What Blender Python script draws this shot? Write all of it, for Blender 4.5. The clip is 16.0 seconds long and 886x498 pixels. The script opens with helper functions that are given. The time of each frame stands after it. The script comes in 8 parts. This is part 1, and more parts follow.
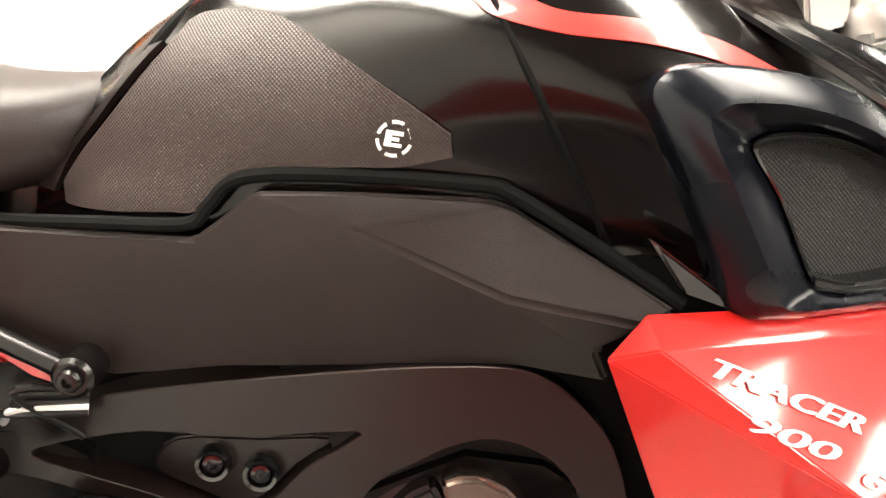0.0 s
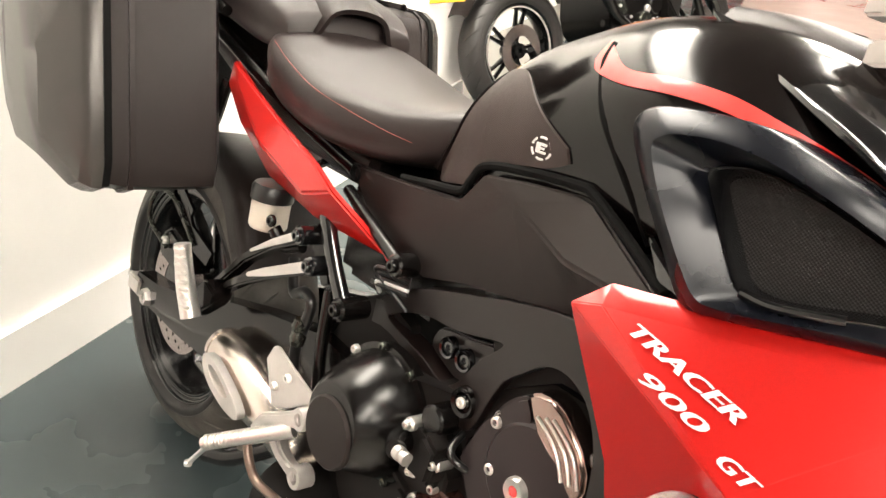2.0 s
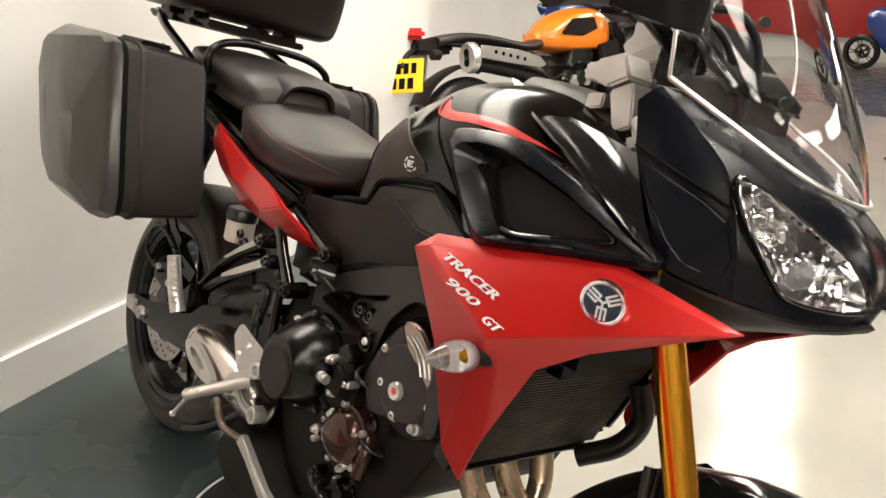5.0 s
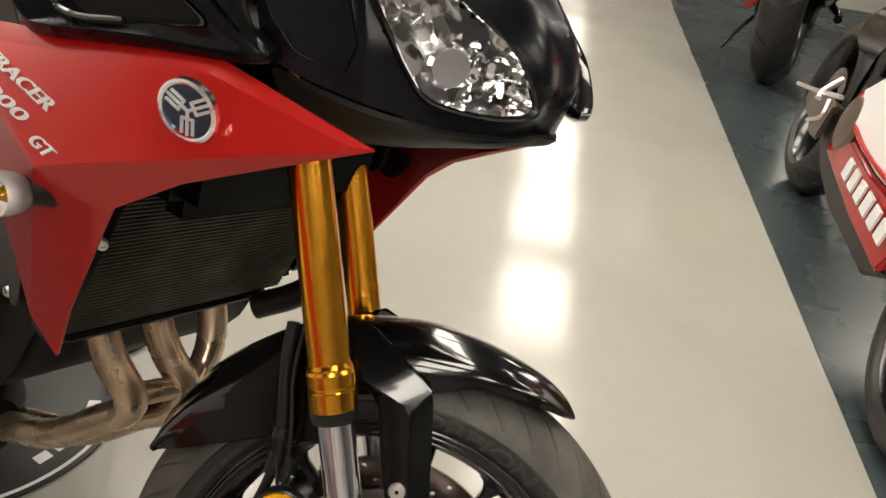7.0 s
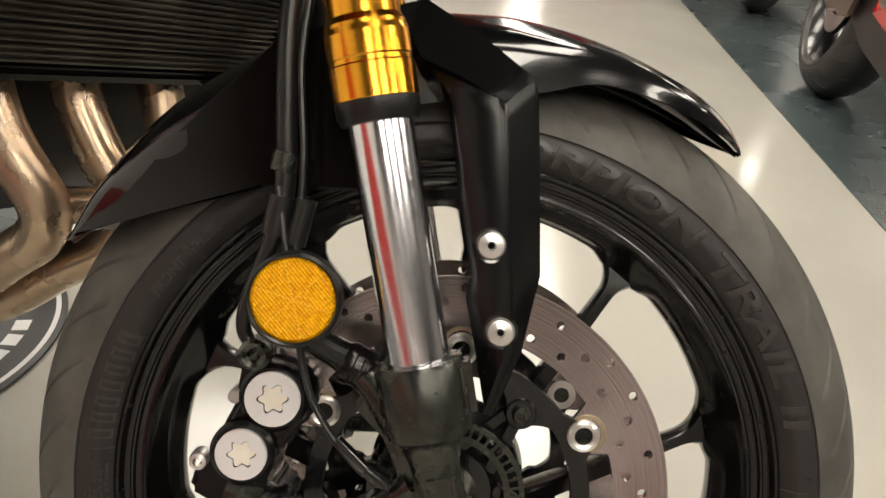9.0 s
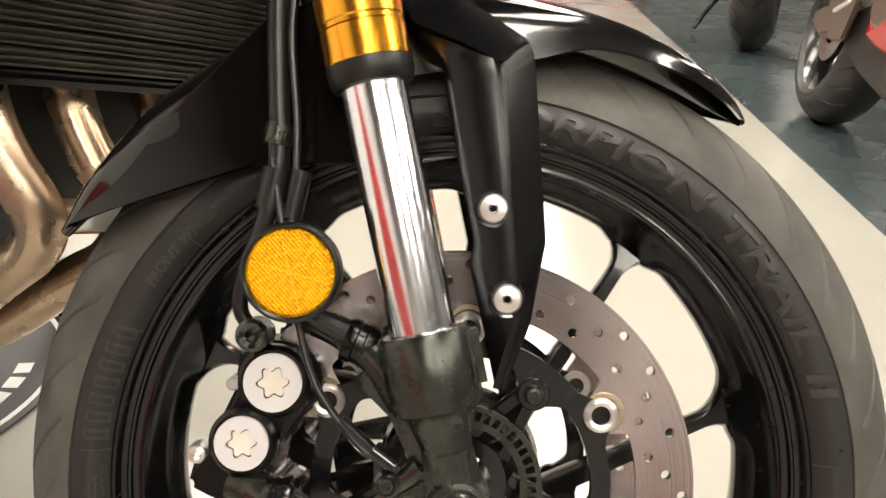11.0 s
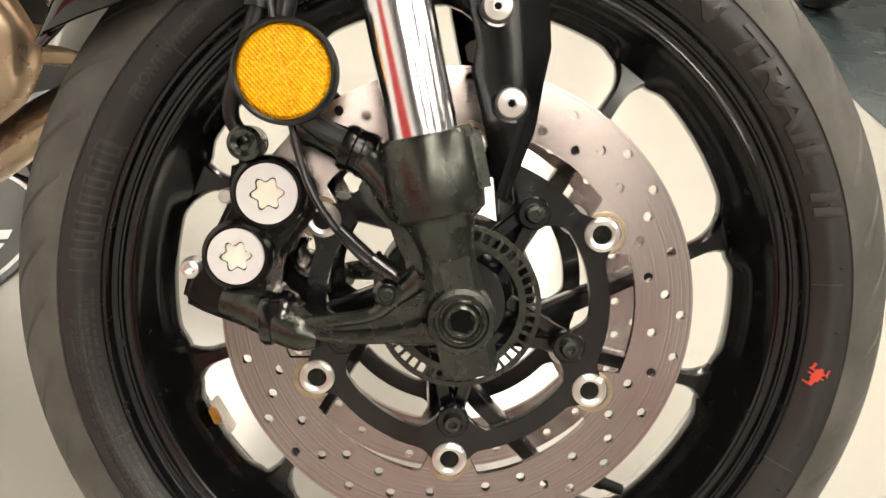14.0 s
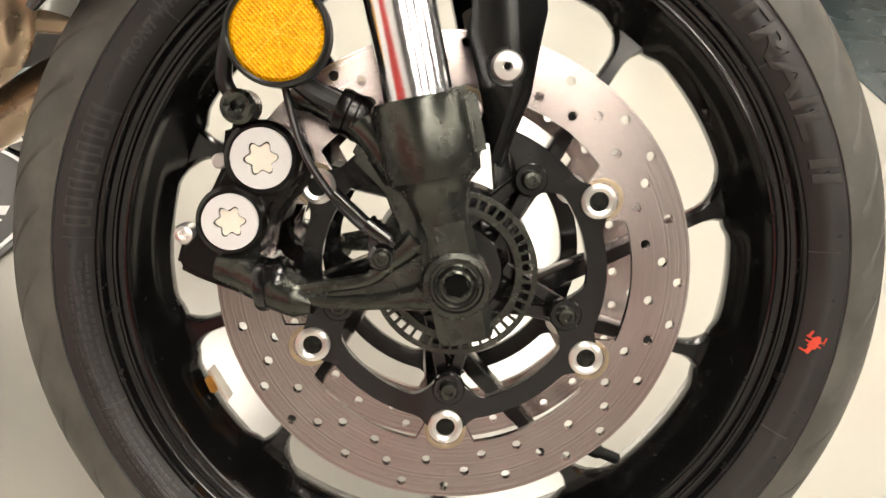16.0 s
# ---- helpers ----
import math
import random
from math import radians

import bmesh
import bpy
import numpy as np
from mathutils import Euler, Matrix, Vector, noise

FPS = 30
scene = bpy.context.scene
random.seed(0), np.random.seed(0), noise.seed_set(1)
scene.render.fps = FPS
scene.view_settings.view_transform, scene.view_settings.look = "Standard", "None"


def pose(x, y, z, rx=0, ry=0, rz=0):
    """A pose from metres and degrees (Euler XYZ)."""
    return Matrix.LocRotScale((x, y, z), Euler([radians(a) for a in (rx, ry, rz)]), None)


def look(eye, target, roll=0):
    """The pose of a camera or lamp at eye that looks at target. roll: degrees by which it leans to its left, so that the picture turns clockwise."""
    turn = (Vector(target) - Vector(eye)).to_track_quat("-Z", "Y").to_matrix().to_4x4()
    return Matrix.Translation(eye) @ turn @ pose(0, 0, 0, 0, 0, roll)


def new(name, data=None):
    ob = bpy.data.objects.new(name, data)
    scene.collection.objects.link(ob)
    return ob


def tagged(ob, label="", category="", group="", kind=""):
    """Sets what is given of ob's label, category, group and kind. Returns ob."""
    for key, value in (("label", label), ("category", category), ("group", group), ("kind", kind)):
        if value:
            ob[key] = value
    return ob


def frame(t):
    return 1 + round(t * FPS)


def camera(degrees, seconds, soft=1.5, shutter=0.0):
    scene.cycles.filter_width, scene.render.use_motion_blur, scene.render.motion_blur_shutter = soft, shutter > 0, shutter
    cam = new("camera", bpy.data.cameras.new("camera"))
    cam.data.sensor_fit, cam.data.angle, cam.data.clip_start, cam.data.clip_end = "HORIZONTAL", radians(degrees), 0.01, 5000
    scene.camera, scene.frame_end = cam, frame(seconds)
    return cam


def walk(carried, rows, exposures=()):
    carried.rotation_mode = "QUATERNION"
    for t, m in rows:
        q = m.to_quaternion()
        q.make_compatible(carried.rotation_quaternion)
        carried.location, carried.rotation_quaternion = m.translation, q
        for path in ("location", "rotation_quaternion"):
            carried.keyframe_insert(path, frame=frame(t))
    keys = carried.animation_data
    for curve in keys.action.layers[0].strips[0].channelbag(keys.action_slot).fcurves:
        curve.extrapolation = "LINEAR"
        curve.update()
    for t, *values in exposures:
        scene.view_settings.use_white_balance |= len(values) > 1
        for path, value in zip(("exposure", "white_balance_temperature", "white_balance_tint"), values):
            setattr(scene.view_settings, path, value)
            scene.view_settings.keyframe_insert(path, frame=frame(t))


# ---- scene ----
cam = camera(57.95, 16.0)
PATH = [
    (0, (-0.5790, -0.4514, 1.0865), (-0.5105, 0.4350, 0.6286), 11.68),
    (0.5, (-0.4711, -0.5088, 1.1061), (-0.6945, 0.3315, 0.6120), 10.97),
    (1, (-0.3308, -0.5643, 1.1248), (-0.7850, 0.1887, 0.6486), 7.98),
    (1.5, (-0.2003, -0.5415, 1.1256), (-0.8195, 0.0899, 0.6587), 5.12),
    (2, (-0.0878, -0.5286, 1.1589), (-0.7683, 0.0582, 0.7201), 3.43),
    (2.5, (0.0197, -0.5760, 1.1799), (-0.6844, 0.0133, 0.7838), 2.33),
    (3, (0.1686, -0.6635, 1.2028), (-0.5578, -0.0709, 0.8546), 2.29),
    (5.5, (0.3357, -0.7221, 1.1854), (-0.3511, -0.0746, 0.8550), 4.61),
    (6, (0.3360, -0.6418, 1.1708), (-0.2537, 0.0823, 0.8132), 6.28),
    (6.5, (0.3465, -0.5283, 1.1562), (-0.1626, 0.2215, 0.7335), 7.75),
    (7, (0.3338, -0.4152, 1.0982), (-0.1333, 0.3174, 0.6031), 8.55),
    (7.5, (0.2575, -0.3483, 1.0174), (-0.1479, 0.3604, 0.4400), 8.85),
    (8, (0.2023, -0.3260, 0.8703), (-0.2053, 0.3991, 0.3152), 8.26),
    (10.5, (0.2107, -0.3105, 0.6617), (-0.2640, 0.4771, 0.2689), 2.65),
    (11, (0.2144, -0.3179, 0.6538), (-0.2554, 0.4652, 0.2465), 2.74),
    (11.5, (0.2108, -0.3231, 0.6394), (-0.2394, 0.4643, 0.2183), 3.23),
    (12, (0.2103, -0.3233, 0.6286), (-0.2311, 0.4569, 0.1854), 3.39),
    (12.5, (0.2076, -0.3255, 0.6177), (-0.2178, 0.4491, 0.1497), 3.79),
    (13, (0.2118, -0.3281, 0.6096), (-0.2135, 0.4370, 0.1260), 3.50),
    (13.5, (0.2127, -0.3314, 0.6020), (-0.2073, 0.4278, 0.1047), 3.55),
    (14, (0.2108, -0.3318, 0.5969), (-0.2025, 0.4216, 0.0855), 3.80),
    (14.5, (0.2119, -0.3342, 0.5923), (-0.1971, 0.4146, 0.0707), 4.07),
    (15, (0.2135, -0.3356, 0.5885), (-0.1911, 0.4117, 0.0615), 4.29),
    (15.5, (0.2130, -0.3340, 0.5878), (-0.1892, 0.4122, 0.0574), 4.23),
    (16, (0.2155, -0.3324, 0.5869), (-0.1924, 0.4116, 0.0577), 3.82),
]
EXPOSURES = [(0, 1.86), (0.5, 1.84), (1, 1.84), (1.5, 1.62), (2, 1.32), (2.5, 0.98), (3, 0.74), (5.5, 0.26), (6, 0.16), (6.5, -0.06), (7, -0.18), (7.5, -0.30), (8, -0.24), (10.5, 0.57), (11.5, 0.68), (12.5, 0.77), (14, 0.67), (16, 0.67)]
walk(cam, [(t, look(eye, target, roll)) for t, eye, target, roll in PATH], EXPOSURES)


# ---- light ----
world = bpy.data.worlds.new("world")
scene.world = world
world.use_nodes = True
world.node_tree.nodes["Background"].inputs[0].default_value = (0.9, 0.95, 1.0, 1)
world.node_tree.nodes["Background"].inputs[1].default_value = 0.15

AISLE = math.radians(117.5)          # direction of the aisle and of the wall behind the machine
UX, UY = math.cos(AISLE), math.sin(AISLE)
CEILING = 2.65


def room(u, v, z=0.0):
    """World place of a point u metres along the aisle and v metres across it."""
    return Vector((u * UX + v * UY, u * UY - v * UX, z))


ROOM = Matrix.Rotation(AISLE - math.pi / 2, 4, "Z")   # local x across, y along the aisle

# ---- materials ----


def mat(name, color, rough=0.5, metal=0.0, coat=0.0, bump=0.0, bump_scale=200.0, vary=0.0, vary_scale=6.0, rough_vary=0.0,
        spec=0.5, wear=None, trans=0.0, emit=0.0, stretch=None, dots=0.0, rings=False):
    m = bpy.data.materials.new(name)
    m.use_nodes = True
    nt = m.node_tree
    b = nt.nodes["Principled BSDF"]
    b.inputs["Base Color"].default_value = (*color, 1)
    b.inputs["Roughness"].default_value = rough
    b.inputs["Metallic"].default_value = metal
    b.inputs["Coat Weight"].default_value = coat
    b.inputs["Coat Roughness"].default_value = 0.09 if name == "red_lacquer" else 0.04
    b.inputs["Specular IOR Level"].default_value = spec
    b.inputs["Transmission Weight"].default_value = trans
    if emit:
        b.inputs["Emission Color"].default_value = (*color, 1)
        b.inputs["Emission Strength"].default_value = emit
    tc = nt.nodes.new("ShaderNodeTexCoord")
    src = tc.outputs["Object"]
    if stretch:
        mp = nt.nodes.new("ShaderNodeMapping")
        mp.inputs["Scale"].default_value = stretch
        nt.links.new(src, mp.inputs[0])
        src = mp.outputs[0]

    def noise_tex(scale, detail=4.0):
        n = nt.nodes.new("ShaderNodeTexNoise")
        n.inputs["Scale"].default_value = scale
        n.inputs["Detail"].default_value = detail
        nt.links.new(src, n.inputs["Vector"])
        return n.outputs[0]

    def ranged(socket, lo, hi, a=0.3, z=0.7):
        r = nt.nodes.new("ShaderNodeMapRange")
        r.inputs[1].default_value, r.inputs[2].default_value = a, z
        r.inputs[3].default_value, r.inputs[4].default_value = lo, hi
        nt.links.new(socket, r.inputs[0])
        return r.outputs[0]

    if vary or wear:
        mix = nt.nodes.new("ShaderNodeMix")
        mix.data_type = "RGBA"
        other = wear or tuple(min(1, c * (1 + vary)) for c in color)
        mix.inputs[6].default_value = (*[c * (1 - vary) for c in color], 1)
        mix.inputs[7].default_value = (*other, 1)
        big, small = noise_tex(vary_scale), noise_tex(vary_scale * 9)
        add = nt.nodes.new("ShaderNodeMath")
        add.operation = "MULTIPLY_ADD"
        add.inputs[1].default_value = 0.35
        nt.links.new(small, add.inputs[0])
        nt.links.new(ranged(big, 0, 0.65, 0.35, 0.7), add.inputs[2])
        nt.links.new(add.outputs[0], mix.inputs[0])
        nt.links.new(mix.outputs[2], b.inputs["Base Color"])
    if rough_vary:
        nt.links.new(ranged(noise_tex(vary_scale * 2.3), max(0.02, rough - rough_vary), rough + rough_vary), b.inputs["Roughness"])
    if rings:
        mp = nt.nodes.new("ShaderNodeVectorMath")
        mp.operation = "LENGTH"
        sep = nt.nodes.new("ShaderNodeVectorMath")
        sep.operation = "MULTIPLY"
        sep.inputs[1].default_value = (1, 0, 1)
        nt.links.new(src, sep.inputs[0])
        nt.links.new(sep.outputs[0], mp.inputs[0])
        n = nt.nodes.new("ShaderNodeTexNoise")
        n.noise_dimensions = "1D"
        n.inputs["Scale"].default_value, n.inputs["Detail"].default_value = 900.0, 3.0
        nt.links.new(mp.outputs["Value"], n.inputs["W"])
        mx = nt.nodes.new("ShaderNodeMix")
        mx.data_type = "RGBA"
        mx.inputs[6].default_value, mx.inputs[7].default_value = (*[c * 0.62 for c in color], 1), (*[min(1, c * 1.12) for c in color], 1)
        nt.links.new(ranged(n.outputs[0], 0.0, 1.0), mx.inputs[0])
        nt.links.new(mx.outputs[2], b.inputs["Base Color"])
        b.inputs["Anisotropic"].default_value = 0.80
        way_ = nt.nodes.new("ShaderNodeTangent")
        way_.direction_type, way_.axis = "RADIAL", "Y"
        nt.links.new(way_.outputs[0], b.inputs["Tangent"])
    if dots:
        v = nt.nodes.new("ShaderNodeTexVoronoi")
        v.inputs["Scale"].default_value, v.inputs["Randomness"].default_value = dots, 0.0
        v.voronoi_dimensions = "2D"
        flat_in, flat_out = nt.nodes.new("ShaderNodeSeparateXYZ"), nt.nodes.new("ShaderNodeCombineXYZ")
        turn_ = nt.nodes.new("ShaderNodeMapping")
        turn_.inputs["Rotation"].default_value = (0.0, 0.0, 0.62)
        nt.links.new(src, flat_in.inputs[0])
        nt.links.new(flat_in.outputs[0], flat_out.inputs[0])
        nt.links.new(flat_in.outputs[2], flat_out.inputs[1])
        nt.links.new(flat_out.outputs[0], turn_.inputs[0])
        nt.links.new(turn_.outputs[0], v.inputs["Vector"])
        bd = nt.nodes.new("ShaderNodeBump")
        bd.inputs["Strength"].default_value, bd.inputs["Distance"].default_value = (0.9, 0.0012) if name == "amber_reflector" else (0.8, 0.0008)
        nt.links.new(v.outputs["Distance"], bd.inputs["Height"])
        if name == "amber_reflector":
            cell = nt.nodes.new("ShaderNodeMix")
            cell.data_type = "RGBA"
            cell.inputs[6].default_value, cell.inputs[7].default_value = (*[c * 0.74 for c in color], 1), (1.0, color[1] * 1.22, color[2] * 12, 1)
            pick = nt.nodes.new("ShaderNodeRGBToBW")
            nt.links.new(v.outputs["Color"], pick.inputs[0])
            nt.links.new(pick.outputs[0], cell.inputs[0])
            nt.links.new(cell.outputs[2], b.inputs["Base Color"])
        nt.links.new(bd.outputs[0], b.inputs["Normal"])
    if bump:
        bp_ = nt.nodes.new("ShaderNodeBump")
        bp_.inputs["Strength"].default_value = bump
        bp_.inputs["Distance"].default_value = 0.001
        nt.links.new(noise_tex(bump_scale, 2.0), bp_.inputs["Height"])
        nt.links.new(bp_.outputs[0], b.inputs["Normal"])
    return m


RED = mat("red_lacquer", (0.44, 0.008, 0.006), 0.38, metal=0.30, coat=0.75, vary=0.10, vary_scale=1500, spec=0.25)
RED_DARK = mat("red_decal", (0.45, 0.02, 0.015), 0.35, coat=0.4)
SATIN = mat("satin_black_paint", (0.0032, 0.0023, 0.0022), 0.16, coat=0.08, rough_vary=0.02, spec=0.24)
# neutral black paint; the blue of its reflections is mixed into the colour
NIGHT = mat("satin_black_blue_reflection", (0.0030, 0.0038, 0.0068), 0.27, metal=0.25, rough_vary=0.03, bump=0.02, bump_scale=900, spec=0.36)
SPAR = mat("warm_black_frame_paint", (0.0078, 0.0046, 0.0042), 0.28, bump=0.05, bump_scale=900, spec=0.32)
MESH = mat("black_inlet_mesh", (0.006, 0.005, 0.005), 0.5, dots=480.0, spec=0.25)
GREYCASE = mat("dark_grey_satin_case", (0.048, 0.044, 0.041), 0.26, metal=0.3, bump=0.1, bump_scale=900, vary=0.06, vary_scale=30)
GLOSS = mat("gloss_black_paint", (0.0045, 0.0045, 0.005), 0.15, coat=0.6, rough_vary=0.03)
PLASTIC = mat("black_moulded_plastic", (0.0125, 0.0083, 0.0076), 0.36, bump=0.40, bump_scale=1500, vary=0.15, vary_scale=10, spec=0.24)
PAD = mat("dotted_rubber_pad", (0.036, 0.025, 0.023), 0.46, vary=0.10, vary_scale=20, dots=480.0, spec=0.38)
RUBBER = mat("tyre_rubber", (0.082, 0.077, 0.068), 0.55, bump=0.22, bump_scale=1400, vary=0.42, vary_scale=22, rough_vary=0.06, spec=0.38)
RUBBER_SIDE = mat("tyre_sidewall_rubber", (0.0215, 0.0195, 0.0190), 0.40, bump=0.10, bump_scale=1400, vary=0.18, vary_scale=30, rough_vary=0.05, spec=0.42)
# sidewall rubber lightened to stand for light caught on raised edges
LETTER = mat("edge_lit_letter_rubber", (0.036, 0.033, 0.031), 0.34, spec=0.5)
HOSE = mat("rubber_hose", (0.007, 0.007, 0.007), 0.32, bump=0.1, bump_scale=400)
WHEEL = mat("black_wheel_paint", (0.0035, 0.0035, 0.0038), 0.22, coat=0.25, rough_vary=0.06, vary=0.25, vary_scale=40, bump=0.05, bump_scale=900)
CAST = mat("dark_cast_aluminium", (0.070, 0.073, 0.064), 0.25, metal=0.85, bump=0.09, bump_scale=1900, vary=0.30, vary_scale=60, spec=0.45, rough_vary=0.05)
TAN = mat("heat_stained_plate", (0.40, 0.32, 0.22), 0.42, metal=0.85, vary=0.25, vary_scale=60)
ENGINE = mat("engine_black", (0.0036, 0.0030, 0.0029), 0.23, metal=0.1, bump=0.12, bump_scale=700, vary=0.2, vary_scale=18, spec=0.38)
STEEL = mat("brushed_disc_steel", (0.49, 0.425, 0.41), 0.23, metal=1.0, rings=True)
SILVER = mat("bright_aluminium", (0.78, 0.75, 0.72), 0.30, metal=0.88)
CAP = mat("satin_silver_cap", (0.91, 0.90, 0.91), 0.30, metal=0.50)
RECESS = mat("cream_cap_recess", (0.88, 0.82, 0.72), 0.38, metal=0.15, vary=0.06, vary_scale=90)
CAN = mat("brushed_can_steel", (0.62, 0.55, 0.50), 0.26, metal=1.0, vary=0.08, vary_scale=14)
ALLOY = mat("satin_alloy", (0.60, 0.57, 0.55), 0.42, metal=0.85, bump=0.15, bump_scale=900, vary=0.12, vary_scale=20)
CHROME = mat("chrome", (0.93, 0.93, 0.97), 0.17, metal=1.0)
GOLD = mat("gold_anodised", (0.95, 0.44, 0.040), 0.20, metal=1.0)
HEADER = mat("heat_tinted_steel", (0.55, 0.40, 0.27), 0.27, metal=0.85, vary=0.25, vary_scale=9, wear=(0.66, 0.52, 0.38), rough_vary=0.08)
SEAT = mat("seat_vinyl", (0.015, 0.0100, 0.0095), 0.42, bump=0.3, bump_scale=1100, vary=0.12, vary_scale=12, spec=0.44)
STITCH = mat("red_stitching", (0.24, 0.06, 0.05), 0.7)
AMBER = mat("amber_reflector", (1.0, 0.41, 0.0004), 0.22, coat=0.12, dots=520.0, spec=0.22)
LAMP = mat("bright_lamp_reflector", (0.95, 0.94, 0.94), 0.07, metal=0.92)
STAY = mat("smooth_black_stay_paint", (0.003, 0.003, 0.0033), 0.24, rough_vary=0.03, spec=0.40)
SEAM = mat("pale_amber_seam", (1.0, 0.55, 0.04), 0.15)
RED_REFLECTOR = mat("red_reflector", (0.55, 0.03, 0.03), 0.2, coat=0.8)
WHITE = mat("white_decal", (0.75, 0.74, 0.74), 0.4)
FIN = mat("radiator_fin", (0.075, 0.068, 0.055), 0.45, metal=0.5, vary=0.5, vary_scale=25)
# shade of gaps and holes put in as near-black colour; also plate characters
DARK = mat("black_recess_shade_and_print", (0.004, 0.004, 0.004), 0.8, spec=0.08)
CHARCOAL = mat("charcoal_wall_paint", (0.13, 0.124, 0.12), 0.6, bump=0.08, bump_scale=300, vary=0.1, vary_scale=2)
WALL = mat("white_wall_paint", (0.86, 0.84, 0.81), 0.6, bump=0.08, bump_scale=300, vary=0.04, vary_scale=2)
CEIL = mat("dark_grey_ceiling", (0.085, 0.080, 0.076), 0.8, vary=0.10, vary_scale=4)
LIGHT_FLOOR = mat("pale_epoxy_floor", (0.375, 0.362, 0.325), 0.14, rough_vary=0.05, vary=0.08, vary_scale=1.6, bump=0.16, bump_scale=22)
DARK_FLOOR = mat("slate_green_epoxy", (0.048, 0.063, 0.066), 0.27, rough_vary=0.03, vary=0.05, vary_scale=1.3)
MAT_BLACK = mat("black_vinyl_mat", (0.02, 0.02, 0.021), 0.45, vary=0.2, vary_scale=8)
YELLOW = mat("yellow_plate", (0.80, 0.52, 0.01), 0.4, vary=0.03, vary_scale=20)
ORANGE = mat("orange_lacquer", (0.80, 0.20, 0.012), 0.3, coat=0.7)
BLUE = mat("blue_lacquer", (0.02, 0.05, 0.25), 0.3, coat=0.6)
CRESCENT = mat("polished_brown_cover", (0.33, 0.25, 0.22), 0.20, metal=0.95, vary=0.15, vary_scale=40)
PEARL = mat("pearl_white_lamp_bowl", (0.74, 0.70, 0.68), 0.28, metal=0.2)
CASTBLACK = mat("matt_black_castings", (0.0070, 0.0058, 0.0055), 0.55, bump=0.2, bump_scale=500, vary=0.3, vary_scale=25, spec=0.18)
# chrome badge ground; its bluish reflection is put in as colour
BADGE = mat("badge_blue_reflection", (0.10, 0.13, 0.19), 0.22, metal=0.8)
PURPLE = mat("purple_brown_engine_paint", (0.021, 0.0145, 0.0155), 0.33, metal=0.3, bump=0.1, bump_scale=900, vary=0.15, vary_scale=25)
PUMP = mat("red_brown_pump_paint", (0.055, 0.023, 0.018), 0.20, metal=0.55, vary=0.2, vary_scale=30, coat=0.2)
BRONZE = mat("bronze_cover", (0.20, 0.15, 0.12), 0.30, metal=0.8, vary=0.1, vary_scale=20)
PANNIER_ALU = mat("ribbed_aluminium_case", (0.55, 0.53, 0.51), 0.35, metal=0.9, vary=0.08, vary_scale=10)
RESERVOIR = mat("milky_plastic", (0.62, 0.56, 0.48), 0.4, trans=0.1)


def glass(name, color, rough=0.0):
    m = bpy.data.materials.new(name)
    m.use_nodes = True
    b = m.node_tree.nodes["Principled BSDF"]
    b.inputs["Base Color"].default_value = (*color, 1)
    b.inputs["Roughness"].default_value = rough
    b.inputs["Transmission Weight"].default_value = 1.0
    b.inputs["IOR"].default_value = 1.35
    return m


LENS = glass("clear_lens", (0.97, 0.97, 0.98))
SCREEN = glass("smoked_screen", (0.88, 0.885, 0.90))


def glow(name, color, strength):
    m = bpy.data.materials.new(name)
    m.use_nodes = True
    nt = m.node_tree
    nt.nodes.remove(nt.nodes["Principled BSDF"])
    e = nt.nodes.new("ShaderNodeEmission")
    e.inputs[0].default_value, e.inputs[1].default_value = (*color, 1), strength
    nt.links.new(e.outputs[0], nt.nodes["Material Output"].inputs[0])
    return m


PANEL = glow("led_panel", (1.0, 0.92, 0.80), 14.8)

# ---- mesh helpers ----


def part(name, bm, material, parent=None, label="", m=None, angle=35.0):
    bmesh.ops.recalc_face_normals(bm, faces=bm.faces)
    me = bpy.data.meshes.new(name)
    bm.to_mesh(me)
    bm.free()
    me.materials.append(material)
    for p in me.polygons:
        p.use_smooth = True
    me.set_sharp_from_angle(angle=radians(angle))
    ob = new(name, me)
    if parent is not None:
        ob.parent = parent
    if m is not None:
        ob.matrix_basis = m
    return tagged(ob, label)


def thing(name, label, category, m=None, group=""):
    ob = new(name)
    ob.empty_display_size = 0.1
    if m is not None:
        ob.matrix_basis = m
    return tagged(ob, label, category, group)


def build(verts, faces):
    bm = bmesh.new()
    vs = [bm.verts.new(v) for v in verts]
    for f in faces:
        try:
            bm.faces.new([vs[i] for i in f])
        except ValueError:
            pass
    return bm


def soften(bm, width, segments=2, limit=25.0):
    if width > 0:
        edges = [e for e in bm.edges if len(e.link_faces) == 2 and e.calc_face_angle(0) > radians(limit)]
        bmesh.ops.bevel(bm, geom=edges, offset=width, segments=segments, affect="EDGES", clamp_overlap=True)
    return bm


def box(x0, x1, y0, y1, z0, z1, bevel=0.0, segments=2):
    v = [(x, y, z) for x in (x0, x1) for y in (y0, y1) for z in (z0, z1)]
    f = [(0, 1, 3, 2), (4, 6, 7, 5), (0, 4, 5, 1), (2, 3, 7, 6), (0, 2, 6, 4), (1, 5, 7, 3)]
    bm = build(v, f)
    bmesh.ops.recalc_face_normals(bm, faces=bm.faces)
    return soften(bm, bevel, segments)


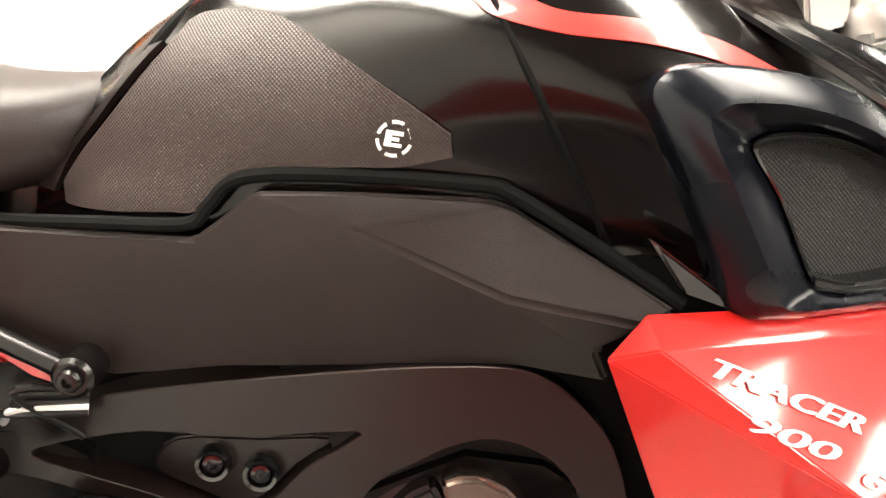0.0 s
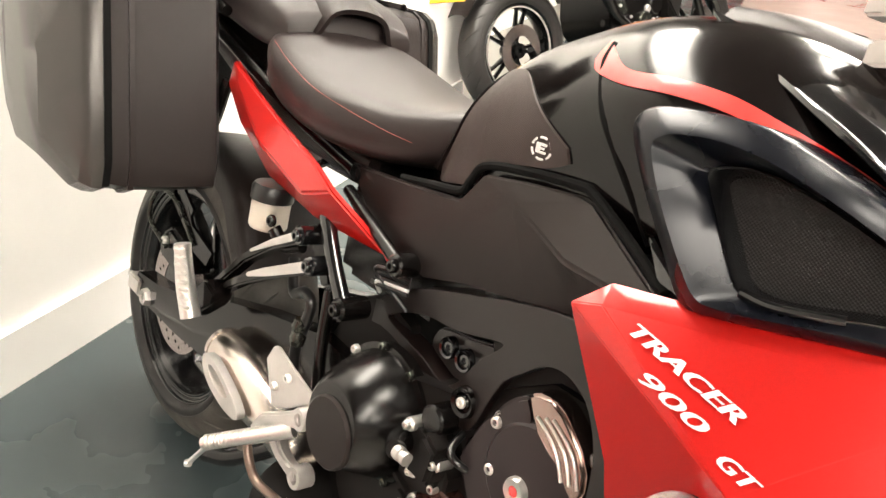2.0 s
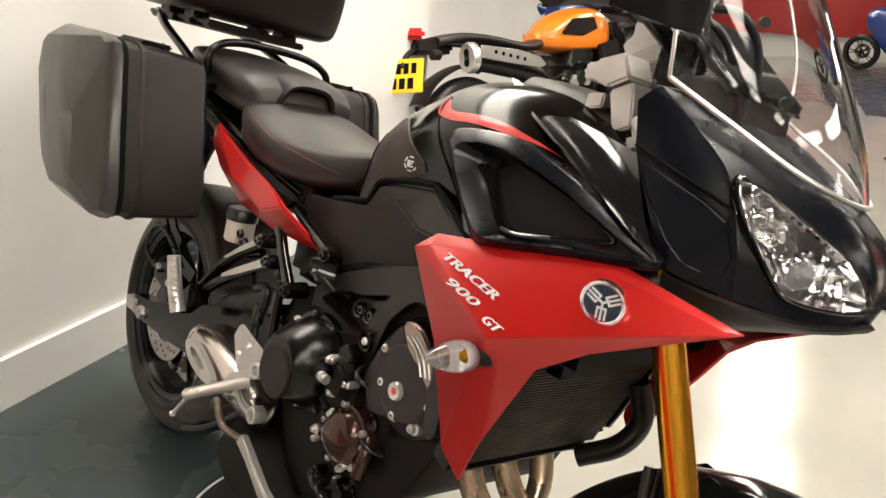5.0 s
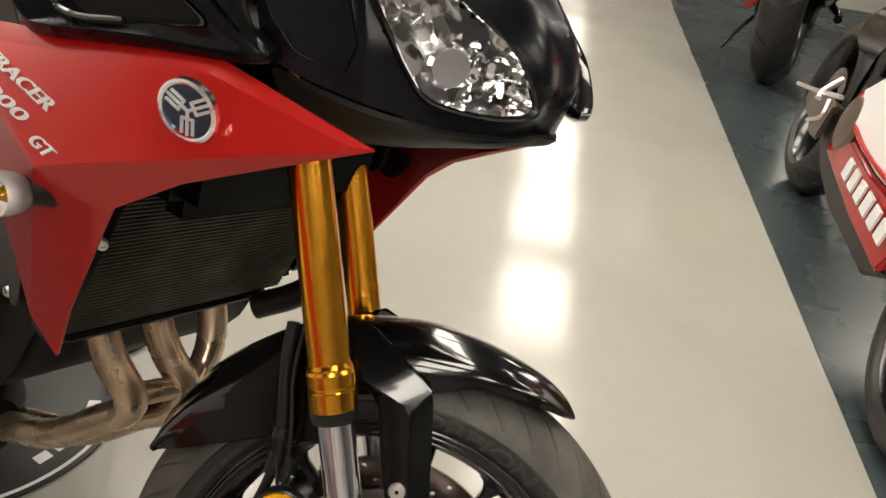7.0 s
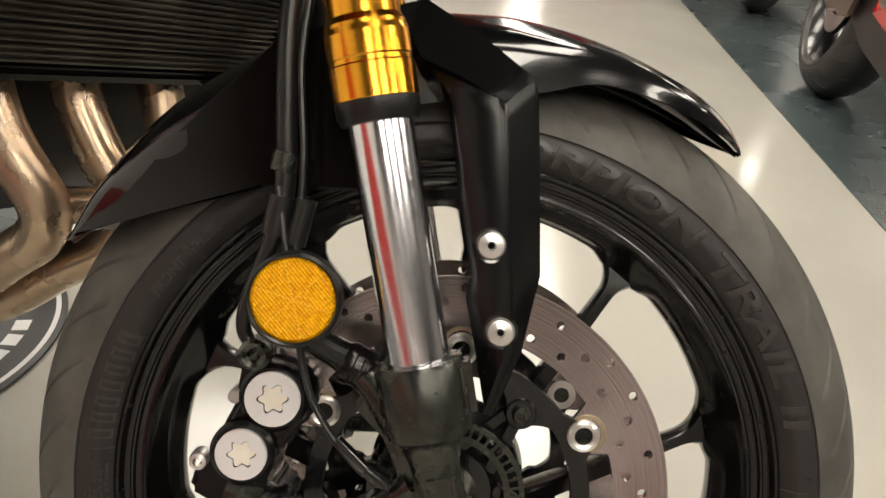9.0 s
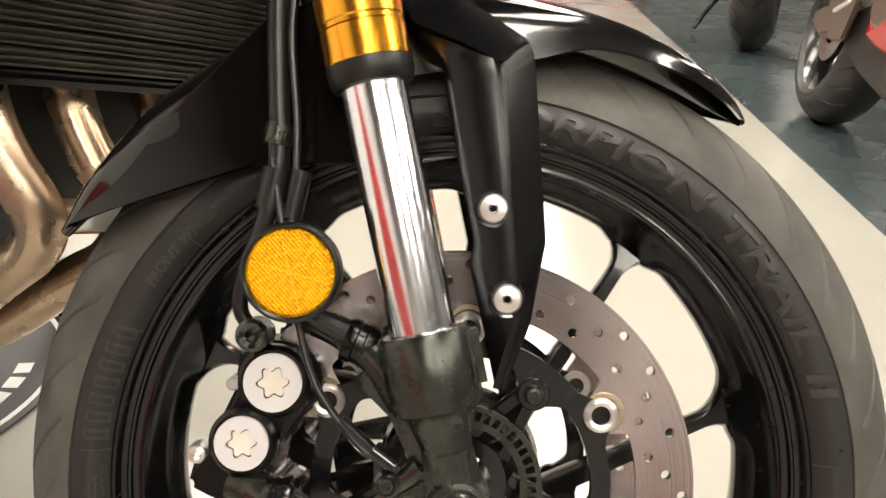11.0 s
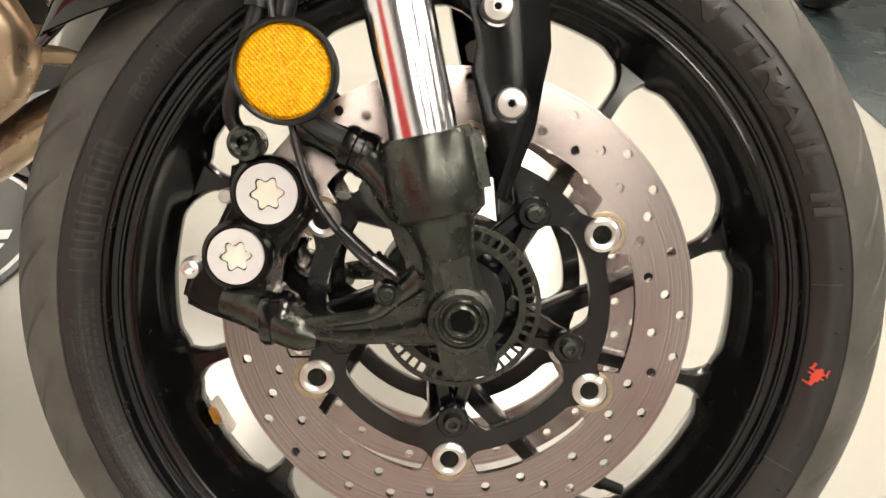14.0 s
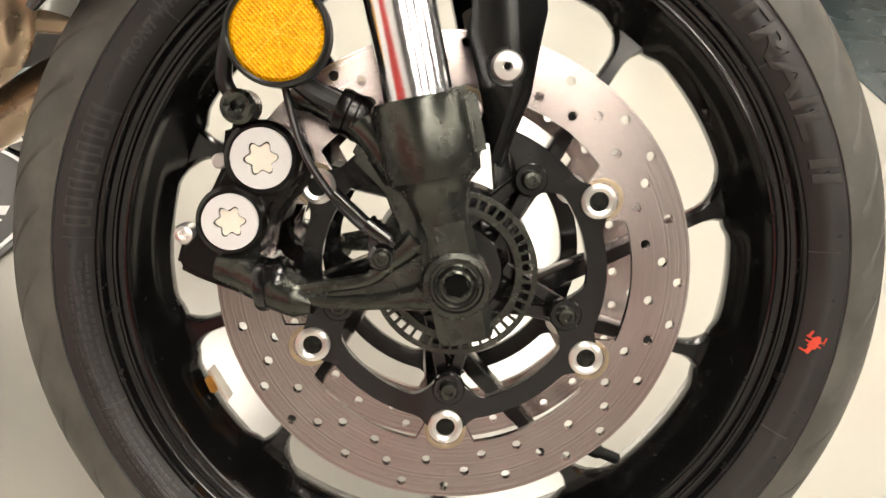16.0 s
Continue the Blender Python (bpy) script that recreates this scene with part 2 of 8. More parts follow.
def prism(outline, y0, y1, bevel=0.003, segments=2, inset=0.0):
    """A plate with its outline in x and z, from y0 (outer) to y1. inset: the outer face drawn in."""
    n = len(outline)
    cx, cz = sum(p[0] for p in outline) / n, sum(p[1] for p in outline) / n
    outer = [(x + (cx - x) * inset, y0, z + (cz - z) * inset) for x, z in outline]
    inner = [(x, y1, z) for x, z in outline]
    bm = build(outer + inner, [tuple(range(n)), tuple(range(2 * n - 1, n - 1, -1))] + [(i, (i + 1) % n, n + (i + 1) % n, n + i) for i in range(n)])
    bmesh.ops.recalc_face_normals(bm, faces=bm.faces)
    return soften(bm, bevel, segments)


def panel(points, thick=0.006, bevel=0.003, segments=2):
    """A shell whose outer outline has its own depth at every corner (x, y, z); thick: inwards along y."""
    n = len(points)
    back = [(x, y + thick, z) for x, y, z in points]
    bm = build(list(points) + back, [tuple(range(n)), tuple(range(2 * n - 1, n - 1, -1))] + [(i, (i + 1) % n, n + (i + 1) % n, n + i) for i in range(n)])
    bmesh.ops.recalc_face_normals(bm, faces=bm.faces)
    soften(bm, bevel, segments)
    bmesh.ops.triangulate(bm, faces=[f for f in bm.faces if len(f.verts) > 4])
    return bm


def lathe(profile, segments=64, axis="Y", closed=True, at=(0, 0, 0)):
    """A solid of revolution from rows of (radius, place along the axis)."""
    n = len(profile)
    verts, faces = [], []
    for k in range(segments):
        a = 2 * math.pi * k / segments
        for r, h in profile:
            p = {"Y": (r * math.cos(a), h, r * math.sin(a)), "Z": (r * math.cos(a), r * math.sin(a), h), "X": (h, r * math.cos(a), r * math.sin(a))}[axis]
            verts.append((p[0] + at[0], p[1] + at[1], p[2] + at[2]))
    for k in range(segments):
        j = (k + 1) % segments
        for i in range(n if closed else n - 1):
            q = (i + 1) % n
            faces.append((k * n + i, k * n + q, j * n + q, j * n + i))
    bm = build(verts, faces)
    if not closed:
        bmesh.ops.remove_doubles(bm, verts=bm.verts, dist=1e-6)
        bmesh.ops.holes_fill(bm, edges=bm.edges, sides=0)
    return bm


def disc_part(r, y0, y1, bevel=0.0015, seg=40, axis="Y", at=(0, 0, 0)):
    return lathe([(0.0001, y0), (r - bevel, y0), (r, y0 + math.copysign(bevel, y1 - y0)), (r, y1), (0.0001, y1)], seg, axis, False, at)


def catmull(points, steps, loop=False):
    """A smooth line through points."""
    p = [Vector(q) for q in points]
    n = len(p)
    out = []
    for i in range(n if loop else n - 1):
        a = p[(i - 1) % n] if loop or i > 0 else p[0] * 2 - p[1]
        b, c = p[i], p[(i + 1) % n]
        d = p[(i + 2) % n] if loop or i + 2 < n else p[-1] * 2 - p[-2]
        for s in range(steps):
            t = s / steps
            out.append(0.5 * (2 * b + (c - a) * t + (2 * a - 5 * b + 4 * c - d) * t * t + (3 * b - a - 3 * c + d) * t ** 3))
    if not loop:
        out.append(p[-1])
    return out


def loft(rings, loop=True, cap=True):
    n = len(rings[0])
    verts = [tuple(p) for r in rings for p in r]
    faces = []
    for k in range(len(rings) - 1):
        for i in range(n if loop else n - 1):
            j = (i + 1) % n
            faces.append((k * n + i, k * n + j, (k + 1) * n + j, (k + 1) * n + i))
    if cap and loop:
        faces += [tuple(range(n)), tuple((len(rings) - 1) * n + i for i in range(n - 1, -1, -1))]
    return build(verts, faces)


def skin(rows, across=5, along=5, loop=True, cap=True):
    """A smooth body through rows of points, each row a ring."""
    fine = [catmull(r, across, loop) for r in rows]
    cols = [catmull([r[i] for r in fine], along) for i in range(len(fine[0]))]
    return loft([[c[k] for c in cols] for k in range(len(cols[0]))], loop, cap)


def sheet(rows, thick, across=5, along=5):
    """A smooth open sheet through rows of points, given a thickness along its normals."""
    bm = skin(rows, across, along, False, False)
    bmesh.ops.recalc_face_normals(bm, faces=bm.faces)
    bmesh.ops.solidify(bm, geom=bm.faces[:], thickness=thick)
    return bm


def tube(points, radius, sides=14, smooth=6, cap=True, loop=False):
    """A round bar along a line; radius may be one number or one a point."""
    line = catmull(points, smooth, loop) if smooth > 1 else [Vector(p) for p in points]
    n = len(line)
    if isinstance(radius, (int, float)):
        radii = [radius] * n
    else:
        radii = [radius[min(len(radius) - 1, int(i / max(1, smooth)))] * (1 - (i / smooth) % 1) + radius[min(len(radius) - 1, int(i / smooth) + 1)] * ((i / smooth) % 1) for i in range(n)]
    rings = []
    side = None
    for i, p in enumerate(line):
        way = (line[min(i + 1, n - 1)] - line[max(i - 1, 0)]).normalized()
        if side is None:
            side = way.orthogonal().normalized()
        side = (side - way * side.dot(way)).normalized()
        up = way.cross(side)
        rings.append([p + radii[i] * (math.cos(a) * side + math.sin(a) * up) for a in (2 * math.pi * k / sides for k in range(sides))])
    return loft(rings, True, cap)


def bar(a, b, r, sides=16, bevel=0.0):
    return tube([a, b], r, sides, 1)


def merge(*bms):
    out = bmesh.new()
    for bm in bms:
        me = bpy.data.meshes.new("x")
        bm.to_mesh(me)
        bm.free()
        out.from_mesh(me)
        bpy.data.meshes.remove(me)
    return out


def moved(bm, m):
    bmesh.ops.transform(bm, matrix=m, verts=bm.verts)
    return bm


def flipped(bm):
    """The mirror image on the other flank."""
    for v in bm.verts:
        v.co.y = -v.co.y
    bmesh.ops.reverse_faces(bm, faces=bm.faces)
    return bm


def cut_plate(loops, y0, y1):
    """A flat plate between y0 and y1 from an outer loop and loops of holes, each a list of (x, z)."""
    bm = bmesh.new()
    for lp in loops:
        vs = [bm.verts.new((x, y0, z)) for x, z in lp]
        for i in range(len(vs)):
            bm.edges.new((vs[i], vs[(i + 1) % len(vs)]))
    bmesh.ops.triangle_fill(bm, use_beauty=True, use_dissolve=False, edges=bm.edges)
    r = bmesh.ops.extrude_face_region(bm, geom=bm.faces[:])
    bmesh.ops.translate(bm, vec=(0, y1 - y0, 0), verts=[v for v in r["geom"] if isinstance(v, bmesh.types.BMVert)])
    return bm


def ring_points(r, n, cx=0.0, cz=0.0, a0=0.0):
    return [(cx + r * math.cos(a0 + 2 * math.pi * k / n), cz + r * math.sin(a0 + 2 * math.pi * k / n)) for k in range(n)]


def lettering(text, size, depth=0.0006, bold=0.0):
    """Raised letters in x and z, facing -y, starting at the origin."""
    cu = bpy.data.curves.new("t", "FONT")
    cu.body, cu.size, cu.extrude, cu.resolution_u, cu.offset = text, size, depth, 3, bold
    ob = new("t", cu)
    me = bpy.data.meshes.new_from_object(ob.evaluated_get(bpy.context.evaluated_depsgraph_get()))
    bm = bmesh.new()
    bm.from_mesh(me)
    bpy.data.objects.remove(ob)
    bpy.data.curves.remove(cu)
    bpy.data.meshes.remove(me)
    bmesh.ops.rotate(bm, matrix=Matrix.Rotation(radians(90), 3, "X"), verts=bm.verts)
    return bm


def hexbolt(r, h, at, socket=True, sides=24):
    """A round-headed bolt facing -y."""
    x, y, z = at
    prof = [(0.0001, y - h * 0.45), (r * 0.42, y - h * 0.45), (r * 0.46, y - h * 1.0), (r * 0.8, y - h * 0.95), (r, y - h * 0.6), (r, y), (0.0001, y)] if socket else [(0.0001, y - h), (r * 0.85, y - h), (r, y - h * 0.7), (r, y), (0.0001, y)]
    return lathe(prof, sides, "Y", False, (x, 0, z))


def ribbon(points, halves):
    """The outline in x and z of a bar along a line, with a half width at each point."""
    left_, right_ = [], []
    for i, (x, z) in enumerate(points):
        (x0, z0), (x1, z1) = points[max(0, i - 1)], points[min(len(points) - 1, i + 1)]
        n = math.hypot(x1 - x0, z1 - z0)
        dx, dz = -(z1 - z0) / n * halves[i], (x1 - x0) / n * halves[i]
        left_.append((x + dx, z + dz))
        right_.append((x - dx, z - dz))
    return left_ + right_[::-1]


# ---- the place ----
def quad_sheet(name, u0, u1, v0, v1, z0, z1, material, label):
    bm = box(v0, v1, u0, u1, z0, z1)
    for v in bm.verts:
        v.co = room(v.co.y, v.co.x, v.co.z)
    ob = part(name, bm, material)
    return tagged(ob, label, kind="structure")


WALL_V, BAND_V = -1.79, 0.92
quad_sheet("floor", -6, 18, -3, 8, -0.1, 0, LIGHT_FLOOR, "glossy pale grey epoxy showroom floor")
quad_sheet("floor_band_near", -6, 16, WALL_V, -0.78, 0.0005, 0.004, DARK_FLOOR, "slate green painted floor band along the wall")
quad_sheet("floor_band_far", -6, 6.4, BAND_V, 2.6, 0.0005, 0.004, DARK_FLOOR, "slate green painted floor band under parked machines")
quad_sheet("floor_band_end", 8.8, 16.0, 1.0, 2.6, 0.0005, 0.004, DARK_FLOOR, "slate green painted floor band at the end of the aisle")
quad_sheet("wall_west", -6, 3.36, WALL_V - 0.2, WALL_V, 0, CEILING, WALL, "plain white painted showroom wall")
quad_sheet("wall_recess", 3.36, 18, -2.5, -2.3, 0, CEILING, WALL, "plain white painted recessed wall")
quad_sheet("wall_east", -6, 18, 7.0, 7.2, 0, CEILING, CHARCOAL, "plain dark painted wall across the showroom")
quad_sheet("wall_north", 17.0, 17.2, -2.5, 7.2, 0, CEILING, WALL, "white end wall with a red panel")
quad_sheet("wall_south", -6.2, -6, -2.5, 7.2, 0, CEILING, WALL, "plain white end wall with added red strips")
quad_sheet("ceiling", -6, 18, -3, 8, CEILING, CEILING + 0.1, CEIL, "dark grey painted ceiling with light panels")
quad_sheet("baseboard", -6, 3.36, WALL_V, WALL_V + 0.016, 0.004, 0.145, WALL, "tall white painted skirting board")
quad_sheet("wall_panel_red", 16.9, 16.98, -2.2, 3.0, 0.42, 2.4, RED_DARK, "red display panel on the end wall")
# red strips added out of view to streak the chrome and disc reflections
for v0, v1 in ((-1.75, -1.45), (0.15, 0.40), (2.0, 2.3)):
    quad_sheet("end_reflection_panel", -5.98, -5.95, v0, v1, 0.02, 1.9, RED_DARK, "red strip added unseen on the end wall for red reflections")
quad_sheet("wall_panel_south", -5.5, -0.75, WALL_V, WALL_V + 0.02, 0.16, 1.00, RED_DARK, "red painted lower wall panel")

# v -1.35 row added to brighten the wall; (-2.7, 1.9), (0.6, 5.4) for chrome streaks
for i, (u, v) in enumerate([(u, v) for u in (-3.4, -1.6, 0.2, 2.0, 3.7, 5.4, 7.2, 9.0, 11.0, 13.0, 15.0) for v in (0.43,)] + [(u, v) for u in (-1.6, 0.2, 2.0, 5.4, 9.0) for v in (3.4,)] + [(-2.7, 1.9), (0.6, 5.4)] + [(u, -1.35) for u in (0.9, 1.9, 2.9)]):
    lamp = thing("ceiling_light", "oblong white recessed ceiling light panel, some of them added unseen", "ceiling light", Matrix.Translation(room(u, v, CEILING)) @ ROOM, "ceiling lights")
    part("frame", merge(box(-0.32, -0.3, -0.62, 0.62, -0.012, 0), box(0.3, 0.32, -0.62, 0.62, -0.012, 0), box(-0.3, 0.3, -0.62, -0.60, -0.012, 0), box(-0.3, 0.3, 0.60, 0.62, -0.012, 0)), CEIL, lamp)
    part("diffuser", box(-0.3, 0.3, -0.60, 0.60, -0.008, -0.002), PANEL, lamp)

# ---- the machine ----
bike = thing("motorcycle", "red and black sports touring motorcycle leaning on its side stand", "motorcycle", pose(0, 0, 0.0015, -13, 0, 0))
RAKE, STEER = radians(24.0), radians(30.6)
S_AXIS = Vector((-math.sin(RAKE), 0, math.cos(RAKE)))
F_AXIS = Vector((math.cos(RAKE), 0, math.sin(RAKE)))
STEERED = Matrix.Translation(Vector((0, 0, 0.298)) - 0.03 * F_AXIS) @ Matrix.Rotation(STEER, 4, S_AXIS) @ Matrix.Translation(0.03 * F_AXIS)


def polar(r, deg, y=0.0):
    return Vector((r * math.cos(radians(deg)), y, r * math.sin(radians(deg))))


def tyre_profile(radius, half, rim_r, rim_half):
    """Right half of a tyre's section from the crown to the bead: rows of (radius, distance out, angle on the crown)."""
    rows = [(radius - half * (1 - math.cos(radians(a))), half * math.sin(radians(a)), a) for a in (0, 4, 8, 12, 17, 22, 27, 32, 37, 42, 47, 52, 57, 60, 63, 66, 68, 70, 73, 76)]
    r, y, _ = rows[-1]
    rows += [(r - 0.0010, y - 0.0006, 90), (r - 0.0022, y + 0.0006, 90)]
    for s in (0.12, 0.25, 0.38, 0.50, 0.60, 0.70, 0.80, 0.90, 1.0):
        rows.append((r - 0.002 + (rim_r - r + 0.002) * s, y + half * 0.022 * math.sin(math.pi * min(1, s * 1.3)) - (y - rim_half) * max(0.0, (s - 0.40) / 0.60) ** 1.8, 90))
    return rows


def tyre_mesh(radius, half, rim_r, rim_half, grooves, slant=16.0, depth=0.0085):
    """A tyre with slanted tread grooves cut into both shoulders."""
    right = tyre_profile(radius, half, rim_r, rim_half)
    prof = [(r, -y, a) for r, y, a in reversed(right)] + right[1:]
    pitch = 360.0 / grooves
    w = math.degrees(0.0054 / radius)
    cols = [(0.0, 0.0), (w * 0.22, 1.0), (w * 0.78, 1.0), (w, 0.0)] + [(w + (pitch - w) * k / 5, 0.0) for k in range(1, 5)]
    m = len(prof)
    verts, faces = [], []
    for g in range(grooves):
        for c, d in cols:
            for r, y, a in prof:
                ang = radians(g * pitch + c + slant * (66 - min(66, a)) / 66 + 0.30 * pitch)
                drop = depth * d * max(0.0, min(1.0, (67 - a) / 10, (a - 9) / 12)) if g % 2 == 0 or a > 26 else 0.0
                verts.append(((r - drop) * math.cos(ang), y, (r - drop) * math.sin(ang)))
    n_around = grooves * len(cols)
    for q in range(n_around):
        j = (q + 1) % n_around
        for i in range(m - 1):
            faces.append((q * m + i, q * m + i + 1, j * m + i + 1, j * m + i))
    return build(verts, faces)


def spoke(deg_in, deg_out, r_in, r_out, w_in, w_out, depth, flare=1.0):
    """One tapering wheel spoke that flares where it meets the rim."""
    rings = []
    for s in (0, 0.2, 0.4, 0.6, 0.75, 0.82, 0.88, 0.92, 0.96, 1.0):
        p = polar(r_in, deg_in).lerp(polar(r_out, deg_out), s)
        way = (polar(r_out, deg_out) - polar(r_in, deg_in)).normalized()
        side = Vector((-way.z, 0, way.x))
        w = w_in + (w_out - w_in) * s + flare * 0.013 * (max(0, s - 0.84) / 0.16) ** 2.6
        d = depth * (1 - 0.40 * s) - flare * max(0, s - 0.85) * 0.012
        rings.append([p + side * a * w + Vector((0, b * d, 0)) for a, b in ((-1, -0.55), (-0.72, -1), (0.72, -1), (1, -0.55), (1, 0.55), (0.72, 1), (-0.72, 1), (-1, 0.55))])
    return loft(rings)


def wheel_parts(parent, m, tyre_r, half, rim_half, grooves, centre, label):
    h = rim_half
    bm = lathe([
        (0.2262, -h - 0.0020), (0.2255, -h - 0.0042), (0.2238, -h - 0.0050), (0.2222, -h - 0.0044), (0.2212, -h - 0.0020), (0.2205, -h + 0.0012), (0.2192, -h + 0.0020), (0.2172, -h + 0.0022),
        (0.2160, -h + 0.0016), (0.2148, -h + 0.0020), (0.2138, -h + 0.0044), (0.2122, -h + 0.0052), (0.2096, -h + 0.0052), (0.2084, -h + 0.0046), (0.2072, -h + 0.0054), (0.2062, -h + 0.0090),
        (0.2035, -h + 0.0150), (0.2000, -h + 0.0210), (0.1962, -0.0180), (0.1925, -0.0105), (0.1905, -0.0065), (0.1897, -0.0040), (0.1897, 0.0040), (0.1905, 0.0065), (0.1925, 0.0105), (0.2000, h - 0.021),
        (0.2062, h - 0.009), (0.2122, h - 0.005), (0.2192, h - 0.002), (0.2238, h + 0.005), (0.2262, h + 0.002), (0.2200, h - 0.006), (0.2150, h - 0.03), (0.1995, 0.0), (0.2150, -h + 0.03), (0.2200, -h + 0.006)], 240)
    for v in bm.verts:
        r = math.hypot(v.co.x, v.co.z)
        if r < 0.1935 and abs(v.co.y) < 0.015:
            a = math.degrees(math.atan2(v.co.z, v.co.x)) - centre
            d = min(abs((a - s + 36) % 72 - 36) for s in (24.5, -7.8))
            q = min(1.0, max(0.0, (d - 4.0) / 4.5))
            grow = 1 + (0.0046 * q * q * (3 - 2 * q) - 0.0012) / r
            v.co.x, v.co.z = v.co.x * grow, v.co.z * grow
    rim = part("front_wheel" if rim_half < 0.06 else "rear_wheel", bm, WHEEL, parent, label, m, 30)
    tyre = part("tyre", tyre_mesh(tyre_r, half, 0.2235, rim_half + 0.001, grooves), RUBBER, rim, "black road tyre, dusty tread with slanted grooves", angle=40)
    tyre.data.materials.append(RUBBER_SIDE)
    for f in tyre.data.polygons:
        if math.hypot(f.center.x, f.center.z) < tyre_r - half * 0.762:
            f.material_index = 1
    for k in range(5):
        c = centre + 72 * k
        for s in (24.5, -7.8):
            part("spoke", spoke(c - 21 + (2 if s > 0 else -2), c + s, 0.048, 0.1925, 0.0070, 0.0046, 0.015), WHEEL, rim)
    part("hub", lathe([(0.020, -0.048), (0.030, -0.048), (0.036, -0.040), (0.040, -0.02), (0.052, -0.014), (0.056, 0.0), (0.052, 0.014), (0.040, 0.02), (0.036, 0.04), (0.030, 0.048), (0.020, 0.048)], 48), WHEEL, rim)
    return rim


TYRE_R, TYRE_HALF = 0.2945, 0.0590
front = wheel_parts(bike, STEERED, TYRE_R, TYRE_HALF, 0.0465, 40, 0.0, "black ten-spoke front wheel with drilled brake discs")
FLANK = sorted([(r, y) for r, y, a in tyre_profile(TYRE_R, TYRE_HALF, 0.2235, 0.0475) if a > 55])


def flank_out(r):
    """How far out the tyre's flank stands at a radius."""
    for (r0, y0), (r1, y1) in zip(FLANK, FLANK[1:]):
        if r <= r1:
            t = max(0.0, (r - r0) / (r1 - r0))
            return y0 + (y1 - y0) * t
    return FLANK[-1][1]


def wrapped(bm, deg0, r0, proud=0.0006):
    """Flat letters bent clockwise round the tyre's flank from an angle, with their feet at r0."""
    bmesh.ops.subdivide_edges(bm, edges=[e for e in bm.edges if e.calc_length() > 0.003], cuts=2)
    for v in bm.verts:
        x, y, z = v.co
        a, r = radians(deg0) - x / (r0 + 0.006), r0 + z
        v.co = Vector((r * math.cos(a), -flank_out(r) + (-proud if y < 0 else 0.0012), r * math.sin(a)))
    return bm


def spanned(text, size, deg0, deg1, r0, proud):
    """Raised letters that fill the flank from one angle to another."""
    bm = lettering(text, size, 0.0009, size * 0.024)
    lo, hi = min(v.co.x for v in bm.verts), max(v.co.x for v in bm.verts)
    for v in bm.verts:
        v.co.x = (v.co.x - lo) / (hi - lo) * radians(deg0 - deg1) * (r0 + 0.006) + 0.20 * v.co.z
    return wrapped(bm, deg0, r0, proud)


part("lettering", spanned("SCORPION", 0.0215, 107.0, 62.0, 0.2303, 0.0015), LETTER, front, "raised black letters on the tyre flank")
part("lettering", spanned("TRAIL II", 0.0215, 58.6, 27.0, 0.2303, 0.0015), LETTER, front, "raised black letters on the tyre flank")
part("lettering", spanned("FRONT WHEEL", 0.0085, 159.5, 144.0, 0.2325, 0.0008), LETTER, front)
# a row of raised bars and outlines where the maker's name stands
bars = bmesh.new()
for k in range(7):
    bars = merge(bars, wrapped(merge(box(-0.0034, 0.0034, -0.0009, 0.0009, 0.0, 0.0016), box(-0.0034, 0.0034, -0.0009, 0.0009, 0.0124, 0.0140), box(-0.0034, -0.0020, -0.0009, 0.0009, 0.0016, 0.0124), box(0.0016, 0.0034, -0.0009, 0.0009, 0.0016, 0.0124)), 184.5 - 2.75 * k, 0.2280))
tagged(part("raised_bar", bars, LETTER, front), kind="stuff")
# rows of small raised print, moulding lines and rubber nibs
random.seed(21)
fine = bmesh.new()
for row in range(5):
    d = 190.0 + 1.2 * row
    while d < 232:
        w = random.choice((0.0022, 0.0030, 0.0040))
        fine = merge(fine, wrapped(box(-w / 2, w / 2, -0.0006, 0.0006, 0.0, 0.0014), d, 0.2285 + 0.0030 * row, 0.0008))
        d += math.degrees((w + random.choice((0.0010, 0.0010, 0.0028))) / 0.235)
part("small_print", fine, LETTER, front)
for d in (97, 78, 47, 16, -14, -44, 150, 167, 187, 214, 238):
    part("mould_line", wrapped(box(-0.0004, 0.0004, -0.0006, 0.0006, 0.0, 0.0165), d, 0.2255, 0.0010), LETTER, front)
for k in range(40):
    a, r = radians(k * 9.0 + random.uniform(-2, 2)), 0.2372 + 0.0016 * (k % 3)
    p = Vector((r * math.cos(a), -flank_out(r), r * math.sin(a)))
    part("rubber_nib", tube([p + Vector((0, 0.001, 0)), p + Vector((0.0005, -0.0035, 0.001))], 0.00045, 5, 1), RUBBER_SIDE, front)
mark = merge(box(-0.0011, 0.0011, -0.0006, 0.0006, -0.0065, 0.0055), box(-0.0055, 0.0055, -0.0006, 0.0006, 0.0018, 0.0030), box(-0.0045, 0.0045, -0.0006, 0.0006, -0.0010, 0.0002), box(-0.0050, -0.0038, -0.0006, 0.0006, 0.0022, 0.0070), box(0.0038, 0.0050, -0.0006, 0.0006, 0.0022, 0.0070),
             box(-0.0040, 0.0010, -0.0006, 0.0006, -0.0078, -0.0065), box(-0.0022, 0.0022, -0.0006, 0.0006, -0.0035, 0.0040))
part("paint_mark", wrapped(moved(mark, Matrix.Rotation(radians(-70), 4, "Y")), 1.6, 0.2341, 0.0005), mat("red_marker", (0.62, 0.06, 0.03), 0.6), front, "small red paint mark on the tyre flank")
